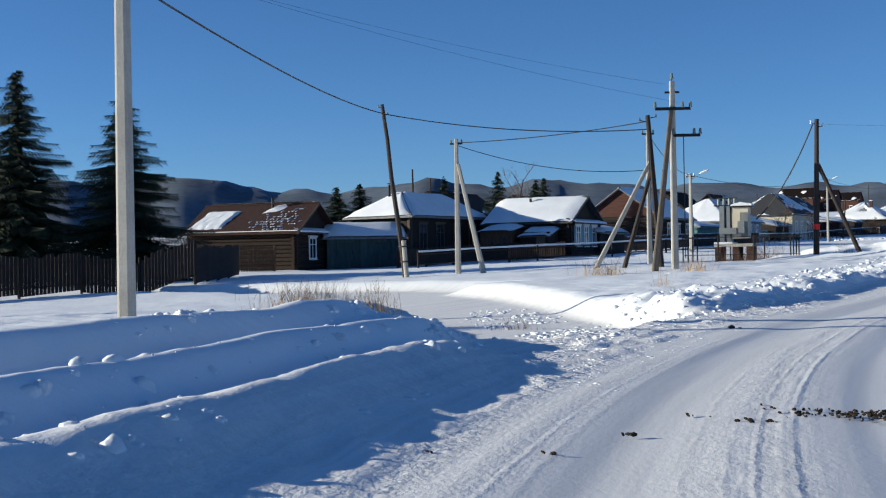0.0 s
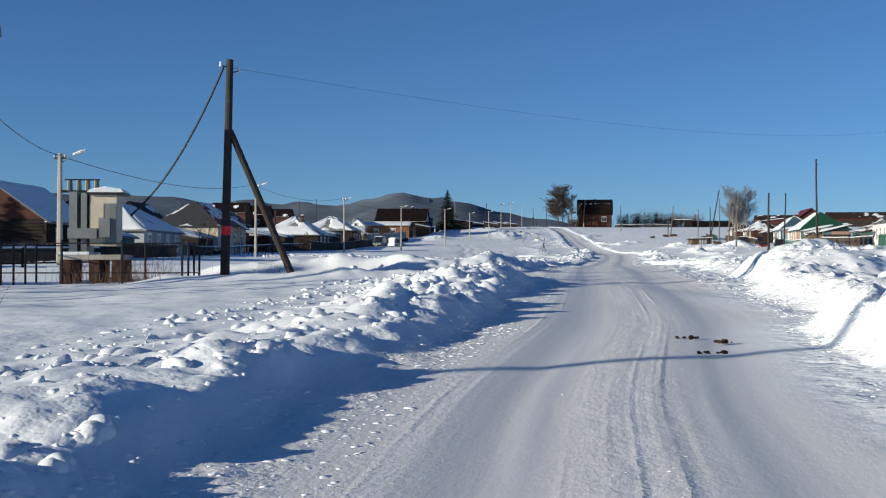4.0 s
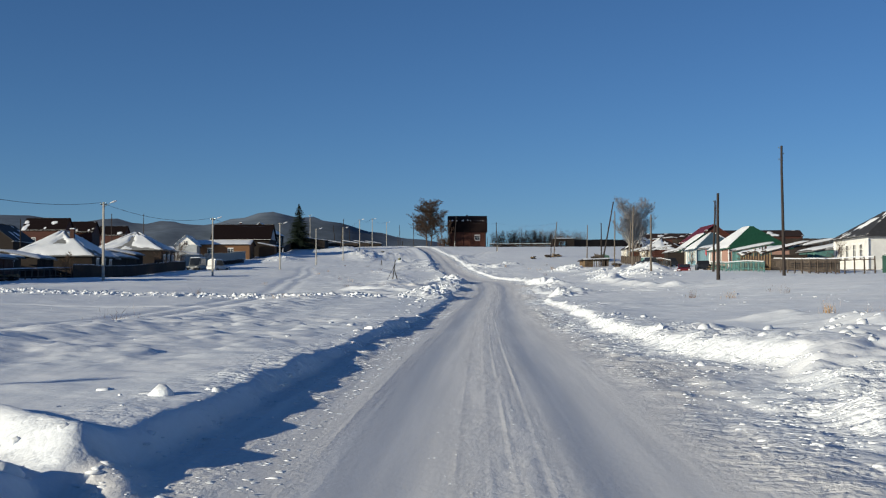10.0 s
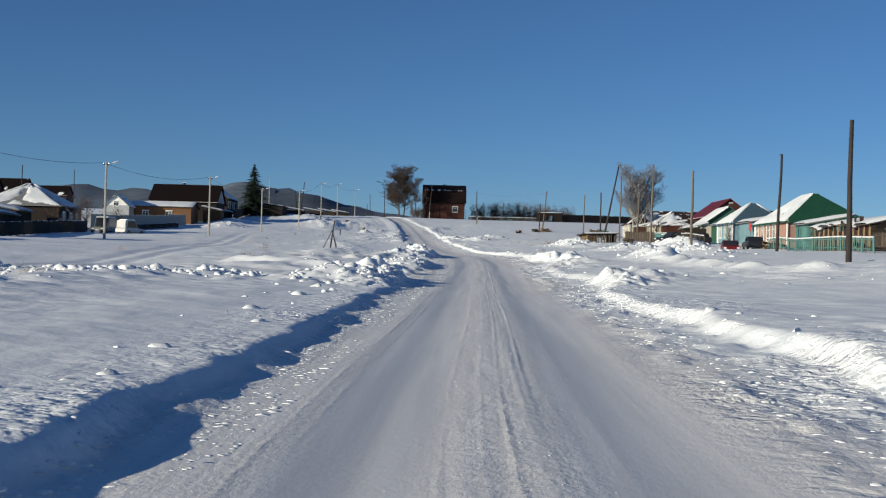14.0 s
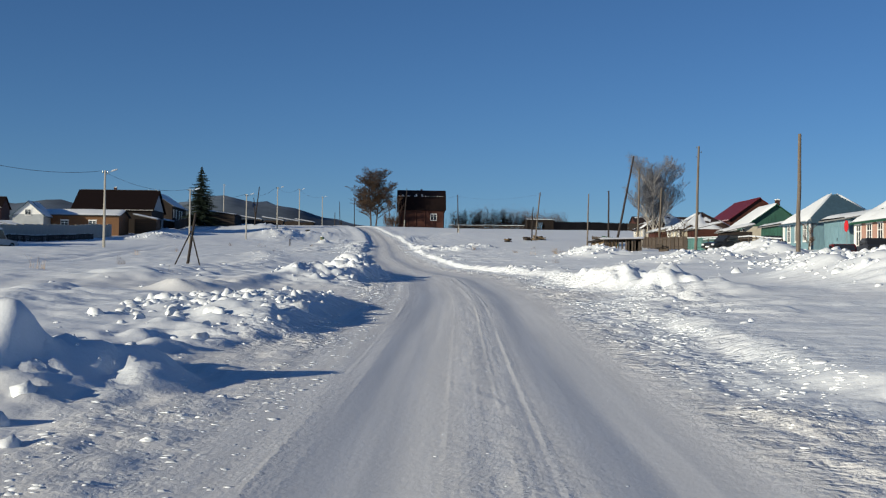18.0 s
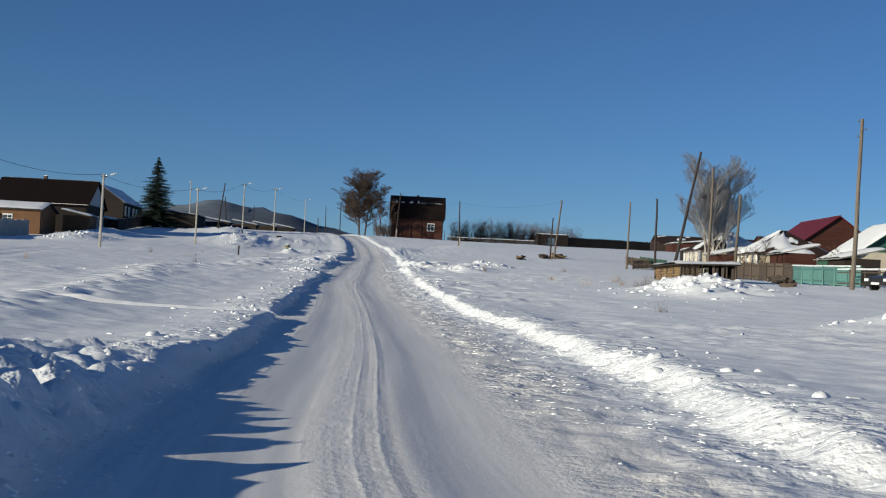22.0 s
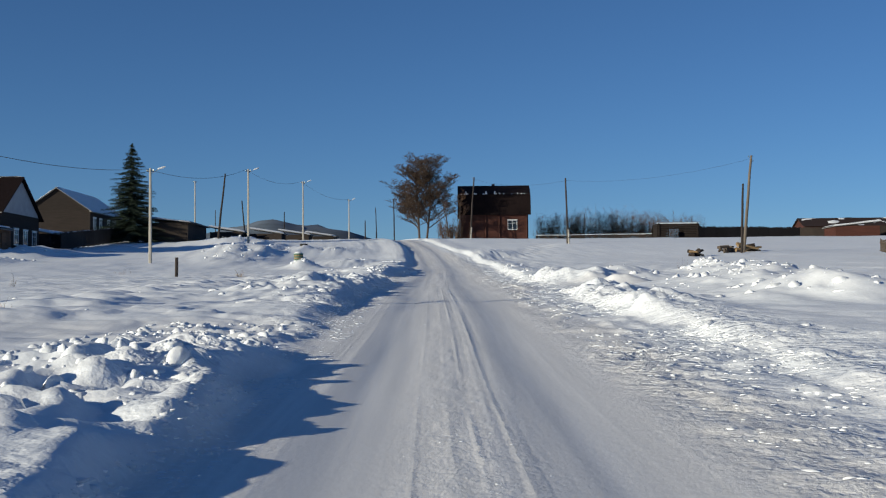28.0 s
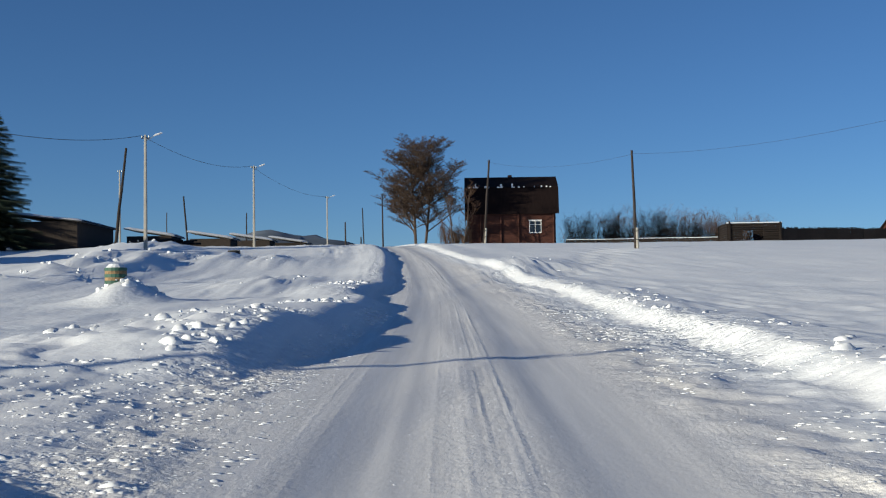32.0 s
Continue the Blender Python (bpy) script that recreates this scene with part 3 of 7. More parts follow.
POLE_WOOD = material("tarred_pole_wood", (0.032, 0.026, 0.024), 0.85, vary=0.45, scale=2.5, relief=0.006, relief_scale=18, stretch=(5, 5, 0.4), own=0.3)
POLE_PALE = material("bleached_pole_wood", (0.13, 0.11, 0.09), 0.85, vary=0.4, scale=2.5, relief=0.006, relief_scale=18, stretch=(5, 5, 0.4), own=0.2)
CONCRETE = material("concrete", (0.36, 0.345, 0.31), 0.85, vary=0.18, scale=2.0, relief=0.006, relief_scale=30)
WHITE_WALL = material("whitewashed_plaster", (0.64, 0.64, 0.63), 0.85, vary=0.1, scale=1.2, relief=0.008, relief_scale=15)
CREAM_WALL = material("cream_plaster", (0.52, 0.47, 0.37), 0.85, vary=0.14, scale=1.2, relief=0.008, relief_scale=15)
BEIGE_WALL = material("beige_boards", (0.36, 0.32, 0.24), 0.8, vary=0.2, scale=1.5, relief=0.008, relief_scale=12, stretch=(1, 1, 6))
PINK_WALL = material("pink_boards", (0.36, 0.22, 0.175), 0.8, vary=0.2, scale=1.5, relief=0.008, relief_scale=12, stretch=(1, 1, 5))
GREY_WALL = material("grey_plaster", (0.34, 0.36, 0.38), 0.85, vary=0.15, scale=1.2, relief=0.008, relief_scale=15)
TURQUOISE = material("turquoise_paint", (0.09, 0.20, 0.19), 0.65, vary=0.25, scale=2.0, relief=0.006, relief_scale=14, stretch=(4, 4, 0.7), own=0.15)
TEAL_WOOD = material("weathered_teal_boards", (0.055, 0.085, 0.085), 0.8, vary=0.35, scale=2.0, relief=0.008, relief_scale=14, stretch=(4, 4, 0.7), own=0.25)
SKY_BLUE = material("pale_blue_paint", (0.17, 0.28, 0.33), 0.65, vary=0.2, scale=2.0, relief=0.006, relief_scale=14, stretch=(4, 4, 0.7))
GREEN = material("green_paint", (0.04, 0.105, 0.078), 0.6, vary=0.3, scale=2.0, relief=0.006, relief_scale=14, stretch=(4, 4, 0.7), own=0.2)
WHITE_PAINT = material("white_paint", (0.78, 0.78, 0.76), 0.6, vary=0.08, scale=4)
ROOF_BROWN = material("brown_sheet_roof", (0.010, 0.006, 0.006), 0.75, vary=0.3, scale=1.2, relief=0.02, relief_scale=6, stretch=(3, 3, 0.3), spec=0.1)
ROOF_DARK = material("dark_slate_roof", (0.04, 0.041, 0.045), 0.75, vary=0.3, scale=1.2, relief=0.02, relief_scale=6, stretch=(3, 3, 0.3))
ROOF_GREY = material("grey_asbestos_roof", (0.20, 0.205, 0.21), 0.85, vary=0.25, scale=1.3, relief=0.03, relief_scale=5, stretch=(4, 4, 0.3))
ROOF_GREEN = material("green_sheet_roof", (0.018, 0.075, 0.042), 0.55, vary=0.3, scale=1.2, relief=0.02, relief_scale=6, stretch=(3, 3, 0.3))
ROOF_RED = material("maroon_sheet_roof", (0.12, 0.016, 0.02), 0.5, vary=0.25, scale=1.2, relief=0.02, relief_scale=6, stretch=(3, 3, 0.3))
ROOF_RUST = material("rusty_sheet_roof", (0.03, 0.018, 0.015), 0.8, vary=0.4, scale=1.5, relief=0.02, relief_scale=6, stretch=(3, 3, 0.3))
ROOF_TILE = material("red_brown_shingle_roof", (0.036, 0.016, 0.012), 0.85, vary=0.5, scale=2.2, relief=0.03, relief_scale=8, stretch=(3, 3, 0.5))
ROOF_BLUE = material("blue_grey_sheet_roof", (0.055, 0.10, 0.14), 0.55, vary=0.25, scale=1.2, relief=0.02, relief_scale=6, stretch=(3, 3, 0.3))
BRICK = material("chimney_brick", (0.06, 0.03, 0.024), 0.9, vary=0.3, scale=6, relief=0.01, relief_scale=20)
STEEL = material("grey_painted_steel", (0.20, 0.215, 0.22), 0.5, 0.3, vary=0.2, scale=3)
BLACK = material("black_iron", (0.018, 0.018, 0.02), 0.55, 0.3, vary=0.3, scale=5)
CABLE = material("black_cable", (0.02, 0.02, 0.022), 0.6, vary=0.2, scale=5)
PORCELAIN = material("insulator_glass", (0.12, 0.14, 0.13), 0.25, vary=0.2, scale=8, spec=0.5)
LAMP_WHITE = material("lamp_housing", (0.70, 0.71, 0.72), 0.35, 0.1, vary=0.1, scale=5, spec=0.5)
PANE = material("window_pane", (0.025, 0.03, 0.038), 0.08, vary=0.2, scale=2, spec=0.6)
BARK = material("bark", (0.075, 0.055, 0.042), 0.95, vary=0.4, scale=5, relief=0.01, relief_scale=14, stretch=(3, 3, 0.6))
BIRCH = material("birch_bark", (0.36, 0.335, 0.30), 0.85, vary=0.35, scale=3, relief=0.006, relief_scale=10, stretch=(1, 1, 4))
FROST = material("frosted_twigs", (0.20, 0.205, 0.23), 0.9, vary=0.25, scale=2)
TWIG = material("brown_twigs", (0.115, 0.07, 0.045), 0.95, vary=0.35, scale=2)
NEEDLES = material("spruce_needles", (0.013, 0.024, 0.014), 0.85, vary=0.45, scale=1.5)
LARCH = material("bare_larch_twigs", (0.085, 0.058, 0.042), 0.95, vary=0.35, scale=1.5)
GRASS = material("dry_grass", (0.36, 0.24, 0.12), 0.95, vary=0.35, scale=4, own=0.2)
STRAW = material("hay_bale_straw", (0.25, 0.175, 0.095), 0.95, vary=0.35, scale=6, relief=0.03, relief_scale=12)
DUNG = material("dark_dung", (0.03, 0.021, 0.013), 0.95, vary=0.4, scale=12, relief=0.02, relief_scale=30)
RUBBER = material("tyre_rubber", (0.02, 0.02, 0.021), 0.85, vary=0.2, scale=8)
RED_PAINT = material("red_car_paint", (0.12, 0.012, 0.012), 0.3, vary=0.1, scale=2, spec=0.5)
DARK_PAINT = material("dark_car_paint", (0.02, 0.022, 0.026), 0.3, vary=0.1, scale=2, spec=0.5)
WHITE_CAR = material("white_car_paint", (0.42, 0.43, 0.44), 0.35, vary=0.1, scale=2, spec=0.5)
SIGN_RED = material("red_enamel", (0.55, 0.02, 0.02), 0.4, vary=0.1, scale=3)
# wooded hills under snow, the blue-grey of distant haze painted into the colour
HAZED_FOREST = material("hazed_wooded_hill", (0.07, 0.095, 0.13), 1.0, vary=0.3, scale=0.005, second=(0.155, 0.195, 0.25), detail=10)


# ---- mesh helpers ----
def part(name, bm, mat, parent=None, label="", m=None):
    """Links a bmesh as one mesh object, under a thing or part."""
    mesh = bpy.data.meshes.new(name)
    bm.to_mesh(mesh)
    bm.free()
    mesh.materials.append(mat)
    ob = new(name, mesh)
    ob.parent = parent
    if m is not None:
        ob.matrix_basis = m
    if label:
        ob["label"] = label
    return ob


def thing(name, m, label, category, group="", kind=""):
    ob = new(name)
    ob.empty_display_size = 0.2
    ob.matrix_basis = m
    return tagged(ob, label, category, group, kind)


def raw(name, verts, faces, mat, parent=None, label="", flat=True):
    """A mesh object from arrays of corners and of faces (all triangles, or all quads)."""
    mesh = bpy.data.meshes.new(name)
    verts, faces = np.asarray(verts, np.float32), np.asarray(faces, np.int32)
    k = faces.shape[1]
    mesh.vertices.add(len(verts))
    mesh.vertices.foreach_set("co", verts.ravel())
    mesh.loops.add(faces.size)
    mesh.loops.foreach_set("vertex_index", faces.ravel())
    mesh.polygons.add(len(faces))
    mesh.polygons.foreach_set("loop_start", np.arange(0, faces.size, k, dtype=np.int32))
    mesh.polygons.foreach_set("loop_total", np.full(len(faces), k, np.int32))
    if not flat:
        mesh.polygons.foreach_set("use_smooth", np.ones(len(faces), bool))
    mesh.update(calc_edges=True)
    mesh.materials.append(mat)
    ob = new(name, mesh)
    ob.parent = parent
    if label:
        ob["label"] = label
    return ob


def box(bm, x0, x1, y0, y1, z0, z1, m=None):
    vs = [bm.verts.new(Vector((x, y, z)) if m is None else m @ Vector((x, y, z))) for x in (x0, x1) for y in (y0, y1) for z in (z0, z1)]
    for f in ((0, 1, 3, 2), (4, 6, 7, 5), (0, 4, 5, 1), (2, 3, 7, 6), (0, 2, 6, 4), (1, 5, 7, 3)):
        bm.faces.new([vs[i] for i in f])
    return bm


def boxes(*rows):
    bm = bmesh.new()
    for r in rows:
        box(bm, *r)
    return bm


def tube(bm, a, b, r0, r1, sides=8, cap=True, twist=0.0):
    a, b = Vector(a), Vector(b)
    q = (b - a).to_track_quat("Z", "Y")
    rings = []
    for p, r in ((a, r0), (b, r1)):
        rings.append([bm.verts.new(p + q @ Vector((r * math.cos(2 * math.pi * (k + twist) / sides), r * math.sin(2 * math.pi * (k + twist) / sides), 0))) for k in range(sides)])
    for k in range(sides):
        bm.faces.new([rings[0][k], rings[0][(k + 1) % sides], rings[1][(k + 1) % sides], rings[1][k]])
    if cap:
        bm.faces.new(rings[0][::-1])
        bm.faces.new(rings[1])
    return bm


def bar(a, b, r0, r1=None, sides=8, twist=0.0):
    return tube(bmesh.new(), a, b, r0, r0 if r1 is None else r1, sides, True, twist)


def prism(bm, outline, y0, y1, axis="y"):
    """An outline of (a, z) pairs drawn out along y (or along x)."""
    put = (lambda a, z, t: (a, t, z)) if axis == "y" else (lambda a, z, t: (t, a, z))
    near = [bm.verts.new(put(a, z, y0)) for a, z in outline]
    far = [bm.verts.new(put(a, z, y1)) for a, z in outline]
    n = len(outline)
    bm.faces.new(near)
    bm.faces.new(far[::-1])
    for k in range(n):
        bm.faces.new([near[k], far[k], far[(k + 1) % n], near[(k + 1) % n]])
    bmesh.ops.recalc_face_normals(bm, faces=bm.faces)
    return bm


def slab(corners, thick):
    """A roof plane: three or four corners, drawn down by its thickness."""
    bm = bmesh.new()
    top = [bm.verts.new(c) for c in corners]
    low = [bm.verts.new(Vector(c) - Vector((0, 0, thick))) for c in corners]
    n = len(top)
    bm.faces.new(top)
    bm.faces.new(low[::-1])
    for k in range(n):
        bm.faces.new([top[k], low[k], low[(k + 1) % n], top[(k + 1) % n]])
    bmesh.ops.recalc_face_normals(bm, faces=bm.faces)
    return bm


def snow_cover(corners, cover, seed, thick=0.2, lip=0.10):
    """Snow lying on a roof plane (eave a, eave b, ridge b, ridge a). cover: 1 whole, less: patches that hold on."""
    a, b, c, d = [Vector(p) for p in (corners if len(corners) == 4 else (*corners, corners[2]))]
    nx, ny = max(6, int((b - a).length / 0.55)), max(5, int((d - a).length / 0.5))
    rnd = random.Random(seed)
    ox, oy = rnd.uniform(0, 90), rnd.uniform(0, 90)
    verts, depth = [], []
    for j in range(ny + 1):
        for i in range(nx + 1):
            s, t = i / nx, j / ny
            p = (a.lerp(b, s)).lerp(d.lerp(c, s), t)
            gx, gy = s * (b - a).length, t * (d - a).length
            rim = min(1, min(s, 1 - s) * nx / 1.2, t * ny / 1.2 + 0.15, (1 - t) * ny / 1.0 + 0.35)
            n = float(fbm(np.array(gx * 0.35 + ox), np.array(gy * 0.35 + oy), 3, seed % 97))
            h = thick * (1 + 0.3 * n)
            if cover < 1:
                h = thick * max(0.0, min(1.0, (n * 0.75 + (cover - 0.5) * 2.2) * 3))
            h *= max(0.0, min(1.0, rim)) ** 0.5
            depth.append(h)
            verts.append(p + Vector((0, 0, h + (0.012 if h > 0.004 else -0.03))))
    faces = []
    for j in range(ny):
        for i in range(nx):
            q = [j * (nx + 1) + i, j * (nx + 1) + i + 1, (j + 1) * (nx + 1) + i + 1, (j + 1) * (nx + 1) + i]
            if max(depth[k] for k in q) > 0.004:
                faces.append(q)
    return verts, faces


def snow_on(corners, cover, seed, parent, thick=0.2):
    verts, faces = snow_cover(corners, cover, seed, thick)
    if faces:
        return tagged(raw("roof_snow", [tuple(v) for v in verts], faces, ROOF_SNOW, parent, "white snow lying on the roof", flat=False), kind="stuff")


# ---- the ground: one sheet out to the horizon ----
def spaced(fine_from, fine_to, fine, reach_low, reach_high, growth=1.09):
    mid = list(np.arange(fine_from, fine_to, fine))
    up, size = [mid[-1]], fine
    while up[-1] < reach_high:
        size *= growth
        up.append(up[-1] + size)
    down, size = [mid[0]], fine
    while down[-1] > reach_low:
        size *= growth
        down.append(down[-1] - size)
    return np.array(down[:0:-1] + mid + up[1:])


def build_ground():
    us = spaced(4.0, 345.0, 0.15, -3400, 3400, 1.05)
    qs = spaced(-4.2, 5.4, 0.085, -30, 26, 1.022)
    qs = np.concatenate([qs[qs < -1.25], np.arange(-1.25, 1.25, 0.042), qs[qs >= 1.25]])
    out = spaced(-1.0, 1.0, 0.6, -3400, 3400, 1.09)
    qs = np.concatenate([qs[0] + out[out < 0][:-1], qs, qs[-1] + out[out > 0][1:]])
    uu, qq = np.meshgrid(us, qs, indexing="ij")
    ww = qq + bend(uu) * np.exp(-(qq / 90.0) ** 2)
    zz, packed = ground_z(uu, ww)
    xyz = np.stack([uu * SIN + ww * COS, uu * COS - ww * SIN, zz], -1).reshape(-1, 3)
    nu, nq = uu.shape
    base = (np.arange(nu - 1)[:, None] * nq + np.arange(nq - 1)[None]).ravel()
    faces = np.stack([base, base + 1, base + nq + 1, base + nq], -1)
    ob = raw("ground", xyz, faces[:, ::-1], SNOW, flat=False)
    attr = ob.data.attributes.new("packed", "FLOAT", "POINT")
    attr.data.foreach_set("value", packed.ravel().astype(np.float32))
    worn, broken = wear(uu, ww - bend(uu))
    for key, values in (("along", uu), ("across", ww - bend(uu)), ("worn", worn), ("broken", broken)):
        attr = ob.data.attributes.new(key, "FLOAT", "POINT")
        attr.data.foreach_set("value", values.ravel().astype(np.float32))
    return tagged(ob, "snow-covered ground with a packed snow road and cleared banks", "ground", kind="structure")


build_ground()


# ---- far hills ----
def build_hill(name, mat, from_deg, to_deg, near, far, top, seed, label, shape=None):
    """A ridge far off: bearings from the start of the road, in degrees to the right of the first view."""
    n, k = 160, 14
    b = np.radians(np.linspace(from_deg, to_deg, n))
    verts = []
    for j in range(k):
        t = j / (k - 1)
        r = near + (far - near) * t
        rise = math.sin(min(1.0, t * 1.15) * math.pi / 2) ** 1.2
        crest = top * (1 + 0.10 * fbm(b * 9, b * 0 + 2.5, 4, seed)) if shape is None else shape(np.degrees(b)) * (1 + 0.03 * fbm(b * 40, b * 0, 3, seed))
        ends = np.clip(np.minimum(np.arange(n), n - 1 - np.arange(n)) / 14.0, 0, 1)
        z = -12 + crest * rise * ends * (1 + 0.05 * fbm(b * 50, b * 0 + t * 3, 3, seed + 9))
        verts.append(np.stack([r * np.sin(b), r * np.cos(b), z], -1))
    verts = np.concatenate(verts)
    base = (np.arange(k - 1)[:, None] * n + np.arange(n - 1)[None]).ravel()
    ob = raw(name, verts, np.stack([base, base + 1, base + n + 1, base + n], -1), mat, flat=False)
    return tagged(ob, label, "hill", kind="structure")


build_hill("backdrop", HAZED_FOREST, -34, 62, 2300, 3100, 168, 3, "distant wooded hills under snow, blue-grey haze put into their colour",
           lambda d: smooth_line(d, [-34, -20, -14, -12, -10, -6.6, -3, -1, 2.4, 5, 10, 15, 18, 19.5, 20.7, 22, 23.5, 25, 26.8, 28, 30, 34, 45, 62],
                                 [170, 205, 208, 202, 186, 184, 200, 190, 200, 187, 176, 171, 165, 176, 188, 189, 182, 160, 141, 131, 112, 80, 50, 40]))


# ---- poles, lamps and cables ----
def wooden_pole(u, w, tall, lean_w=0.0, lean_u=0.0, mat=None, girth=0.13, stub=False, hooks=2, label="", group="old wooden poles"):
    """A round timber pole; lean: metres by which its top stands off. stub: a short pale foot post wired to it."""
    mat = mat or POLE_WOOD
    ob = thing("wooden_pole", spot(u, w), label or "dark weathered round timber utility pole standing in snow", "utility pole", group)
    bm, n = bmesh.new(), 5
    rnd = random.Random(int(u * 31 + w * 7))
    pts = [Vector((lean_w * k / n, lean_u * k / n, -0.4 + (tall + 0.4) * k / n)) + Vector((rnd.uniform(-.03, .03), rnd.uniform(-.03, .03), 0)) for k in range(n + 1)]
    for k in range(n):
        tube(bm, pts[k], pts[k + 1], girth * (1 - 0.35 * k / n), girth * (1 - 0.35 * (k + 1) / n), 10, k in (0, n - 1))
    part("shaft", bm, mat, ob)
    for k in range(hooks):
        t = 1 - 0.02 - 0.045 * k
        at = Vector((lean_w * t, lean_u * t, tall * t))
        side = 0.22 if k % 2 else -0.22
        hook = part("hook", bar(at, at + Vector((side, 0, 0.05)), 0.014, sides=6), BLACK, ob)
        part("insulator", bar(at + Vector((side, 0, 0.03)), at + Vector((side, 0, 0.15)), 0.045, 0.03, 8), PORCELAIN, hook)
    if stub:
        part("foot_post", bar((0.14, -0.16, -0.4), (0.14 + lean_w * 0.2, -0.16, 1.7), 0.12, 0.11, 10), CONCRETE, ob, "pale concrete foot post")
        for z in (0.7, 1.4):
            part("wire_band", bar((0.07 + lean_w * z / tall, -0.08, z), (0.07 + lean_w * z / tall, -0.08, z + 0.05), 0.26, sides=12), BLACK, ob)
    return ob


def concrete_shaft(bm, x, y, tall, lean=(0, 0), low=(0.13, 0.10), high=(0.08, 0.07), from_z=-0.4):
    rings = []
    for z, (a, b), s in ((from_z, low, 0), (tall, high, 1)):
        rings.append([bm.verts.new((x + lean[0] * s + sx * a, y + lean[1] * s + sy * b, z)) for sx, sy in ((-1, -1), (-.6, -1.25), (.6, -1.25), (1, -1), (1, 1), (.6, 1.25), (-.6, 1.25), (-1, 1))])
    n = 8
    for k in range(n):
        bm.faces.new([rings[0][k], rings[0][(k + 1) % n], rings[1][(k + 1) % n], rings[1][k]])
    bm.faces.new(rings[1])
    bm.faces.new(rings[0][::-1])
    return bm


def street_lamp(u, w, tall, lit=True, turn=0.0, strut=False):
    ob = thing("street_lamp" if lit else "concrete_pole", spot(u, w, 0, turn), "grey concrete street lamp post with a white lamp head" if lit else "grey concrete utility pole standing in snow",
               "street lamp" if lit else "utility pole", "street lamps along the village road" if lit else "concrete poles")
    part("post", concrete_shaft(bmesh.new(), 0, 0, tall), CONCRETE, ob)
    cross = part("bracket", boxes((-0.3, 0.3, -0.03, 0.03, tall - 0.28, tall - 0.2)), BLACK, ob)
    for x in (-0.26, 0.26):
        part("insulator", bar((x, 0, tall - 0.2), (x, 0, tall - 0.04), 0.05, 0.03, 8), PORCELAIN, cross)
    if lit:
        part("arm", bar((0.05, 0, tall - 0.45), (0.75, 0, tall - 0.05), 0.025, sides=6), STEEL, ob)
        bm = bmesh.new()
        m = pose(0.95, 0, tall + 0.03, 0, -18, 0)
        ring = []
        for x, a, h in ((-0.34, 0.05, 0.04), (-0.2, 0.12, 0.07), (0.1, 0.15, 0.09), (0.34, 0.09, 0.05)):
            ring.append([bm.verts.new(m @ Vector((x, a * math.cos(k * math.pi / 4), h * math.sin(k * math.pi / 4)))) for k in range(8)])
        for p, q in zip(ring, ring[1:]):
            for k in range(8):
                bm.faces.new([p[k], p[(k + 1) % 8], q[(k + 1) % 8], q[k]])
        bm.faces.new(ring[0][::-1])
        bm.faces.new(ring[-1])
        part("lamp_head", bm, LAMP_WHITE, ob, "white lamp head")
    if strut:
        part("strut", concrete_shaft(bmesh.new(), 1.5, -1.2, tall - 1.2, (-1.42, 1.15)), CONCRETE, ob)
    return ob


def cable(points, sag, thick=0.012, label="thin black overhead cable between poles", steps=14):
    """Cables hung from place to place; points in world places."""
    bm = bmesh.new()
    for a, b in zip(points, points[1:]):
        a, b = Vector(a), Vector(b)
        last = None
        for k in range(steps + 1):
            t = k / steps
            p = a.lerp(b, t) - Vector((0, 0, 4 * sag * t * (1 - t)))
            ring = [bm.verts.new(p + Vector((thick * math.cos(i * 2.0944), thick * math.sin(i * 2.0944) * 0.7, thick * math.sin(i * 2.0944)))) for i in range(3)]
            if last:
                for i in range(3):
                    bm.faces.new([last[i], last[(i + 1) % 3], ring[(i + 1) % 3], ring[i]])
            last = ring
    ob = part("overhead_cable", bm, CABLE)
    return tagged(ob, label, "cable", "overhead cables")


def top_of(u, w, up, dw=0.0, du=0.0):
    p = spot(u, w) @ Vector((dw, du, up))
    return (p.x, p.y, p.z)


# street lamps on the left, from near to far: u, w, height
LAMPS = [(80.3, -29.6, 5.4), (150, -38.2, 7.6), (198.2, -37.9, 7.7), (249, -36.8, 8.0), (290.5, -33.1, 8.0), (330.2, -31.1, 7.5),
         (379.8, -29.8, 8.0), (421.5, -28.7, 8.6), (465.7, -27.9, 9.0), (527.7, -26.5, 9.2)]
for u, w, tall in LAMPS:
    street_lamp(u, w, tall)
for (u, w, tall), (u2, w2, tall2) in zip(LAMPS, LAMPS[1:]):
    cable([top_of(u, w, tall - 0.05, -0.26), top_of(u2, w2, tall2 - 0.05, -0.26)], 0.9, 0.022)

# the concrete pole close by at the start, off the first view's left
start_pole = street_lamp(14.6, -15.5, 12.0, lit=False, turn=20)
# unseen thick pair, added past the view's edge: its broad shadow crosses the road
for du in (0.0, 0.45):
    street_lamp(12.8 + du, -22.6 + du, 12.0, lit=False, turn=20)
# the tall pole from which the upper wires come
street_lamp(22, -30, 11.8, lit=False, turn=20)


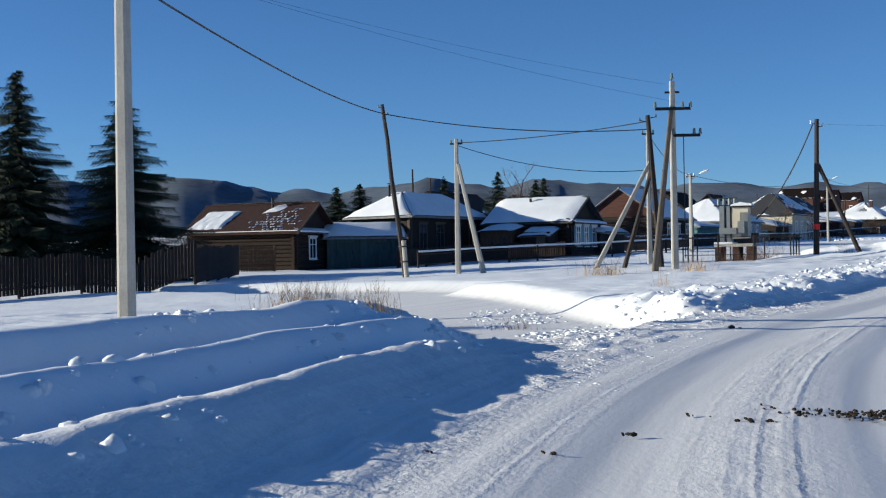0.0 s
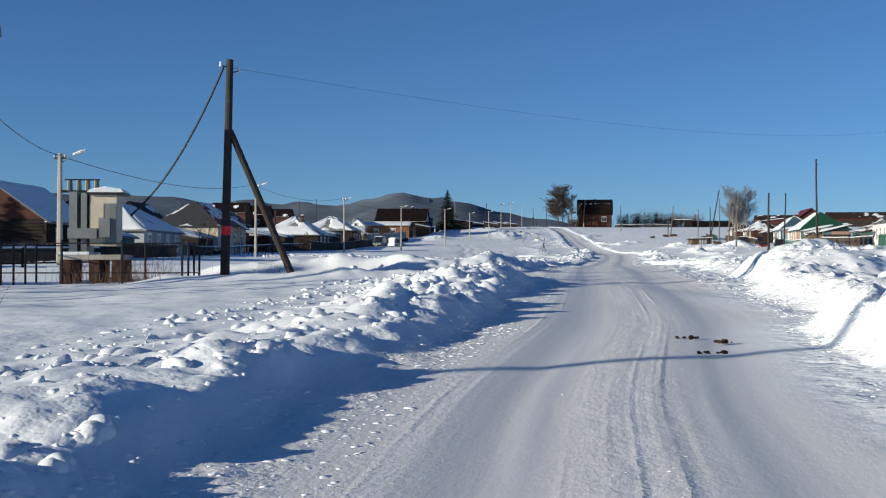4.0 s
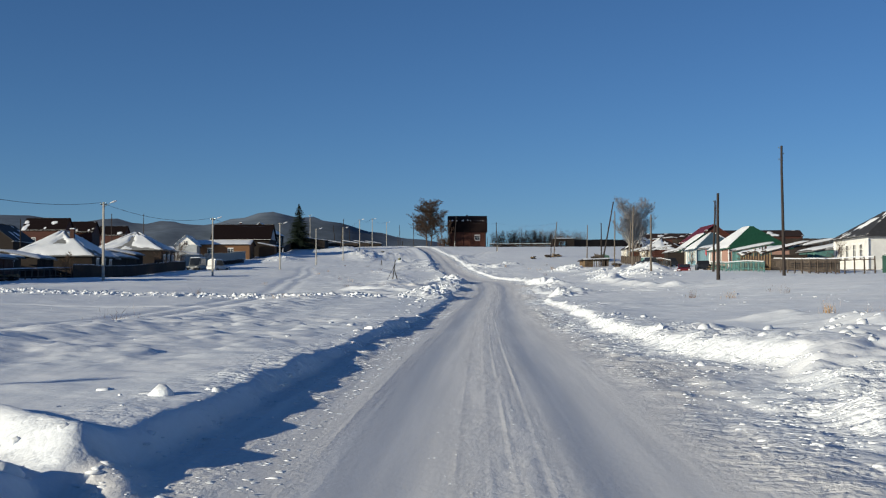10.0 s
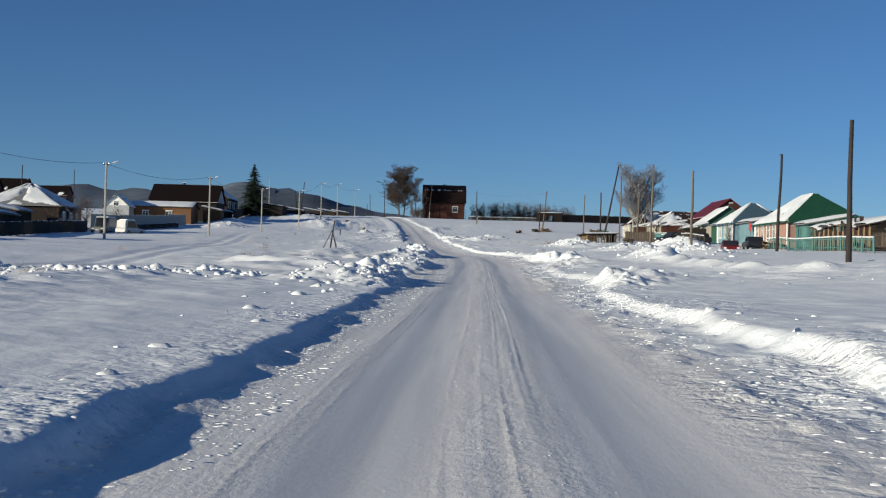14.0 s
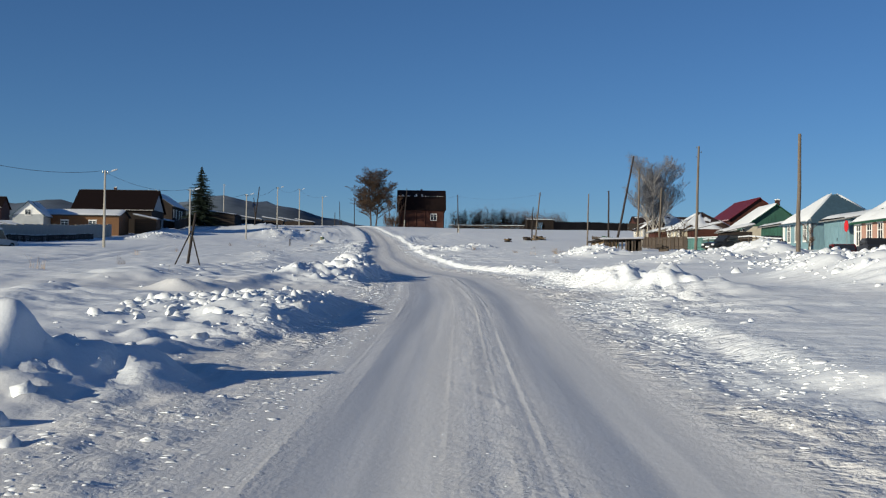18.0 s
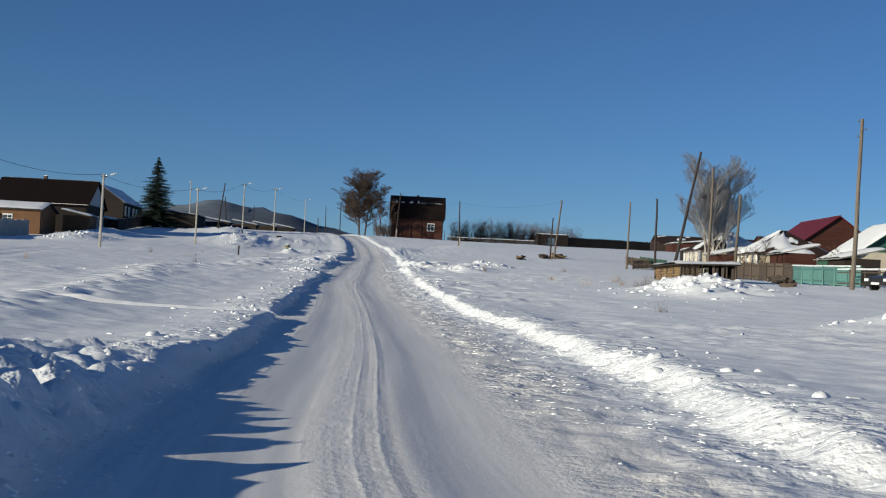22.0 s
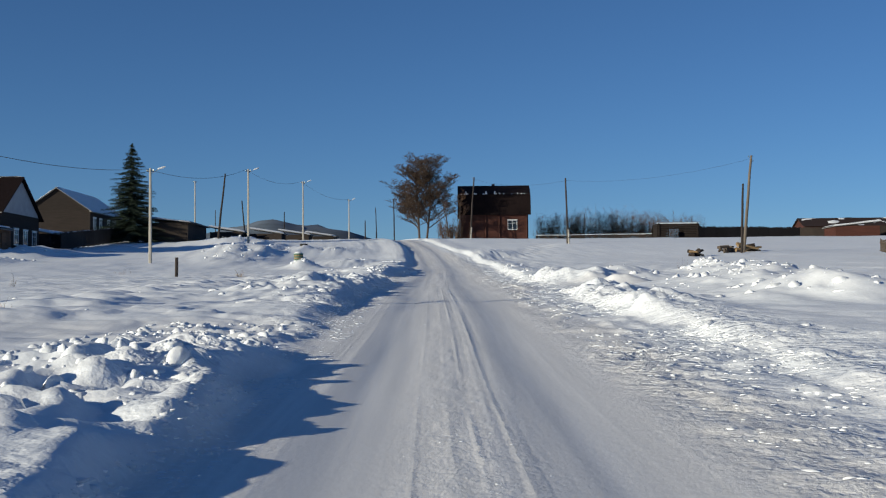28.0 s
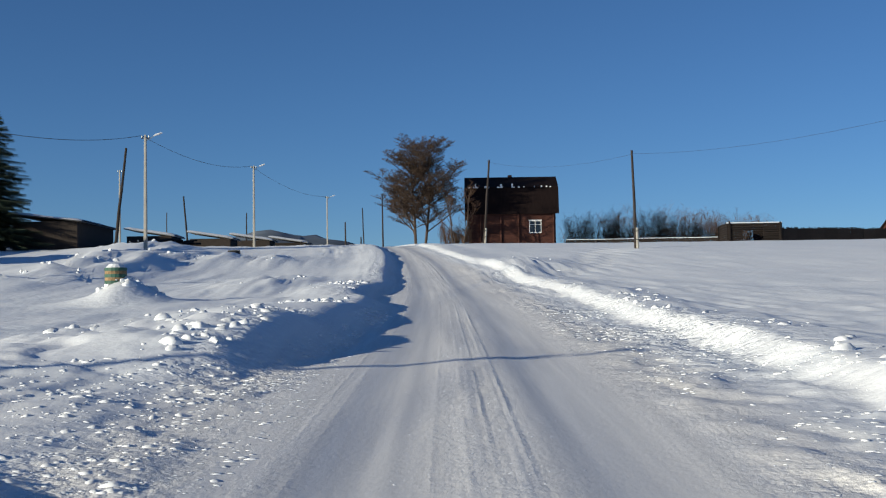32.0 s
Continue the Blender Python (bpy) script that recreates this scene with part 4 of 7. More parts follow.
# ---- houses ----
def window(parent, x, y, z, wide, high, face, casing=WHITE_PAINT, shutters=None):
    """A window set in a wall. face: 'x+' or 'y-' and so on, the way that it looks."""
    turn = {"x+": 0, "y+": 90, "x-": 180, "y-": 270}[face]
    m = pose(x, y, z, 0, 0, turn)
    ob = new("window")
    ob.parent, ob.matrix_basis = parent, m
    a, t = wide / 2, 0.09
    part("pane", boxes((-0.10, 0.015, -a, a, 0, high)), PANE, ob)
    fr = boxes((0.0, 0.06, -a - t, -a, -t, high + t), (0.0, 0.06, a, a + t, -t, high + t), (0.0, 0.061, -a, a, -t, 0), (0.0, 0.061, -a, a, high, high + t),
               (0.0, 0.04, -0.03, 0.03, 0, high), (0.0, 0.042, -a, a, high * 0.68, high * 0.68 + 0.05))
    part("window_frame", fr, casing, ob)
    part("lintel", boxes((0.0, 0.12, -a - t - 0.08, a + t + 0.08, high + t, high + t + 0.12)), casing, ob)
    part("window_sill", boxes((0.0, 0.14, -a - t, a + t, -t - 0.05, -t)), casing, ob)
    if shutters:
        for s in (-1, 1):
            y0, y1 = sorted((s * (a + t), s * (a + t + wide * 0.45)))
            part("shutter", boxes((0.0, 0.05, y0, y1, -t, high + t)), shutters, ob)
    return ob


def house(u, w, turn, front, deep, wall, rise, roof, wall_mat, roof_mat, label, snow=(1, 1, 1, 1), windows=(), chimney=(), trim=WHITE_PAINT, shutters=None,
          gable_mat=None, over=0.45, lift=0.0, base=0.0, porch=None, plinth=None, kind_name="house", pilasters=None, logs=False, pipes=()):
    """A village house. Its front looks along its own x (turn 0: to the right of the road). front: its length along the road, deep: away from it.
    roof: 'gable_front', 'gable_side', 'hip' or 'shed'. snow: how much holds on each roof plane. windows: (face, place along it, sill, wide, high)."""
    ob = thing(kind_name, spot(u, w, lift, turn), label, "house" if kind_name == "house" else kind_name.replace("_", " "), "village houses" if kind_name == "house" else "")
    X, Y, H = deep / 2, front / 2, wall
    seed = int(abs(u) * 13 + abs(w) * 7) % 9973
    part("wall", boxes((-X, X, -Y, Y, -0.6 + base, H)), wall_mat, ob)
    if logs:
        for k in range(int(H / 0.25)):
            z = 0.13 + 0.25 * k
            part("log", bar((-X - 0.25, -Y - 0.03, z), (X + 0.25, -Y - 0.03, z), 0.135, sides=8, twist=0.5), wall_mat, ob)
            part("log", bar((X + 0.03, -Y - 0.25, z + 0.12), (X + 0.03, Y + 0.25, z + 0.12), 0.135, sides=8, twist=0.5), wall_mat, ob)
    if plinth:
        part("plinth", boxes((-X - 0.06, X + 0.06, -Y - 0.06, Y + 0.06, -0.7, 0.45)), plinth, ob)
    if pilasters:
        for s in (-1, 1):
            part("corner_board", boxes((X, X + 0.09, s * Y - 0.16, s * Y + 0.16, -0.4, H - 0.02)), pilasters, ob)
            part("corner_board", boxes((s * X - 0.16, s * X + 0.16, -Y - 0.09, -Y, -0.4, H - 0.02)), pilasters, ob)
        part("cornice", boxes((X, X + 0.12, -Y - 0.1, Y + 0.1, H - 0.34, H - 0.06)), pilasters, ob)
        part("cornice", boxes((-X, X + 0.1, -Y - 0.12, -Y, H - 0.34, H - 0.06)), pilasters, ob)
    o = over
    if roof == "gable_front":
        drop = rise * o / Y
        planes = [[(-X - o, -Y - o, H - drop), (X + o, -Y - o, H - drop), (X + o, 0, H + rise), (-X - o, 0, H + rise)],
                  [(X + o, Y + o, H - drop), (-X - o, Y + o, H - drop), (-X - o, 0, H + rise), (X + o, 0, H + rise)]]
        part("gable", prism(bmesh.new(), [(-Y, H), (Y, H), (0, H + rise - 0.06)], X - 0.16, X + 0.02, "x"), gable_mat or wall_mat, ob)
        part("gable", prism(bmesh.new(), [(-Y, H), (Y, H), (0, H + rise - 0.06)], -X - 0.02, -X + 0.16, "x"), gable_mat or wall_mat, ob)
    elif roof == "gable_side":
        drop = rise * o / X
        planes = [[(X + o, -Y - o, H - drop), (X + o, Y + o, H - drop), (0, Y + o, H + rise), (0, -Y - o, H + rise)],
                  [(-X - o, Y + o, H - drop), (-X - o, -Y - o, H - drop), (0, -Y - o, H + rise), (0, Y + o, H + rise)]]
        for y0, y1 in ((-Y - 0.02, -Y + 0.16), (Y - 0.16, Y + 0.02)):
            part("gable", prism(bmesh.new(), [(-X, H), (X, H), (0, H + rise - 0.06)], y0, y1), gable_mat or wall_mat, ob)
    elif roof == "hip":
        small = min(X, Y)
        rx, ry = X - small, Y - small
        rx, ry = max(rx, 0.25), max(ry, 0.25)
        drop = rise * o / small
        e, top = H - drop, H + rise
        planes = [[(X + o, -Y - o, e), (X + o, Y + o, e), (rx, ry, top), (rx, -ry, top)], [(-X - o, Y + o, e), (-X - o, -Y - o, e), (-rx, -ry, top), (-rx, ry, top)],
                  [(-X - o, -Y - o, e), (X + o, -Y - o, e), (rx, -ry, top), (-rx, -ry, top)], [(X + o, Y + o, e), (-X - o, Y + o, e), (-rx, ry, top), (rx, ry, top)]]
        part("ridge_cap", boxes((-rx - 0.08, rx + 0.08, -ry - 0.08, ry + 0.08, top - 0.12, top + 0.03)), roof_mat, ob)
    else:
        planes = [[(X + o, -Y - o, H), (X + o, Y + o, H), (-X - o, Y + o, H + rise), (-X - o, -Y - o, H + rise)]]
    for k, corners in enumerate(planes):
        plane = part("roof_plane", slab(corners, 0.10), roof_mat, ob)
        if snow[k % len(snow)]:
            snow_on(corners, snow[k % len(snow)], seed + k, plane)
    if roof.startswith("gable"):
        ridge = (boxes((-X - o, X + o, -0.12, 0.12, H + rise - 0.05, H + rise + 0.04)) if roof == "gable_front" else boxes((-0.12, 0.12, -Y - o, Y + o, H + rise - 0.05, H + rise + 0.04)))
        part("ridge_cap", ridge, roof_mat, ob)
    if roof != "shed":
        part("eave_board", boxes((X + 0.02, X + o * 0.8, -Y - o * 0.8, Y + o * 0.8, H - 0.16 - rise * o / max(X, Y) * 0.5, H - 0.10 - rise * o / max(X, Y) * 0.5)) if roof != "gable_front" else
             boxes((-X - o * 0.8, X + o * 0.8, -Y - o * 0.7, -Y - 0.02, H - 0.2, H - 0.14)), trim, ob)
    out = 0.17 if logs else 0.012
    for face, at, sill, wide, high in windows:
        x, y = {"x+": (X + out, at), "x-": (-X - out, at), "y+": (at, Y + out), "y-": (at, -Y - out)}[face]
        window(ob, x, y, sill, wide, high, face, trim, shutters)
    for cx, cy, up in pipes:
        pipe = part("stove_pipe", bar((cx, cy, H), (cx, cy, H + rise + up), 0.085, sides=10), BLACK, ob)
        part("pipe_cap", bar((cx, cy, H + rise + up + 0.05), (cx, cy, H + rise + up + 0.12), 0.2, 0.05, 10), BLACK, pipe)
    for cx, cy, up in chimney:
        ch = part("chimney", boxes((cx - 0.24, cx + 0.24, cy - 0.24, cy + 0.24, H, H + rise + up), (cx - 0.3, cx + 0.3, cy - 0.3, cy + 0.3, H + rise + up - 0.16, H + rise + up - 0.03)), BRICK, ob)
        part("chimney_snow", boxes((cx - 0.27, cx + 0.27, cy - 0.27, cy + 0.27, H + rise + up - 0.03, H + rise + up + 0.10)), HEAP, ch)
    return ob


# houses on the left, fronts to the road
def log_cabin():
    """The old cabin by the crossing: its shingle roof keeps one sheet of snow and rows of flecks."""
    X, Y, H, rise = 3.5, 2.97, 2.6, 1.65
    ob = house(62.3, -51.85, 14, 2 * Y, 2 * X, H, rise, "gable_front", LOGS_BROWN, ROOF_TILE, "old log cabin with a rust-brown roof flecked with snow", snow=(0, 0.9),
               windows=[("x+", -0.5, 0.75, 0.95, 1.2)], pipes=[(1.0, -0.55, 0.35)], logs=True, over=0.5)
    low, high = Vector((0, -Y - 0.5, H - rise * 0.5 / Y)), Vector((0, 0, H + rise))

    def on_roof(x, t, up=0.0):
        return low.lerp(high, t) + Vector((x, 0, up))

    rnd = random.Random(31)
    bm = bmesh.new()
    n, m = 14, 8
    grid = []
    for j in range(m + 1):
        t = 0.16 + 0.62 * j / m
        row = []
        for i in range(n + 1):
            edge = i in (0, n) or j in (0, m)
            x = -3.75 + 0.55 * j / m * 0.9 + 2.2 * i / n + (rnd.uniform(-0.12, 0.12) if edge else 0)
            row.append(bm.verts.new(on_roof(x, t + (rnd.uniform(-0.02, 0.02) if edge else 0), 0.012 if edge else 0.13 + rnd.uniform(-0.02, 0.02))))
        grid.append(row)
    for j in range(m):
        for i in range(n):
            bm.faces.new((grid[j][i], grid[j][i + 1], grid[j + 1][i + 1], grid[j + 1][i]))
    part("roof_snow", bm, ROOF_SNOW, ob, "sheet of snow left on the roof")
    bm = bmesh.new()
    for row in range(9):
        t = 0.10 + 0.085 * row
        for k in range(16):
            x = -0.2 + 0.24 * k + 0.12 * (row % 2) + rnd.uniform(-0.05, 0.05)
            inside = 1.0 - abs(x - 1.9 - 1.4 * (t - 0.4)) / 2.4 - abs(t - 0.34) * 1.1
            if rnd.random() > inside * 1.15:
                continue
            tube(bm, on_roof(x, t, 0.01), on_roof(x + rnd.uniform(0.03, 0.16), t + rnd.uniform(0.02, 0.06), -0.01), rnd.uniform(0.03, 0.06), rnd.uniform(0.015, 0.05), 4)
    flecks = part("snow_flecks", bm, ROOF_SNOW, ob, "flecks of snow held by the shingles")
    flecks["kind"] = "stuff"
    bm = bmesh.new()
    core = bm.verts.new(on_roof(1.25, 0.80, 0.12))
    rim = [bm.verts.new(on_roof(x, t, 0.008)) for x, t in ((0.55, 0.66), (0.95, 0.70), (1.5, 0.72), (1.85, 0.80), (1.95, 0.90), (1.7, 0.97), (1.2, 0.93), (0.8, 0.80))]
    for k in range(8):
        bm.faces.new((core, rim[k], rim[(k + 1) % 8]))
    part("roof_snow", bm, ROOF_SNOW, ob, "heap of snow below the ridge")
    part("window_hood", slab([(X + 0.6, -Y - 0.2, H - 0.28), (X + 0.6, Y - 0.6, H - 0.28), (X + 0.02, Y - 0.6, H - 0.05), (X + 0.02, -Y - 0.2, H - 0.05)], 0.05), GREY_WOOD, ob)
    part("hood_snow", slab([(X + 0.6, -Y - 0.2, H - 0.16), (X + 0.6, Y - 0.6, H - 0.16), (X + 0.04, Y - 0.6, H + 0.04), (X + 0.04, -Y - 0.2, H + 0.04)], 0.10), ROOF_SNOW, ob)
    part("barge_board", slab([(X + 0.5, -Y - 0.5, H - 0.26), (X + 0.55, -Y - 0.5, H - 0.26), (X + 0.55, 0, H + rise + 0.02), (X + 0.5, 0, H + rise + 0.02)], 0.16), GREY_WOOD, ob)
    return ob


def shuttered_house():
    """The log house with two lean-tos against its side."""
    ob = house(79.4, -40.25, 5, 6.0, 6.0, 2.6, 1.57, "gable_front", LOGS, ROOF_DARK, "dark log house with a snowy roof, lean-tos and pale shutters", snow=(1, 0.9),
               windows=[("x+", -1.6, 0.8, 0.75, 1.25), ("x+", 0.0, 0.8, 0.75, 1.25), ("x+", 1.6, 0.8, 0.75, 1.25)], shutters=SKY_BLUE, logs=True, pipes=[(-0.6, -0.9, 0.0)])
    for x0, x1, y0, top, fall, mat in ((-2.6, -0.3, -5.2, 2.05, 0.25, BROWN_WOOD), (0.25, 2.3, -4.9, 1.85, 0.45, DARK_WOOD)):
        hut = part("lean_to", boxes((x0, x1, y0, -3.16, -0.3, top - 0.15)), mat, ob, "small board lean-to with a snowy roof")
        corners = [(x0 - 0.2, y0 - 0.25, top - fall), (x1 + 0.2, y0 - 0.25, top - fall), (x1 + 0.2, -3.17, top + 0.12), (x0 - 0.2, -3.17, top + 0.12)]
        part("roof_plane", slab(corners, 0.06), GREY_WOOD, hut)
        snow_on(corners, 1, int(x1 * 10) + 40, hut, 0.22)
        part("door", boxes((x1 - 0.9, x1 - 0.25, y0 - 0.04, y0, 0.0, 1.35)), GREY_WOOD, hut)
    part("front_hood", slab([(3.62, -3.2, 2.32), (3.62, 3.2, 2.32), (3.18, 3.2, 2.52), (3.18, -3.2, 2.52)], 0.05), GREY_WOOD, ob)
    part("hood_snow", slab([(3.62, -3.2, 2.43), (3.62, 3.2, 2.43), (3.2, 3.2, 2.6), (3.2, -3.2, 2.6)], 0.09), ROOF_SNOW, ob)
    return ob


log_cabin()
house(73.6, -47, 0, 9.9, 4.7, 3.3, 1.4, "hip", DARK_WOOD, ROOF_GREY, "dark wooden house with a snow-covered hip roof and tall windows", snow=(1, 1, 1, 1), trim=GREY_WOOD, pilasters=GREY_WOOD,
      windows=[("x+", -3.4, 0.9, 0.85, 1.6), ("x+", -1.2, 0.9, 0.85, 1.6), ("x+", 1.0, 0.9, 0.85, 1.6), ("x+", 3.2, 0.9, 0.85, 1.6), ("y-", 1.1, 0.9, 0.8, 1.5)], pipes=[(-0.4, -3.2, 0.6)])
shuttered_house()
house(121.5, -50.5, 0, 9, 8.5, 3.2, 2.9, "gable_side", LOGS, ROOF_GREY, "dark house with a red-brown gable and snowy grey roof", snow=(1, 1), gable_mat=LOGS_RED,
      windows=[("x+", -2.6, 0.9, 0.8, 1.4), ("x+", 0.0, 0.9, 0.8, 1.4), ("x+", 2.6, 0.9, 0.8, 1.4)], logs=True)
house(157, -54.8, 0, 12.5, 9, 3.1, 2.7, "hip", GREY_WALL, ROOF_GREY, "pale grey house with a half-snowy hip roof", snow=(0.85, 0.5, 1, 1),
      windows=[("x+", -4.6, 0.9, 0.9, 1.5), ("x+", -1.6, 0.9, 0.9, 1.5), ("x+", 1.4, 0.9, 0.9, 1.5), ("x+", 4.4, 0.9, 0.9, 1.5)])
house(191, -56.5, 0, 14, 9, 3.8, 3.1, "hip", CREAM_WALL, ROOF_DARK, "cream-walled house with a dark hip roof under some snow", snow=(0.5, 0.4, 0.25, 0.6),
      windows=[("y-", 1.5, 0.9, 1.2, 1.6), ("x+", -5, 0.9, 1.0, 1.5), ("x+", -2, 0.9, 1.0, 1.5), ("x+", 1, 0.9, 1.0, 1.5), ("x+", 4.5, 0.9, 1.0, 1.5)])
house(212, -55, 0, 8, 6, 2.3, 1.0, "shed", DARK_WOOD, ROOF_DARK, "low dark shed with snow on its roof", snow=(1,), windows=[("x+", 1, 1.0, 0.9, 0.8)], kind_name="shed")
house(237, -53.5, 0, 11, 10, 3.0, 3.0, "hip", LOGS, ROOF_GREY, "dark log house with a half-snowy hip roof and brick chimney", snow=(0.62, 0.8, 0.55, 0.9),
      windows=[("x+", -3, 0.9, 0.9, 1.4), ("x+", 0, 0.9, 0.9, 1.4), ("x+", 3, 0.9, 0.9, 1.4)], chimney=[(1.6, -2.2, 0.2)])
house(292, -58, 0, 11, 11, 3.5, 2.9, "hip", LOGS, ROOF_GREY, "dark house with pale shutters and snow on its hip roof", snow=(0.66, 1, 0.6, 1),
      windows=[("x+", -3.2, 0.9, 0.9, 1.5), ("x+", 0, 0.9, 0.9, 1.5), ("x+", 3.2, 0.9, 0.9, 1.5)], shutters=SKY_BLUE)
house(386, -68.5, 0, 7, 5.4, 3.6, 2.3, "gable_side", GREY_WALL, ROOF_BLUE, "small house with a white gable and blue-grey roof", snow=(0.6, 1), gable_mat=WHITE_PAINT,
      windows=[("y-", 0, 3.5, 1.0, 0.9)])
house(391, -61.3, 0, 8, 15.4, 3.5, 1.1, "gable_front", LOGS_WARM, ROOF_DARK, "long honey-coloured log garage with a low snowy roof", snow=(1, 1), kind_name="garage", windows=[("y-", -2, 1.2, 1.2, 1.2), ("y-", 3, 1.2, 1.2, 1.2)])
house(408, -58.3, 0, 12, 15, 4.2, 4.0, "gable_front", LOGS, ROOF_BROWN, "large house with a brown sheet roof and pale gable", snow=(0, 0.9), gable_mat=GREY_WALL,
      windows=[("x+", -4, 1.0, 1.1, 1.5), ("x+", -1.2, 1.0, 1.1, 1.5), ("x+", 1.6, 1.0, 1.1, 1.5), ("x+", 4.4, 1.0, 1.1, 1.5)], chimney=[(-1, 0.6, 0.6)])
house(459, -60.5, 0, 18, 9.4, 3.9, 3.2, "gable_side", LOGS, ROOF_GREY, "dark wooden house with a brown gable and frosted roof", snow=(0.95, 0.9), gable_mat=LOGS,
      windows=[("x+", -7, 1.2, 1.1, 1.6), ("x+", -4, 1.2, 1.1, 1.6), ("x+", 0, 1.2, 1.1, 1.6), ("x+", 3, 1.2, 1.1, 1.6)])
house(449, -43.5, 0, 12, 6, 2.2, 0.8, "shed", DARK_WOOD, ROOF_DARK, "low dark shed with a snowy roof", snow=(1,), kind_name="shed")
for u, w, front, deep, wall, rise, mat in ((300, -84, 12, 8, 4.0, 3.0, ROOF_DARK), (265, -80, 10, 8, 3.8, 3.0, ROOF_BROWN), (205, -78, 10, 8, 4.0, 3.2, ROOF_BROWN), (238, -82, 10, 8, 4.2, 3.4, ROOF_RUST),
                                           (170, -88, 12, 8, 4.0, 2.8, ROOF_DARK), (140, -84, 12, 8, 4.0, 2.6, ROOF_RUST), (345, -100, 14, 9, 4.2, 2.6, ROOF_GREY)):
    house(u, w, 0, front, deep, wall, rise, "gable_side", LOGS, mat, "house farther back with a dark sheet roof", snow=(0.3, 0.5), lift=1.0, base=-1.2)

for u, w, front, deep, wall, rise in ((470, -130, 10, 13, 5.4, 3.8), (484, -124.5, 9, 11, 4.8, 3.4), (551, -131, 9, 10, 5.2, 3.4)):
    house(u, w, 0, front, deep, wall, rise, "gable_front", LOGS_RED, ROOF_BROWN, "tall distant house with a dark brown roof", snow=(0.25, 0.4), base=-1.0,
          windows=[("y-", -3, 1.2, 1.1, 1.5), ("y-", 2, 1.2, 1.1, 1.5)])

# houses on the right, their fronts to the road
house(169, 39, 180, 9.5, 10, 3.5, 2.7, "hip", BEIGE_WALL, ROOF_DARK, "beige wooden house with white window frames and snowy roof", snow=(1, 1, 1, 0.6), pilasters=WHITE_PAINT,
      windows=[("x+", -3.3, 0.9, 0.85, 1.5), ("x+", -1.1, 0.9, 0.85, 1.5), ("x+", 1.1, 0.9, 0.85, 1.5), ("x+", 3.3, 0.9, 0.85, 1.5)])
house(211.5, 43.2, 180, 11, 8.4, 3.6, 2.6, "hip", WHITE_WALL, ROOF_DARK, "white plastered house with a dark hip roof", snow=(0.42, 0.3, 0, 0.25), pilasters=WHITE_PAINT,
      windows=[("x+", -3.4, 0.9, 0.95, 1.6), ("x+", -1.2, 0.9, 0.95, 1.6), ("x+", 1.2, 0.9, 0.95, 1.6), ("x+", 3.4, 0.9, 0.95, 1.6)])
house(248.5, 36.8, 180, 12, 8, 2.9, 2.8, "hip", PINK_WALL, ROOF_GREEN, "pink and white house with a green half-snowy hip roof", snow=(0.78, 0.3, 0, 0), pilasters=WHITE_PAINT,
      windows=[("x+", -5.4, 0.9, 0.9, 1.5), ("x+", -3.2, 0.9, 0.9, 1.5), ("x+", -1.0, 0.9, 0.9, 1.5), ("x+", 1.2, 0.9, 0.9, 1.5)])
house(271, 36.6, 180, 7.4, 6.4, 2.7, 2.3, "hip", SKY_BLUE, ROOF_BLUE, "pale blue house with a cream front and blue-grey roof", snow=(1, 0.6, 0.15, 0), pilasters=WHITE_PAINT, windows=[("x+", -2.3, 0.8, 0.8, 1.4), ("x+", 0, 0.8, 0.8, 1.4), ("x+", 2.3, 0.8, 0.8, 1.4), ("y+", 0.5, 0.9, 0.9, 1.5)])
house(317, 44, 180, 7.6, 8, 2.9, 2.8, "gable_side", CREAM_WALL, ROOF_GREEN, "cream house with a green gable and snow-covered roof", snow=(1, 1), gable_mat=GREEN, pilasters=GREY_WOOD,
      windows=[("x+", -3, 0.9, 0.9, 1.5), ("x+", 0, 0.9, 0.9, 1.5), ("x+", 3, 0.9, 0.9, 1.5)], chimney=[(-1, 1, 0.7)])
house(334, 39.5, 180, 7.5, 7.5, 2.8, 2.3, "hip", CREAM_WALL, ROOF_RUST, "small pale house with a dark peaked roof flecked with snow", snow=(0.45, 0.5, 0.35, 0.5), pilasters=WHITE_PAINT,
      windows=[("x+", -2.6, 0.9, 0.9, 1.5), ("x+", 0, 0.9, 0.9, 1.5), ("x+", 2.6, 0.9, 0.9, 1.5)])
house(356, 39, 180, 8, 8, 2.9, 2.3, "hip", CREAM_WALL, ROOF_RUST, "cream house with pale columns between its windows", snow=(0.5, 0.6, 0.4, 0.5), pilasters=WHITE_PAINT,
      windows=[("x+", -3.4, 0.7, 1.0, 1.8), ("x+", -1.2, 0.7, 1.0, 1.8), ("x+", 1.2, 0.7, 1.0, 1.8), ("x+", 3.4, 0.7, 1.0, 1.8)])
house(378, 58, 180, 16, 10, 4.2, 3.6, "gable_side", LOGS_RED, ROOF_RED, "house with a maroon sheet roof behind the others", snow=(0, 0))
for u, w, front, deep, wall, rise in ((541, 81, 9, 27, 3.6, 1.7), (539, 110, 10, 30, 4.2, 2.2)):
    house(u, w, 180, front, deep, wall, rise, "gable_front", LOGS_RED, ROOF_RUST, "long brown barn with a rusty roof", snow=(0.4, 0.3), kind_name="barn")


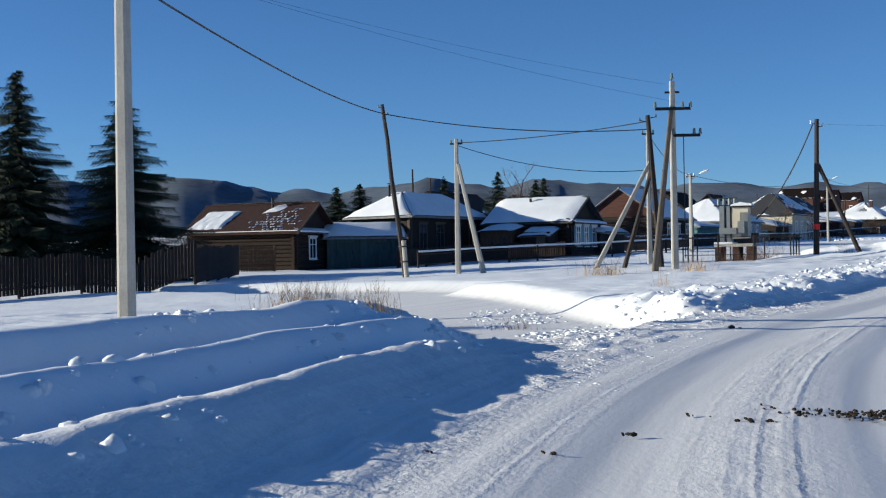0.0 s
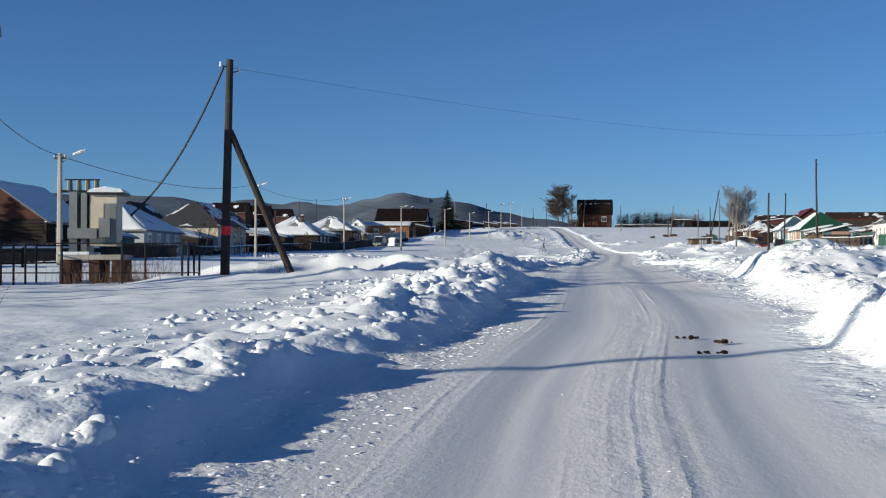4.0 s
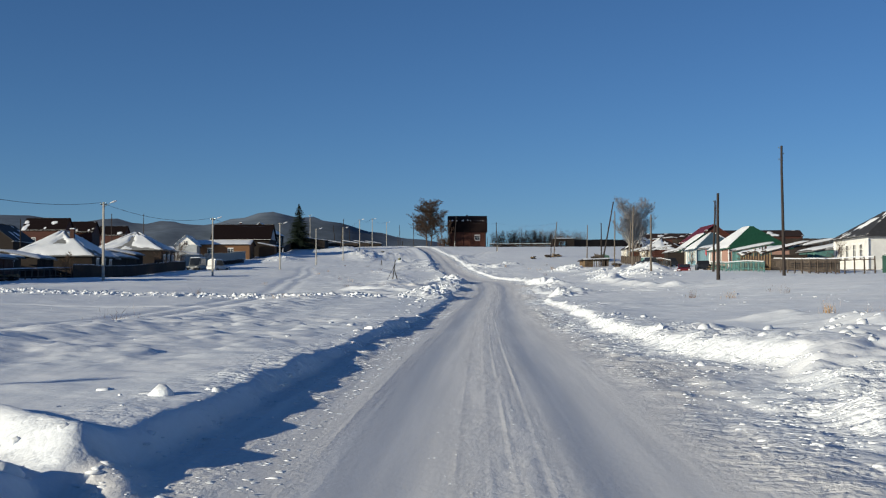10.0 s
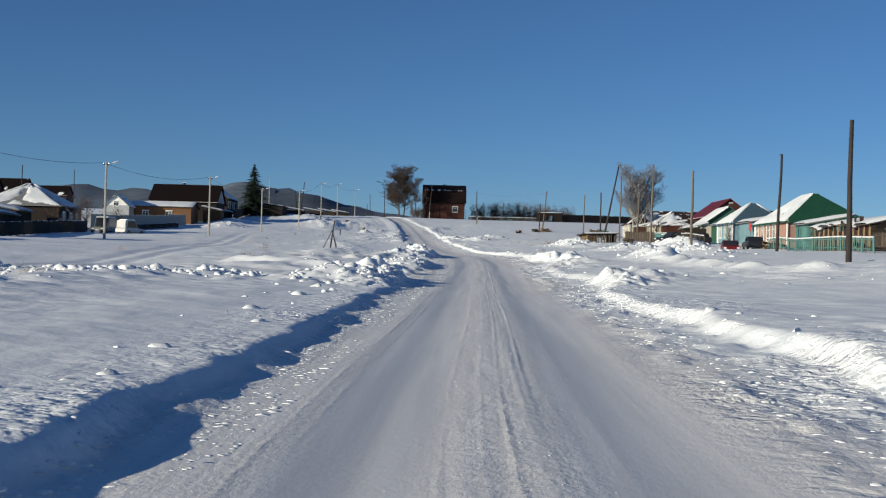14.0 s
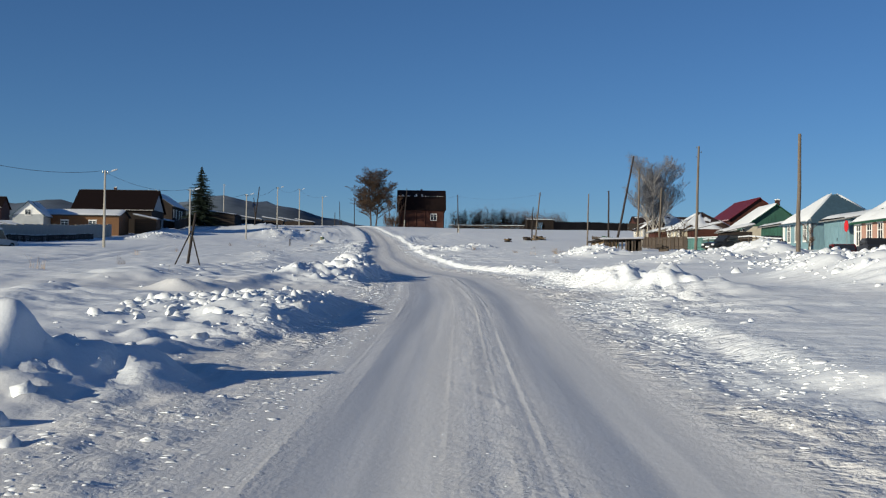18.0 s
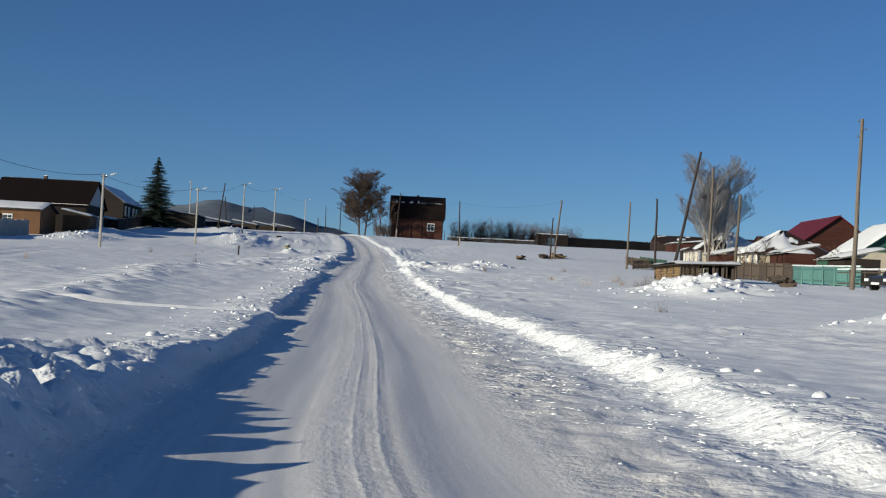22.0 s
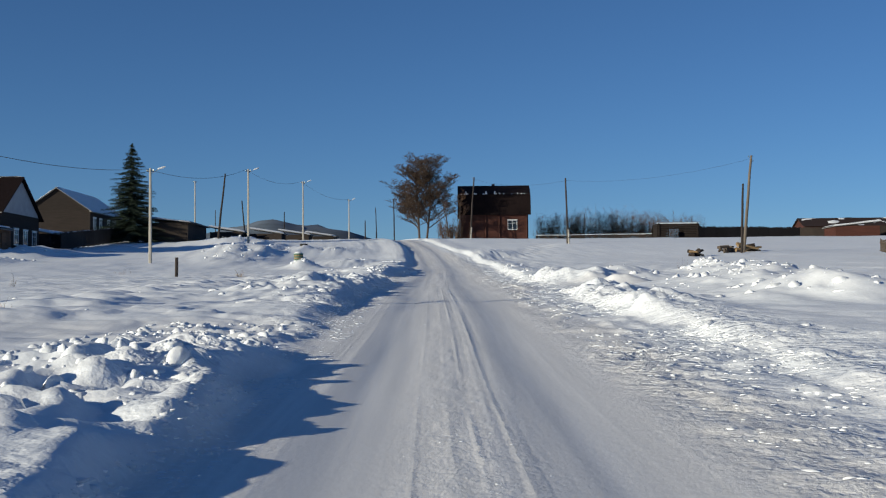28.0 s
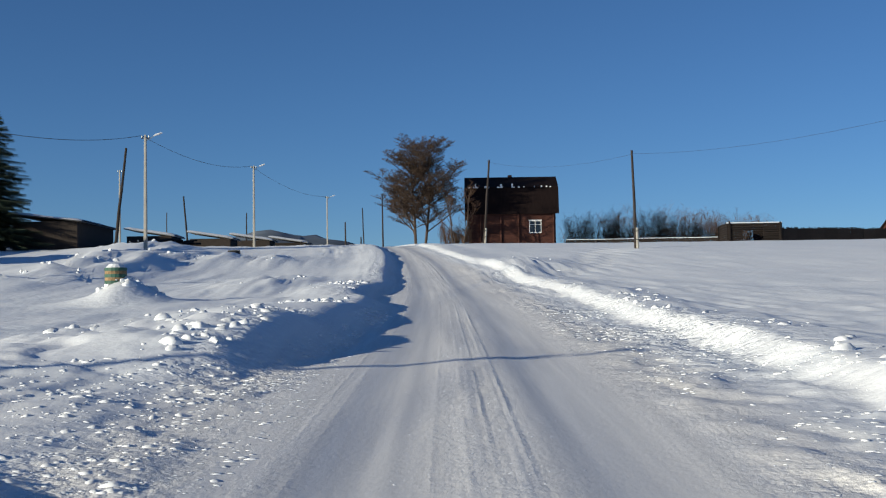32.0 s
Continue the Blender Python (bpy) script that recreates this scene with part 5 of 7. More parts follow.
# ---- the brown house on the rise, with a gambrel roof ----
def gambrel_house():
    ob = thing("house", spot(517, 2.4, 1.1), "brown log house with a steep dark gambrel roof on the rise", "house", "village houses")
    X, Y = 6.4, 5.2
    part("wall", boxes((-X, X, -Y, Y, -2.4, 4.4)), LOGS_RED, ob)
    outline = [(-Y - 0.5, 4.1), (-Y + 0.55, 8.1), (0, 10.0), (Y - 0.55, 8.1), (Y + 0.5, 4.1)]
    for s in (-1, 1):
        part("gable", prism(bmesh.new(), [(a * 0.92, z - 0.1) for a, z in outline], s * X - 0.1, s * X + 0.02, "x"), LOGS_RED, ob)
    for (a, z), (b, y) in zip(outline, outline[1:]):
        part("roof_plane", slab([(-X - 0.5, a, z), (X + 0.5, a, z), (X + 0.5, b, y), (-X - 0.5, b, y)], 0.14), ROOF_BROWN, ob)
    rnd = random.Random(8)
    bm = bmesh.new()
    for k in range(26):
        x = rnd.uniform(-X, X)
        box(bm, x - 0.06, x + rnd.uniform(0.04, 0.22), -Y + 0.36, -Y + 0.60, 7.95, 8.05 + rnd.uniform(0.05, 0.5) * (1 if rnd.random() < 0.25 else 0.3))
    part("roof_snow", bm, HEAP, ob, "crumbs of snow on the roof bend")
    part("eave_board", boxes((-X - 0.4, X + 0.4, -Y - 0.42, -Y - 0.02, 4.02, 4.1)), GREY_WOOD, ob)
    window(ob, 3.4, -Y - 0.012, 1.3, 1.6, 1.6, "y-", WHITE_PAINT)
    for x in (-4.6, -1.6, 1.0, 6.1):
        part("log_post", bar((x, -Y - 0.1, -2.0), (x, -Y - 0.1, 4.2), 0.12, sides=8), LOGS_RED, ob)
    part("chimney", boxes((-0.3, 0.3, 0.8, 1.4, 8, 10.4)), BRICK, ob)
    return ob


gambrel_house()


# ---- poles at the crossing ----
wooden_pole(47.9, -31.5, 8.0, -0.87, -0.5, stub=True, label="leaning dark timber pole tied to a concrete foot post")
street_lamp(50.4, -30.2, 6.4, lit=False, turn=20, strut=True)


def crossarm(parent, z, reach, y=0.0, x=0.0):
    arm = part("crossarm", boxes((x - reach, x + reach, y - 0.05, y + 0.05, z - 0.06, z + 0.06)), BLACK, parent)
    for s in (-1, 0.55, 1):
        part("insulator", bar((x + s * reach, y, z + 0.04), (x + s * reach, y, z + 0.28), 0.07, 0.05, 8), PORCELAIN, arm)


def junction_pole():
    ob = thing("concrete_pole", spot(48.3, -18.6, 0, 29.4), "tall concrete pole with two crossarms and a leaning strut", "utility pole", "concrete poles")
    part("post", concrete_shaft(bmesh.new(), 0, 0, 7.7, low=(0.14, 0.12), high=(0.10, 0.08)), CONCRETE, ob)
    part("strut", concrete_shaft(bmesh.new(), -1.05, -1.4, 6.5, (0.98, 1.3), low=(0.13, 0.11), high=(0.08, 0.07)), POLE_PALE, ob)
    crossarm(ob, 6.55, 0.72, -0.14)
    crossarm(ob, 5.45, 0.55, -0.14, 0.55)
    part("top_pin", bar((0, 0, 7.6), (0, 0, 7.85), 0.02, sides=6), BLACK, ob)
    part("insulator", bar((0, 0, 7.8), (0, 0, 8.02), 0.08, 0.05, 8), PORCELAIN, ob)
    part("side_pin", boxes((-0.3, 0.3, -0.03, 0.03, 7.2, 7.28)), BLACK, ob)
    part("down_cable", bar((0.42, -0.1, 0.4), (0.42, -0.1, 5.5), 0.02, sides=6), CABLE, ob)
    return ob


def braced_pole():
    ob = thing("wooden_pole", spot(50.6, -20.4, 0, 29.4), "dark timber pole propped by a concrete and a timber brace", "utility pole", "old wooden poles")
    part("shaft", bar((0.3, 0, -0.4), (-0.2, 0, 6.6), 0.14, 0.10, 10), POLE_WOOD, ob)
    part("brace", concrete_shaft(bmesh.new(), -2.55, 2.2, 4.6, (2.45, -2.1), low=(0.12, 0.10), high=(0.09, 0.07)), CONCRETE, ob, "pale concrete brace")
    part("brace", bar((-1.35, 0.5, -0.3), (-0.05, 0.05, 4.3), 0.11, 0.09, 8), POLE_WOOD, ob)
    for z, s in ((6.45, 1), (6.3, -1)):
        hook = part("hook", bar((-0.2, 0, z), (-0.2 + 0.35 * s, 0, z + 0.08), 0.02, sides=6), BLACK, ob)
        part("insulator", bar((-0.2 + 0.35 * s, 0, z + 0.05), (-0.2 + 0.35 * s, 0, z + 0.2), 0.05, 0.035, 8), PORCELAIN, hook)
    part("loop_cable", bar((-0.1, -0.12, 0.6), (-0.2, -0.12, 5.6), 0.018, sides=6), CABLE, ob)
    return ob


def a_frame():
    ob = thing("wooden_pole", spot(61.2, -16.2, 0, 24), "dark timber pole with a slanting timber brace in snow", "utility pole", "old wooden poles")
    part("shaft", bar((-0.05, 0, -0.4), (0.1, 0, 6.75), 0.15, 0.105, 12), POLE_WOOD, ob)
    part("brace", bar((2.15, -0.4, -0.3), (0.12, 0, 4.55), 0.12, 0.10, 10), POLE_WOOD, ob)
    part("warning_band", bar((0.0, 0, 1.35), (0.005, 0, 1.62), 0.152, sides=12), SIGN_RED, ob, "red painted band")
    for z, s in ((6.5, -1), (6.35, 1)):
        hook = part("hook", bar((0.1, 0, z), (0.1 + 0.28 * s, 0, z + 0.06), 0.02, sides=6), BLACK, ob)
        part("insulator", bar((0.1 + 0.28 * s, 0, z + 0.03), (0.1 + 0.28 * s, 0, z + 0.18), 0.05, 0.035, 8), LAMP_WHITE, hook)
    return ob


junction_pole()
braced_pole()
a_frame()
street_lamp(57, -23.2, 6.6, lit=False, turn=29)

# cables of the crossing
cable([top_of(14.6, -15.5, 6.1), top_of(47.2, -31.9, 7.5)], 0.35, 0.028)
cable([top_of(47.2, -31.9, 7.5), top_of(50.6, -20.6, 6.0)], 0.35, 0.028)
cable([top_of(50.4, -30.2, 6.2), top_of(50.6, -20.6, 6.35)], 0.15, 0.025)
cable([top_of(50.4, -30.2, 6.1), top_of(57, -23.2, 4.6)], 0.5, 0.02)
cable([top_of(22, -30, 11.75, -0.26), top_of(48.3, -18.9, 7.6)], 0.5, 0.006)
cable([top_of(22, -30, 11.75, 0.26), top_of(48.3, -18.3, 6.8)], 0.5, 0.006)
cable([top_of(61.2, -16.3, 6.5), top_of(60.6, -19.0, 2.0)], 0.55, 0.035, "thick black cable dropping to the transformer")
cable([top_of(61.2, -16.1, 6.5), top_of(146, 25, 11.0)], 1.2, 0.005)
cable([top_of(57, -23.2, 6.4), top_of(80.3, -29.6, 5.3)], 0.5, 0.02)
cable([top_of(50.6, -20.5, 6.0), top_of(57, -23.2, 6.2)], 0.4, 0.02)


# ---- transformer station ----
def transformer():
    ob = thing("transformer_station", spot(60.4, -20.0, 0, 10) @ Matrix.Diagonal((0.95, 0.95, 0.88, 1)), "grey concrete transformer station with insulators on brick legs", "transformer")
    part("platform", boxes((-1.0, 1.0, -0.9, 0.9, 0.78, 0.95)), CONCRETE, ob)
    part("platform_snow", boxes((-1.0, -0.05, -0.92, 0.92, 0.95, 1.05)), HEAP, ob)
    for x in (-0.8, 0.1, 0.8):
        for y in (-0.7, 0.7):
            part("leg", boxes((x - 0.16, x + 0.16, y - 0.16, y + 0.16, -0.5, 0.78)), BRICK, ob)
    part("cabinet_slab", boxes((-0.75, -0.5, -0.55, 0.55, 0.95, 3.1)), STEEL, ob)
    part("cabinet_slab", boxes((-0.38, -0.2, -0.55, 0.55, 0.95, 3.05)), STEEL, ob)
    body = part("cabinet", boxes((-0.12, 0.72, -0.5, 0.5, 1.25, 3.0)), CREAM_WALL, ob, "beige steel cabinet")
    part("door", boxes((-0.08, 0.32, -0.54, -0.5, 1.3, 2.7)), CREAM_WALL, body)
    part("door", boxes((0.36, 0.7, -0.54, -0.5, 1.3, 2.7)), STEEL, body)
    part("tank", boxes((-0.75, 0.15, -0.75, -0.56, 1.5, 1.85)), STEEL, ob)
    part("meter_box", boxes((0.2, 0.55, -0.72, -0.55, 1.55, 2.2)), STEEL, ob)
    part("cabinet_roof", boxes((-0.2, 0.95, -0.62, 0.62, 3.0, 3.08)), BLACK, ob)
    part("roof_snow", prism(bmesh.new(), [(-0.2, 3.08), (0.95, 3.08), (0.85, 3.2), (0.35, 3.28), (-0.1, 3.18)], -0.6, 0.6), HEAP, ob)
    rail = part("insulator_rail", boxes((-1.1, 0.3, -0.08, 0.08, 3.1, 3.18)), BLACK, ob)
    for k in range(4):
        part("insulator", bar((-0.85 + k * 0.28, 0, 3.16), (-0.85 + k * 0.28, 0, 3.52), 0.10, 0.08, 10), PORCELAIN, rail)
    part("top_bar", boxes((-1.0, 0.1, -0.03, 0.03, 3.52, 3.57)), BLACK, rail)
    return ob


transformer()


def iron_fence():
    ob = thing("metal_fence", spot(60.2, -20.0, 0, 10), "low black iron fence round the transformer", "fence")
    for x0, y0, x1, y1 in ((-2.2, -2.0, 2.9, -2.0), (2.9, -2.0, 2.9, 2.0), (2.9, 2.0, -2.2, 2.0), (-2.2, 2.0, -2.2, -2.0)):
        n = max(2, int(math.hypot(x1 - x0, y1 - y0) / 1.3))
        for k in range(n):
            x, y = x0 + (x1 - x0) * k / n, y0 + (y1 - y0) * k / n
            part("post", bar((x, y, -0.3), (x, y, 1.25), 0.035, sides=6), BLACK, ob)
        part("rail", bar((x0, y0, 1.15), (x1, y1, 1.15), 0.022, sides=6), BLACK, ob)
        part("rail", bar((x0, y0, 0.3), (x1, y1, 0.3), 0.018, sides=6), BLACK, ob)
    return ob


iron_fence()

# ---- poles on the right and on the rise ----
wooden_pole(146, 25, 11.5, -0.15, 0.1, mat=POLE_PALE, girth=0.18, hooks=3, label="tall grey timber pole beside a village fence")
wooden_pole(185.7, 24.9, 11.4, -0.15, 0, girth=0.15, hooks=3)
wooden_pole(181.3, 18.2, 7.3, 0.05, 0.1, girth=0.16, hooks=0)
wooden_pole(227.9, 27.6, 8.6, 0.35, 0, girth=0.15, hooks=1)
wooden_pole(229.1, 20.3, 7.2, 0.05, 0, mat=POLE_PALE, girth=0.14, hooks=0)
wooden_pole(270.5, 24.1, 9.4, 0.25, 0, mat=POLE_PALE, girth=0.14, hooks=3)
wooden_pole(327.5, 26.4, 12.4, 2.3, -0.9, girth=0.17, hooks=3, label="leaning dark timber pole with insulators")
wooden_pole(317.5, 27.6, 10.2, 0.15, 0, mat=POLE_PALE, girth=0.14, hooks=0)
wooden_pole(321, 31, 8.0, 0.3, 0, mat=POLE_PALE, girth=0.16, hooks=0)
wooden_pole(350.7, 26.0, 8.0, 0.12, 0, mat=POLE_PALE, girth=0.13, hooks=0)
wooden_pole(348.4, 28.9, 8.4, -0.05, 0, girth=0.16, hooks=1)
wooden_pole(386.5, 21.0, 6.2, 0.2, 0, girth=0.13, hooks=0)
wooden_pole(390.4, 22.0, 8.9, 0.9, 0, mat=POLE_PALE, girth=0.16, hooks=2)
wooden_pole(432.3, 9.5, 8.2, -0.15, 0, girth=0.14, hooks=0, stub=True)
wooden_pole(470, -2.5, 9.5, 0.75, 0, girth=0.16, hooks=1, stub=True, label="timber pole on a pale foot post before the brown house")
wooden_pole(503, -16.0, 7.8, -0.1, 0, girth=0.13, hooks=0)
wooden_pole(552, -22.5, 9.0, -0.3, 0, girth=0.13, hooks=0)
wooden_pole(437, -35.3, 8.4, 0.95, 0, girth=0.15, hooks=0)
wooden_pole(498.4, -42.4, 7.2, -0.6, 0, girth=0.15, hooks=0)
wooden_pole(532.5, -40.3, 7.0, 0.05, 0, girth=0.14, hooks=0)
wooden_pole(505, -21.5, 3.6, 0.02, 0, girth=0.14, hooks=0)
wooden_pole(520, -20.5, 2.4, 0.02, 0, girth=0.14, hooks=0)
wooden_pole(165, -40.2, 5.4, 0.5, 0, girth=0.13, hooks=0)
street_lamp(492.7, -50.2, 10.4, lit=False)
for u, w, tall in ((560, 24, 8), (590, 48, 8), (600, 12, 7), (280, -74, 8.5), (225, -70, 8), (350, -78, 11), (420, -88, 11), (96, -62, 8), (560, -60, 9), (120, -75, 8.5), (330, -80, 8)):
    wooden_pole(u, w, tall, 0.1, 0, girth=0.12, hooks=0, group="far poles")
cable([top_of(390.4, 22, 8.6, 0.9), top_of(432.3, 9.5, 7.9), top_of(470, -2.5, 9.2, 0.7)], 0.8, 0.009)


def tripod():
    ob = thing("propped_post", spot(208.6, -10.3, -0.1), "dark leaning post propped by thin struts in snow", "post")
    part("shaft", bar((0, 0, -0.3), (0.36, 0, 2.3), 0.06, 0.045, 8), POLE_WOOD, ob)
    for x, y in ((-0.7, 0.4), (0.6, 0.4), (0.75, -0.5)):
        part("strut", bar((x, y, -0.2), (0.2, 0, 1.6), 0.028, 0.024, 6), POLE_WOOD, ob)
    return ob


tripod()
stump = thing("marker_post", spot(339.6, -18.4), "short dark wooden post in deep snow", "post")
part("shaft", bar((0, 0, -0.3), (0.02, 0, 1.05), 0.09, 0.085, 8), POLE_WOOD, stump)


def well_ring():
    ob = thing("well_ring", spot(366.3, -15.6, -0.12), "green and yellow striped well cap on a snow mound", "well")
    for k, mat in enumerate((GREEN, STRAW, GREEN, STRAW, GREEN)):
        part("stripe", bar((0, 0, 0.1 * k), (0, 0, 0.1 * k + 0.1), 0.34 - 0.008 * (k % 2), sides=18), mat, ob)
    part("cap_snow", bar((0, 0, 0.5), (0, 0, 0.62), 0.32, 0.2, 14), HEAP, ob)
    return ob


well_ring()


# ---- fences ----
def fence(points, tall, mat, label, board=0.14, gap=0.03, post_every=2.4, rails=2, lean=0.0, cover=True, group="village fences", slats=True):
    """A board fence through (u, w) points: posts, rails and panels of boards."""
    u0, w0 = points[0]
    origin = spot(u0, w0)
    ob = thing("fence", origin, label, "fence", group)
    back = origin.inverted()
    rnd = random.Random(int(u0 * 3 + w0))
    for (ua, wa), (ub, wb) in zip(points, points[1:]):
        run = math.hypot(ub - ua, wb - wa)
        n = max(1, int(run / post_every))
        for k in range(n):
            ends = []
            for t in (k / n, (k + 1) / n):
                u, w = ua + (ub - ua) * t, wa + (wb - wa) * t
                ends.append(back @ spot(u, w).translation)
            a, b = ends
            along = (b - a)
            size = along.length
            along.normalize()
            part("post", bar(a + Vector((0, 0, -0.4)), a + Vector((rnd.uniform(-.04, .04), 0, tall + 0.05)), 0.07, 0.06, 6), mat, ob)
            bm = bmesh.new()
            for r in range(rails):
                z = tall * (0.25 + 0.6 * r / max(1, rails - 1))
                tube(bm, a + Vector((0, 0, z)), b + Vector((0, 0, z)), 0.04, 0.04, 4)
            part("rail", bm, mat, ob)
            if slats:
                bm = bmesh.new()
                x = 0.02
                while x < size - board * 0.5:
                    h = tall * rnd.uniform(0.93, 1.04)
                    p = a + along * x + Vector((0, 0, (b.z - a.z) * x / size))
                    q = p + along * board
                    side = along.cross(Vector((0, 0, 1))) * 0.05
                    v = [bm.verts.new(c + o) for o in (side, side * 1.5) for c in (p + Vector((0, 0, 0.05)), q + Vector((0, 0, 0.05)), q + Vector((0, 0, h)), p + Vector((0, 0, h)))]
                    for f in ((0, 1, 2, 3), (7, 6, 5, 4), (0, 4, 5, 1), (1, 5, 6, 2), (2, 6, 7, 3), (3, 7, 4, 0)):
                        bm.faces.new([v[i] for i in f])
                    x += board + gap * rnd.uniform(0.6, 1.5)
                panel = part("panel", bm, mat, ob)
                panel["kind"] = "stuff"
            if cover:
                part("rail_snow", tube(bmesh.new(), a + Vector((0, 0, tall + 0.02)), b + Vector((0, 0, tall + 0.02)), 0.06, 0.05, 5), HEAP, ob)
    return ob


fence([(58.7, -48.0), (55.5, -53.2), (54.4, -55.2)], 1.6, BROWN_WOOD, "brown board fence beside an old log cabin", 0.11, 0.05, cover=False)
fence([(27, -45), (43, -40), (53, -46)], 1.7, DARK_WOOD, "dark board fence under the spruces", 0.15, 0.02, cover=False)
fence([(62.3, -40), (70, -36), (76, -33.5), (85, -29.5)], 0.98, DARK_WOOD, "rail fence with snow on its top rail before the houses", slats=False, post_every=3.4)
fence([(69.2, -37.6), (73.2, -35.6)], 1.0, BROWN_WOOD, "short brown picket fence before a log house", 0.08, 0.09)
fence([(64, -42.6), (72, -41.4), (76, -37.6)], 1.15, DARK_WOOD, "dark board fence before the houses", 0.13, 0.02, cover=False)
fence([(92, -42), (120, -44), (148, -46)], 1.3, DARK_WOOD, "dark board fence along the village street", 0.13, 0.04)
fence([(148, -46), (198, -47.5), (236, -50)], 1.2, GREY_WOOD, "grey rail fence with snow on its rails", 0.1, 0.2, rails=2, slats=False)
fence([(150, -50.5), (180, -51.5)], 1.6, TURQUOISE, "weathered turquoise board fence", 0.14, 0.01)
fence([(218, -46.8), (246, -47.2), (282, -47.5)], 1.5, DARK_WOOD, "dark board fence before a log house", 0.15, 0.02)
fence([(306, -50), (350, -49)], 0.9, DARK_WOOD, "low dark picket fence half buried in snow", 0.10, 0.10)
fence([(416, -49), (440, -50), (474, -50)], 2.0, DARK_WOOD, "dark board fence with a snowy top", 0.16, 0.015)
fence([(152, 29), (176, 30)], 1.5, GREEN, "bright green board fence", 0.14, 0.005, cover=False)
fence([(176, 29.5), (205, 29)], 1.4, GREY_WOOD, "weathered rail fence along a garden", 0.1, 0.3, slats=False)
fence([(205, 28), (236, 29)], 1.1, TURQUOISE, "weathered turquoise rail fence", 0.10, 0.35)
fence([(190, 31), (214, 31)], 1.4, GREY_WOOD, "grey board fence before a white house", 0.12, 0.08, cover=False)
fence([(256, 27.5), (284, 28)], 1.2, GREY_WOOD, "low grey fence of square posts", 0.30, 0.5, slats=False)
fence([(284, 29.5), (300, 30)], 1.4, TURQUOISE, "faded turquoise board fence", 0.14, 0.01)
fence([(300, 30), (330, 30.5)], 1.5, GREY_WOOD, "plain grey board fence", 0.2, 0.005, cover=False)
fence([(352, 31), (372, 31.5)], 1.3, GREEN, "green picket fence before a garden", 0.08, 0.06, cover=False)
fence([(352, 27), (362, 31), (380, 31)], 1.1, GREY_WOOD, "pale grey picket fence", 0.08, 0.06, cover=False)
fence([(508, 10), (506, 24), (504, 31)], 1.2, DARK_WOOD, "rough dark fence of poles on the rise", 0.15, 0.06)
fence([(508, 39), (520, 62), (506, 96), (500, 140)], 2.6, DARK_WOOD, "tall dark board fence on the rise", 0.18, 0.01, cover=False)


def concrete_wall():
    ob = thing("concrete_fence", spot(308, -54), "pale concrete slab fence with snow drifts before it", "fence", "village fences")
    back = spot(308, -54).inverted()
    for k in range(25):
        a, b = (back @ spot(308 + 3 * k + 0.03, -54).translation), (back @ spot(311 + 3 * k - 0.03, -54).translation)
        m = Matrix.Translation(a)
        part("slab", boxes((-0.08, 0.08, 0, (b - a).length, -0.6, 2.3)), CONCRETE, ob, m=m)
    return ob


concrete_wall()


# ---- trees ----
class Strands:
    """Collects thin three-sided limbs into one mesh."""

    def __init__(self):
        self.v, self.f = [], []

    def limb(self, a, b, r0, r1, sides=3):
        q = (b - a).to_track_quat("Z", "Y")
        k = len(self.v)
        for p, r in ((a, r0), (b, r1)):
            for i in range(sides):
                t = 2 * math.pi * i / sides
                self.v.append(tuple(p + q @ Vector((r * math.cos(t), r * math.sin(t), 0))))
        for i in range(sides):
            j = (i + 1) % sides
            self.f.append((k + i, k + j, k + sides + j, k + sides + i))

    def blade(self, a, b, wide, up):
        """A thin flat needle spray or leaf of grass."""
        side = (b - a).cross(up)
        side = side.normalized() * wide if side.length > 1e-6 else Vector((wide, 0, 0))
        k = len(self.v)
        self.v += [tuple(a - side * 0.4), tuple(a + side * 0.4), tuple(b + side * 0.15), tuple(b - side * 0.15)]
        self.f.append((k, k + 1, k + 2, k + 3))


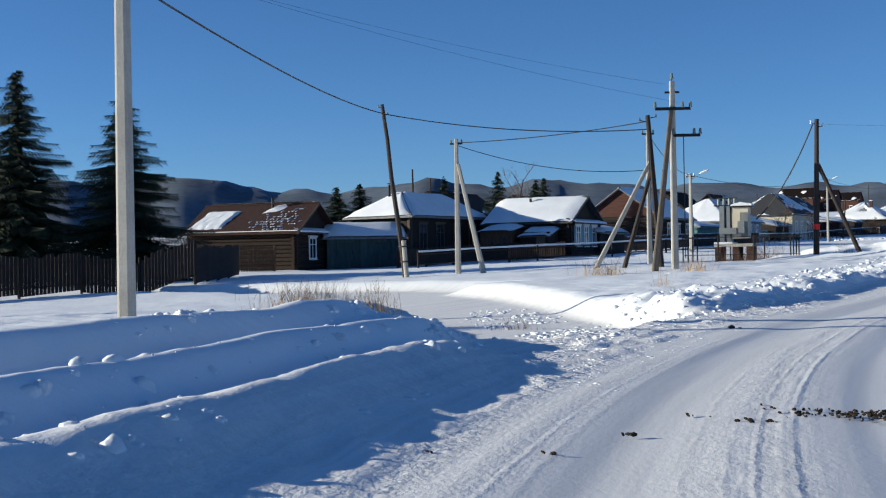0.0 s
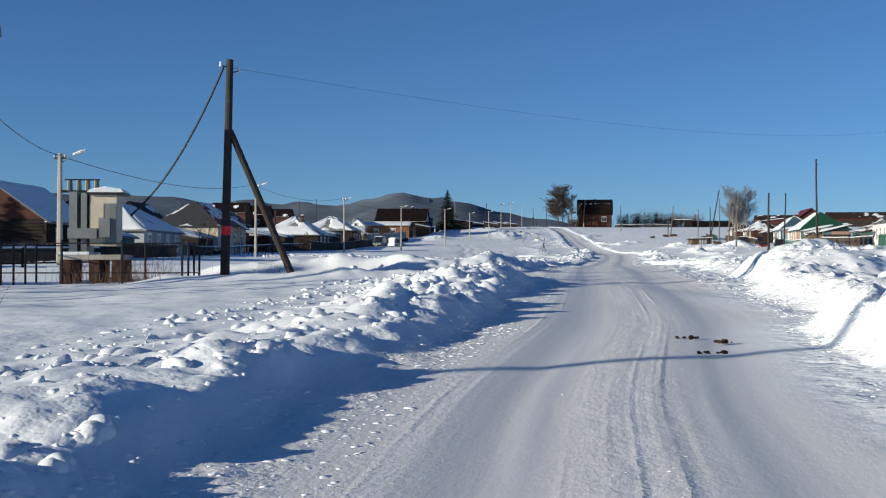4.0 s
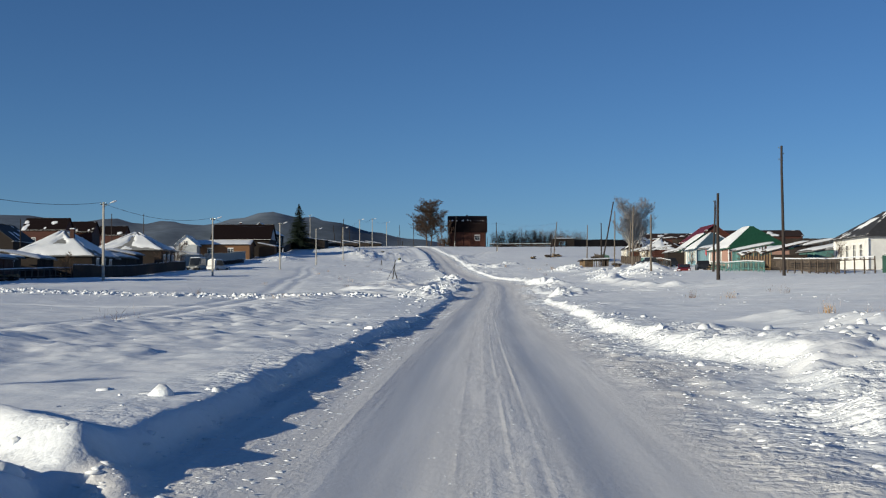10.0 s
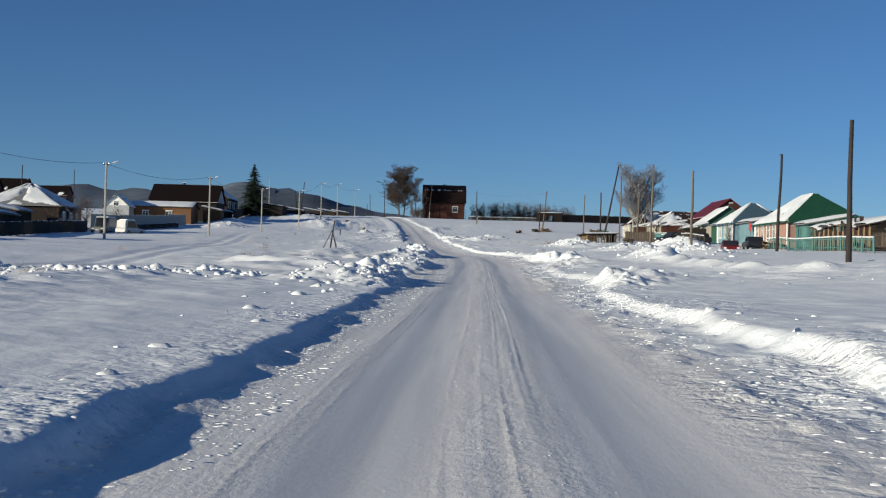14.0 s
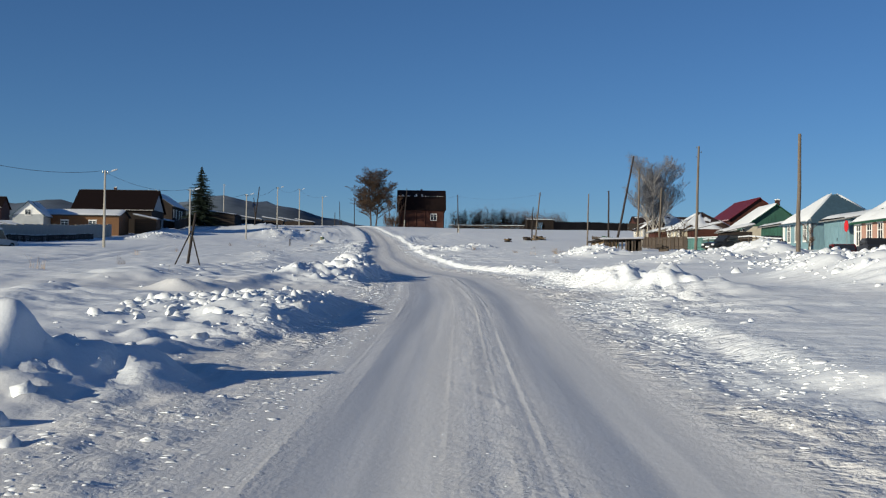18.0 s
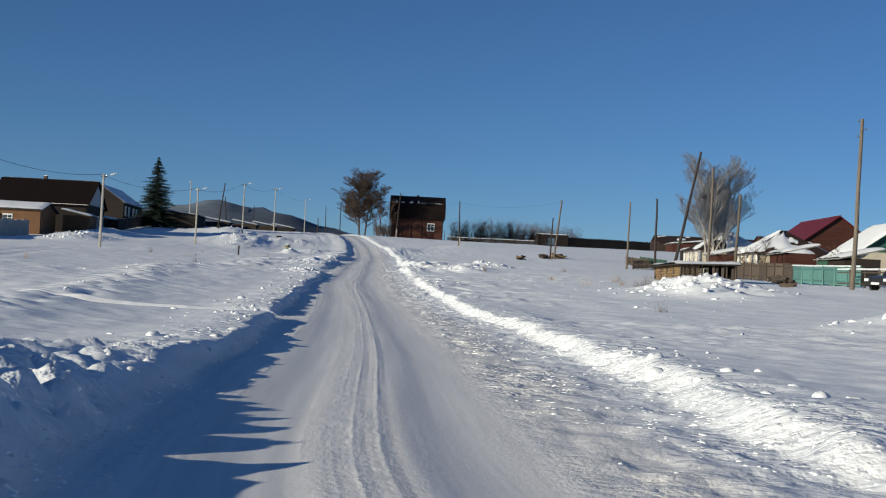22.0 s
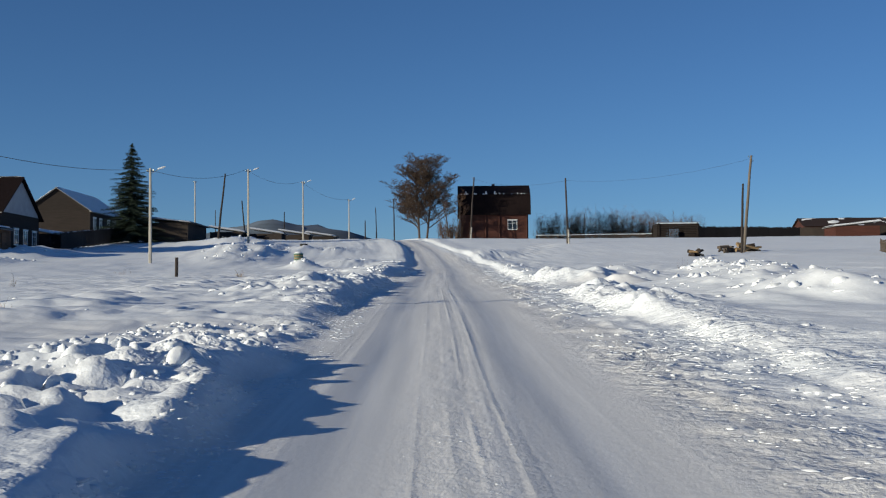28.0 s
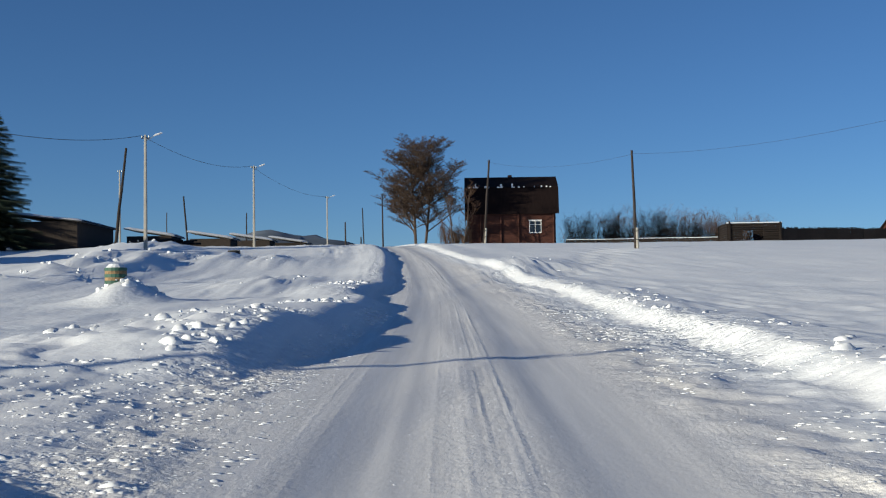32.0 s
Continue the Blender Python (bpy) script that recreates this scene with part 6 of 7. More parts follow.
def spruce(u, w, tall, wide, seed, label="dark green spruce standing in snow", whorls=34):
    rnd = random.Random(seed)
    ob = thing("spruce_tree", spot(u, w), label, "tree", "spruces")
    part("trunk", bar((0, 0, -0.5), (0, 0, tall * 0.97), 0.02 * tall, 0.015, 8), BARK, ob)
    s = Strands()
    for k in range(whorls):
        t = (k + 0.5) / whorls
        z = tall * (0.07 + 0.92 * t)
        reach = wide * (1 - t) ** 0.85 * rnd.uniform(0.6, 1.15) + 0.15
        n = 9 if t < 0.6 else 6
        spin = rnd.uniform(0, 6.28)
        for i in range(n):
            a = spin + 6.283 * i / n + rnd.uniform(-0.25, 0.25)
            r = reach * rnd.uniform(0.6, 1.12)
            out = Vector((math.cos(a), math.sin(a), 0))
            base = Vector((0, 0, z + rnd.uniform(-0.25, 0.25)))
            steps = max(4, int(r / 0.16))
            droop = 0.28 * r * (1 - t * 0.7) * rnd.uniform(0.4, 1.6)
            for j in range(steps):
                f0, f1 = j / steps, (j + 1) / steps
                p = base + out * r * f0 + Vector((0, 0, -droop * f0 + 0.22 * droop * f0 ** 3))
                q = base + out * r * f1 + Vector((0, 0, -droop * f1 + 0.22 * droop * f1 ** 3))
                spread = 0.30 * r * (1 - f0) * (0.35 + f0) + 0.10
                for side in (-1, 1):
                    across = out.cross(Vector((0, 0, 1))) * side
                    tip = q + across * spread * rnd.uniform(0.6, 1.2) + out * 0.10 + Vector((0, 0, -spread * rnd.uniform(0.15, 0.5)))
                    s.blade(p, tip, 0.09, Vector((0, 0, 1)))
                    s.blade(p, p.lerp(tip, 0.8) + Vector((0, 0, -0.12 - 0.1 * rnd.random())), 0.08, out)
                s.blade(p, q + Vector((0, 0, 0.05)), 0.09, across)
    tagged(raw("crown", s.v, s.f, NEEDLES, ob, "dense dark needles"), kind="stuff")
    return ob


def bare_tree(name, u, w, tall, seed, bark, twig, label, trunks=1, spread=0.55, start=0.25, levels=4, fine=0.010, kids=(7, 6, 6), up=0.25, lean=0.15):
    """A leafless tree: trunks, limbs and twigs that thin out."""
    rnd = random.Random(seed)
    ob = thing(name, spot(u, w), label, "tree", "bare trees")
    twigs = Strands()
    wood = bmesh.new()

    def grow(a, way, length, r, depth):
        b = a + way * length
        mid = a.lerp(b, 0.5) + Vector((rnd.uniform(-1, 1), rnd.uniform(-1, 1), rnd.uniform(-.5, .5))) * length * 0.05
        if depth <= 1:
            tube(wood, a, mid, r, r * 0.8, 6, False)
            tube(wood, mid, b, r * 0.8, r * 0.45, 6, False)
        else:
            twigs.limb(a, mid, r, r * 0.75)
            twigs.limb(mid, b, r * 0.75, r * 0.4)
        if depth >= levels:
            return
        n = kids[min(depth - 0, len(kids) - 1)] if depth < len(kids) else kids[-1]
        for k in range(n):
            t = (start if depth == 0 else 0.2) + (1 - (start if depth == 0 else 0.2)) * (k + rnd.random()) / n
            p = a.lerp(mid, t * 2) if t < 0.5 else mid.lerp(b, t * 2 - 1)
            turn = rnd.uniform(0, 6.283)
            side = Vector((math.cos(turn), math.sin(turn), 0))
            child = (way * (1 - spread) + side * spread + Vector((0, 0, up))).normalized()
            grow(p, child, length * rnd.uniform(0.34, 0.56) * (1.15 - 0.45 * t), max(fine, r * (0.5 - 0.2 * t)), depth + 1)

    for k in range(trunks):
        turn = 6.283 * k / trunks + rnd.random()
        foot = Vector((math.cos(turn), math.sin(turn), 0)) * (0.35 * trunks if trunks > 1 else 0)
        way = Vector((math.cos(turn) * lean, math.sin(turn) * lean, 1)).normalized()
        grow(foot + Vector((0, 0, -0.3)), way, tall * rnd.uniform(0.82, 0.95), tall * 0.014, 0)
    part("trunk", wood, bark, ob)
    tagged(raw("crown", twigs.v, twigs.f, twig, ob, "fine bare twigs"), kind="stuff")
    return ob


spruce(42.4, -51.3, 11.0, 5.0, 1, "tall dark spruce behind a fence", 54)
spruce(46.4, -47.9, 9.9, 4.9, 2, "dark spruce with drooping branches behind a fence", 52)
spruce(442.4, -47.9, 13.4, 5.4, 3, "tall dark spruce beside a wooden house", 56)
for k, (u, w, tall, wide) in enumerate(((110, -60.7, 8.1, 3.4), (125, -64.1, 7.8, 3.6), (128, -64.6, 8.2, 3.2), (118, -71.9, 8.4, 3.4), (95, -69.8, 6.6, 4.2), (96.5, -68.2, 6.9, 4.4))):
    spruce(u, w, tall, wide, 20 + k, "spruce behind village roofs", 34)
bare_tree("larch_tree", 508, -10.9, 15.2, 5, BARK, LARCH, "old brown larch with a broad bare crown", trunks=2, spread=0.62, start=0.16, levels=4, fine=0.016, kids=(26, 11, 9), up=0.12, lean=0.06)
bare_tree("birch_tree", 350, 36.5, 11.4, 6, BIRCH, FROST, "white-barked birch with frosted twigs", trunks=3, spread=0.48, start=0.22, levels=4, fine=0.008, kids=(18, 11, 9), up=0.2, lean=0.07)
bare_tree("bare_tree", 168, -49, 6.0, 7, BARK, TWIG, "small bare garden tree", spread=0.5, levels=3, kids=(7, 6, 5))
bare_tree("bare_tree", 108, -58, 8.0, 8, BARK, TWIG, "bare tree behind a house", spread=0.5, levels=3, kids=(8, 6, 5))
bare_tree("bare_tree", 284, -49.5, 5.0, 9, BARK, FROST, "bare frosted garden tree", spread=0.6, levels=3, kids=(8, 6, 5))
bare_tree("bare_tree", 190, 60, 8.5, 10, BARK, TWIG, "bare tree behind a white house", spread=0.5, levels=3, kids=(8, 6, 5))
bare_tree("bare_tree", 505, -5.6, 8.5, 11, BARK, TWIG, "bare bushy tree beside the brown house", spread=0.55, levels=4, kids=(7, 6, 5), trunks=2)


def thicket(points, tall, seed, mat, label, count=60):
    """Leafless scrub: many thin stems that branch."""
    rnd = random.Random(seed)
    u0, w0 = points[0]
    origin = spot(u0, w0)
    back = origin.inverted()
    s = Strands()
    for (ua, wa), (ub, wb) in zip(points, points[1:]):
        for k in range(count):
            t = rnd.random()
            foot = back @ spot(ua + (ub - ua) * t + rnd.uniform(-4, 4), wa + (wb - wa) * t + rnd.uniform(-1, 1)).translation
            h = tall * rnd.uniform(0.5, 1.15)
            for j in range(3):
                top = foot + Vector((rnd.uniform(-1, 1) * h * 0.25, rnd.uniform(-1, 1) * h * 0.25, h * rnd.uniform(0.7, 1)))
                s.limb(foot, top, 0.035, 0.012)
                for i in range(16):
                    p = foot.lerp(top, rnd.uniform(0.25, 1))
                    e = p + Vector((rnd.uniform(-1, 1), rnd.uniform(-1, 1), rnd.uniform(0.1, 1.2))) * h * 0.16
                    s.limb(p, e, 0.014, 0.008)
                    g = p.lerp(e, 0.6)
                    s.limb(g, g + Vector((rnd.uniform(-1, 1), rnd.uniform(-1, 1), rnd.uniform(0, 1))) * h * 0.08, 0.010, 0.007)
    ob = raw("thicket", s.v, s.f, mat)
    ob.matrix_basis = origin
    return tagged(ob, label, "bushes", kind="stuff")


thicket([(528, 12), (530, 28), (533, 45)], 6.2, 31, TWIG, "brown leafless scrub along the rise", 110)
thicket([(508, -7.5), (510, -4)], 3.8, 32, TWIG, "brown leafless bushes beside the brown house", 40)
thicket([(560, 46), (566, 64), (560, 90)], 4.0, 33, FROST, "grey leafless scrub on the rise", 60)
thicket([(540, 20), (542, 40)], 7.5, 34, FROST, "pale leafless saplings on the rise", 22)


# ---- open woodshed on the right ----
def woodshed():
    ob = thing("woodshed", spot(294.6, 20.95, -0.6), "low woodshed stacked with split logs under a snowy roof", "shed")
    X, Y, T = 1.95, 4.4, 1.75
    for y in np.linspace(-Y, Y, 5):
        for x in (-X, X):
            part("post", bar((x, y, -0.4), (x + 0.03, y, T), 0.08, 0.07, 6), GREY_WOOD, ob)
    part("back_wall", boxes((X - 0.1, X - 0.02, -Y, Y, -0.3, T)), DARK_WOOD, ob)
    rnd = random.Random(3)
    z = 0.0
    while z < T - 0.15:
        y, row = -Y + 0.1, bmesh.new()
        while y < Y - 0.15:
            r = rnd.uniform(0.06, 0.12)
            tube(row, (-X + 0.05 + rnd.uniform(-.05, .05), y + r, z + 0.1), (-X + 1.4, y + r, z + 0.1), r, r * 0.95, 7)
            y += 2 * r + 0.005
        tagged(part("firewood", row, STRAW, ob, "pale sawn ends of stacked firewood"), kind="stuff")
        z += 0.185
    for k in range(11):
        x = -X + 0.1 + k * 0.35 + rnd.uniform(-.06, .06)
        part("slat", boxes((x, x + rnd.uniform(0.08, 0.2), -Y - 0.07, -Y - 0.02, -0.2, T - rnd.uniform(0.0, 0.2))), GREY_WOOD, ob)
    corners = [(-X - 0.4, -Y - 0.4, T), (-X - 0.4, Y + 0.4, T), (X + 0.3, Y + 0.4, T + 0.15), (X + 0.3, -Y - 0.4, T + 0.15)]
    roof = part("roof_plane", slab(corners, 0.1), DARK_WOOD, ob)
    snow_on(corners, 1, 77, roof, 0.22)
    return ob


woodshed()


def log_ruin():
    ob = thing("log_hut", spot(500, 34.4), "unfinished dark log frame with a wide opening", "hut")
    X, Y = 3.4, 3.0
    for k in range(9):
        z = 0.15 + 0.3 * k
        solid = k < 1 or k > 6
        for y in (-Y, Y):
            spans = [(-X - 0.3, X + 0.3)] if solid else [(-X - 0.3, -1.6), (1.2, X + 0.3)]
            for a, b in spans:
                part("log", bar((a, y, z), (b, y, z), 0.15, 0.14, 8), LOGS, ob)
        for x in (-X, X):
            part("log", bar((x, -Y - 0.3, z + 0.15), (x, Y + 0.3, z + 0.15), 0.15, 0.14, 8), LOGS, ob)
    part("top_snow", boxes((-X - 0.3, X + 0.3, -Y - 0.2, -Y + 0.2, 2.72, 2.84)), HEAP, ob)
    return ob


log_ruin()


def ruined_shed():
    ob = thing("shed", spot(221, 33, 0, 180), "half-collapsed brown plank shed under snow", "shed", "sheds")
    rnd = random.Random(12)
    for k in range(34):
        y = -7 + 14 * k / 34
        top = rnd.uniform(1.5, 2.7)
        part("plank", boxes((2.0, 2.05, y, y + 0.38, -0.3, top)), ROOF_RUST if k % 3 else STRAW, ob)
    part("wall", boxes((-2, 1.95, -7, 7, -0.3, 1.6)), DARK_WOOD, ob)
    for k in range(5):
        y = -6 + 3 * k
        c = [(2.5, y - 1.6, 2.1 + rnd.uniform(-.4, .4)), (2.5, y + 1.5, 2.1 + rnd.uniform(-.4, .3)), (-2.2, y + 1.5, 2.9 + rnd.uniform(-.3, .4)), (-2.2, y - 1.6, 2.9)]
        roof = part("roof_plane", slab(c, 0.08), GREY_WOOD, ob)
        snow_on(c, rnd.choice((0.6, 0.85)), 90 + k, roof, 0.25)
    return ob


ruined_shed()


def gate_block(u, w, front, tall, mat, label, doors=1, snow=1, turn=180, deep=4):
    """A village gateway or small outbuilding with board doors and a snowy lean-to roof."""
    ob = thing("outbuilding", spot(u, w, 0, turn), label, "shed", "sheds")
    X, Y = deep / 2, front / 2
    part("wall", boxes((-X, X, -Y, Y, -0.4, tall)), mat, ob)
    for k in range(int(front / 0.22)):
        y = -Y + k * 0.22
        part("board", boxes((X, X + 0.03, y + 0.01, y + 0.2, -0.2, tall - 0.1)), mat, ob)
    for k in range(doors):
        y = -Y + front * (k + 0.5) / doors
        d = part("door", boxes((X + 0.03, X + 0.08, y - 0.6, y + 0.6, -0.1, min(2.0, tall - 0.3))), mat, ob)
        part("door_handle", boxes((X + 0.08, X + 0.12, y + 0.4, y + 0.45, 0.9, 1.1)), BLACK, d)
    c = [(X + 0.4, -Y - 0.3, tall), (X + 0.4, Y + 0.3, tall), (-X - 0.3, Y + 0.3, tall + 0.9), (-X - 0.3, -Y - 0.3, tall + 0.9)]
    roof = part("roof_plane", slab(c, 0.1), ROOF_GREY, ob)
    if snow:
        snow_on(c, snow, int(u * 5), roof, 0.25)
    return ob


gate_block(259.5, 35, 6, 2.6, SKY_BLUE, "pale blue outbuilding with a snowy roof", 1)
gate_block(235, 34, 4, 2.4, TURQUOISE, "turquoise gateway with two doors", 2)
gate_block(294, 40, 9, 2.8, GREEN, "green outbuilding with a snow-covered roof", 1)
gate_block(228, 41, 7, 2.2, TURQUOISE, "weathered turquoise shed with snowy roof", 2)
gate_block(318, 41, 6, 2.3, GREEN, "small green gateway beside a white house", 1, 0.7)
gate_block(339, 40, 7, 2.4, DARK_WOOD, "dark plank outbuilding with snow", 1)
gate_block(178, 40, 5, 2.4, GREEN, "green shed beside a beige house", 1)
gate_block(66.5, -46.9, 4.9, 1.95, TEAL_WOOD, "weathered teal gateway between two houses", 2, 1, -47, 1.0)
gate_block(84, -39, 4.5, 1.6, DARK_WOOD, "low dark outbuilding with snow", 0, 1, 0)
gate_block(126, -50, 8, 2.2, DARK_WOOD, "dark outbuilding with snow on its roof", 1, 1, 0)
gate_block(137, -50, 9, 2.0, TURQUOISE, "turquoise outbuilding with a snow-covered roof", 1, 1, 0)
gate_block(223, -53.5, 6, 2.3, DARK_WOOD, "dark plank outbuilding with snow", 1, 1, 0)
gate_block(262, -54, 12, 2.3, DARK_WOOD, "dark plank outbuilding beside a log house", 1, 1, 0)
gate_block(397, -50.5, 4, 2.4, LOGS_WARM, "honey-coloured log outbuilding with a snowy roof", 1, 1, 0)
gate_block(421, -52.5, 8, 1.6, DARK_WOOD, "low dark plank shed with snow", 1, 1, 0)

gate_block(324, 37.5, 5, 2.6, LOGS_RED, "brown plank lean-to with a snowy roof", 1, 0.6, 180, 3)
gate_block(306, 37, 4, 2.2, DARK_WOOD, "small dark plank shed before a cream house", 1, 0.8, 180, 3)
gate_block(346, 36.5, 5, 2.2, LOGS_RED, "low brown shed between two houses", 1, 1, 180, 3)
gate_block(370, 40, 8, 2.6, DARK_WOOD, "dark barn-like shed beside a birch", 1, 0.6, 180, 5)
gate_block(507, 68, 7, 2.2, LOGS_RED, "low brown shed under a thick white drift", 0, 1, 180, 8)
gate_block(275, -55.5, 6, 2.6, LOGS, "dark log shed under a snowy roof", 1, 1, 0)
gate_block(249, -52.5, 5, 2.4, DARK_WOOD, "dark plank shed beside a log house", 1, 0.8, 0)
gate_block(204, -51.5, 5, 2.2, LOGS_RED, "brown plank shed with a snowy roof", 1, 1, 0)
gate_block(172, -52, 6, 2.2, DARK_WOOD, "dark plank shed beside a pale house", 1, 1, 0)
for u, w in ((470, -40), (484, -36), (496, -33), (510, -30)):
    gate_block(u, w, 5, 1.0, DARK_WOOD, "low dark hut half buried in snow on the rise", 0, 0.9, 0, 5)

# old sheds and lean-tos crowded between and behind the houses
yards = random.Random(21)
for k in range(17):
    u = 92 + 15.5 * k + yards.uniform(-4, 4)
    gate_block(u, yards.uniform(-66, -55), yards.uniform(4, 9), yards.uniform(1.6, 2.8), yards.choice((DARK_WOOD, LOGS, GREY_WOOD, DARK_WOOD)), "old dark plank shed with snow on its roof", yards.choice((0, 1)), yards.choice((0.6, 0.8, 1)), 0, 4)
for k in range(15):
    u = 176 + 14 * k + yards.uniform(-4, 4)
    gate_block(u, yards.uniform(44, 54), yards.uniform(4, 8), yards.uniform(2.0, 3.2), yards.choice((DARK_WOOD, LOGS, GREY_WOOD, LOGS_RED, TURQUOISE)), "old plank shed behind a village house", yards.choice((0, 1)), yards.choice((0.5, 0.7, 0.9)), 180, 4)

sign = thing("round_sign", spot(256, 32.6, 0, 180), "round red sign on a thin post", "sign")
part("post", bar((0, 0, -0.3), (0, 0, 2.4), 0.03, sides=6), STEEL, sign)
part("disc", bar((0.03, 0, 2.1), (0.06, 0, 2.1), 0.45, sides=24), SIGN_RED, sign, "plain red disc")


# ---- parked cars ----
def car(u, w, turn, paint, label, long=4.1, wide=1.65, tall=1.4, box_back=False, sunk=0.0, snow=False):
    ob = thing("car", spot(u, w, -sunk, turn), label, "car", "parked cars")
    L, W = long / 2, wide / 2
    side = [(-L, 0.35), (-L + 0.05, 0.85), (-L + 0.25, 0.95), (L - 1.15, 0.92), (L - 0.1, 0.78), (L, 0.55), (L - 0.02, 0.35)]
    bm = prism(bmesh.new(), side, -W, W)
    bmesh.ops.bevel(bm, geom=bm.edges[:], offset=0.05, segments=2, affect="EDGES")
    body = part("body", bm, paint, ob)
    back = -L + (0.15 if box_back else 0.55)
    cab = [(back, 0.93), (back + (0.08 if box_back else 0.45), tall), (L - 1.95, tall), (L - 1.3, 0.92)]
    bm = prism(bmesh.new(), cab, -W + 0.1, W - 0.1)
    bmesh.ops.bevel(bm, geom=bm.edges[:], offset=0.04, segments=2, affect="EDGES")
    part("cabin", bm, paint, ob)
    for s in (-1, 1):
        y = s * (W - 0.095)
        y0, y1 = sorted((y, y + s * 0.02))
        part("side_window", prism(bmesh.new(), [(back + 0.4, 0.98), (back + 0.55, tall - 0.1), (L - 2.02, tall - 0.1), (L - 1.5, 0.98)], y0, y1), PANE, ob)
        part("headlight", boxes((L - 0.08, L + 0.015, s * 0.62 - 0.14, s * 0.62 + 0.14, 0.56, 0.70)), LAMP_WHITE, body)
        for x in (-L + 0.75, L - 0.8):
            wheel = part("wheel", bar((x, s * (W - 0.16), 0.31), (x, s * (W + 0.01), 0.31), 0.31, sides=20), RUBBER, ob)
            part("rim", bar((x, s * (W - 0.02), 0.31), (x, s * (W + 0.02), 0.31), 0.18, sides=14), STEEL, wheel)
    part("windscreen", slab([(L - 1.33, -W + 0.2, 0.98), (L - 1.33, W - 0.2, 0.98), (L - 1.9, W - 0.22, tall - 0.06), (L - 1.9, -W + 0.22, tall - 0.06)], -0.03), PANE, ob)
    part("bumper", boxes((L - 0.06, L + 0.06, -W + 0.05, W - 0.05, 0.36, 0.50)), BLACK, ob)
    part("number_plate", boxes((L + 0.06, L + 0.07, -0.26, 0.26, 0.38, 0.49)), WHITE_PAINT, ob)
    if snow:
        part("car_snow", boxes((-L + 0.6, L - 1.9, -W + 0.2, W - 0.2, tall - 0.01, tall + 0.14)), HEAP, ob)
    return ob


car(270, 26.6, -150, DARK_PAINT, "dark parked car among snow heaps", tall=1.5, sunk=0.1)
car(263, 28.5, 95, DARK_PAINT, "dark car half hidden by a snow heap", sunk=0.15)
car(238, 26.0, -100, RED_PAINT, "dark red parked car behind a snow heap", sunk=0.45)
car(241, 29.0, 85, DARK_PAINT, "dark car beside a village fence", sunk=0.1)
car(287, -43, 60, WHITE_CAR, "old white off-road car with snow on it", long=4.0, wide=1.8, tall=1.95, box_back=True, sunk=0.25, snow=True)
car(289, -47, -95, STEEL, "grey truck cab in the snow", long=5.5, wide=2.1, tall=2.2, box_back=True, sunk=0.2, snow=True)
car(281, -51, 80, DARK_PAINT, "dark tractor-like vehicle in the snow", long=3.6, wide=1.7, tall=2.1, box_back=True, sunk=0.3)


# ---- shrubs and brushwood in the yards ----
for k, (u, w, tall) in enumerate(((306, 35.5, 3.4), (326, 35, 4.2), (331, 34.5, 3.4), (342, 35.5, 3.0), (262, 31.5, 2.4), (228, 31, 2.6), (199, 33.5, 3.6), (286, -50, 4.6), (291, -50.5, 4.2), (276, -50.5, 3.6), (301, -48.5, 3.6), (160, -47.5, 4.0), (182, -49, 4.2), (222, -49, 3.2))):
    bare_tree("bare_shrub", u, w, tall, 60 + k, BARK, TWIG, "bare brown shrub in a snowy yard", spread=0.62, start=0.05, levels=3, fine=0.008, kids=(14, 7, 6))


# ---- heaps of logs and junk ----
def log_pile(u, w, count, long, label, seed, mat=None, wild=0.5):
    rnd = random.Random(seed)
    ob = thing("log_pile", spot(u, w), label, "logs")
    for k in range(count):
        a = rnd.uniform(-wild, wild) + (0 if k % 3 else 1.2)
        c = Vector((rnd.uniform(-1, 1) * long * 0.4, rnd.uniform(-0.6, 0.6), 0.1 + 0.5 * rnd.random()))
        d = Vector((math.cos(a), math.sin(a), rnd.uniform(-0.25, 0.25))) * long * rnd.uniform(0.3, 0.6)
        part("log", bar(c - d, c + d, rnd.uniform(0.09, 0.17), rnd.uniform(0.07, 0.13), 7), mat or (DARK_WOOD if rnd.random() < 0.6 else STRAW), ob)
    return ob


log_pile(393.5, 22.8, 16, 1.9, "heap of dark logs and boards at a pole's foot", 41)
log_pile(384, 16.6, 9, 1.0, "low heap of split wood in snow", 42)
log_pile(391, 20.5, 8, 1.3, "small heap of grey split logs", 43, GREY_WOOD)
log_pile(277, 22.5, 14, 0.9, "scattered grey boards on the snow", 44, GREY_WOOD)
log_pile(283, 23.5, 12, 0.9, "small heap of boards on snow", 45, GREY_WOOD)
for k, (u, w, count, long) in enumerate(((322, 35.5, 26, 2.2), (329, 36, 24, 1.8), (238, 30, 22, 1.6), (215, 31.5, 22, 1.8), (246, 30.8, 16, 1.4), (300, 34, 18, 1.6), (283, -49, 18, 1.8), (262, -49.5, 18, 1.6), (200, -48, 16, 1.8), (166, -47, 16, 1.8))):
    log_pile(u, w, count, long, "jumble of old boards and poles in a yard", 70 + k, None, 1.4)
log_pile(506, 15, 14, 5.0, "tangle of dark fallen logs by a fence", 46, DARK_WOOD)
log_pile(452, -33, 8, 3.0, "dark boards sticking out of the snow", 47, DARK_WOOD)
tyre = thing("old_tyre", spot(424, -22.5, 0.15), "old black tyre lying on the snow", "tyre")
part("tread", bar((0, 0, -0.1), (0, 0, 0.22), 0.5, 0.48, 18), RUBBER, tyre)


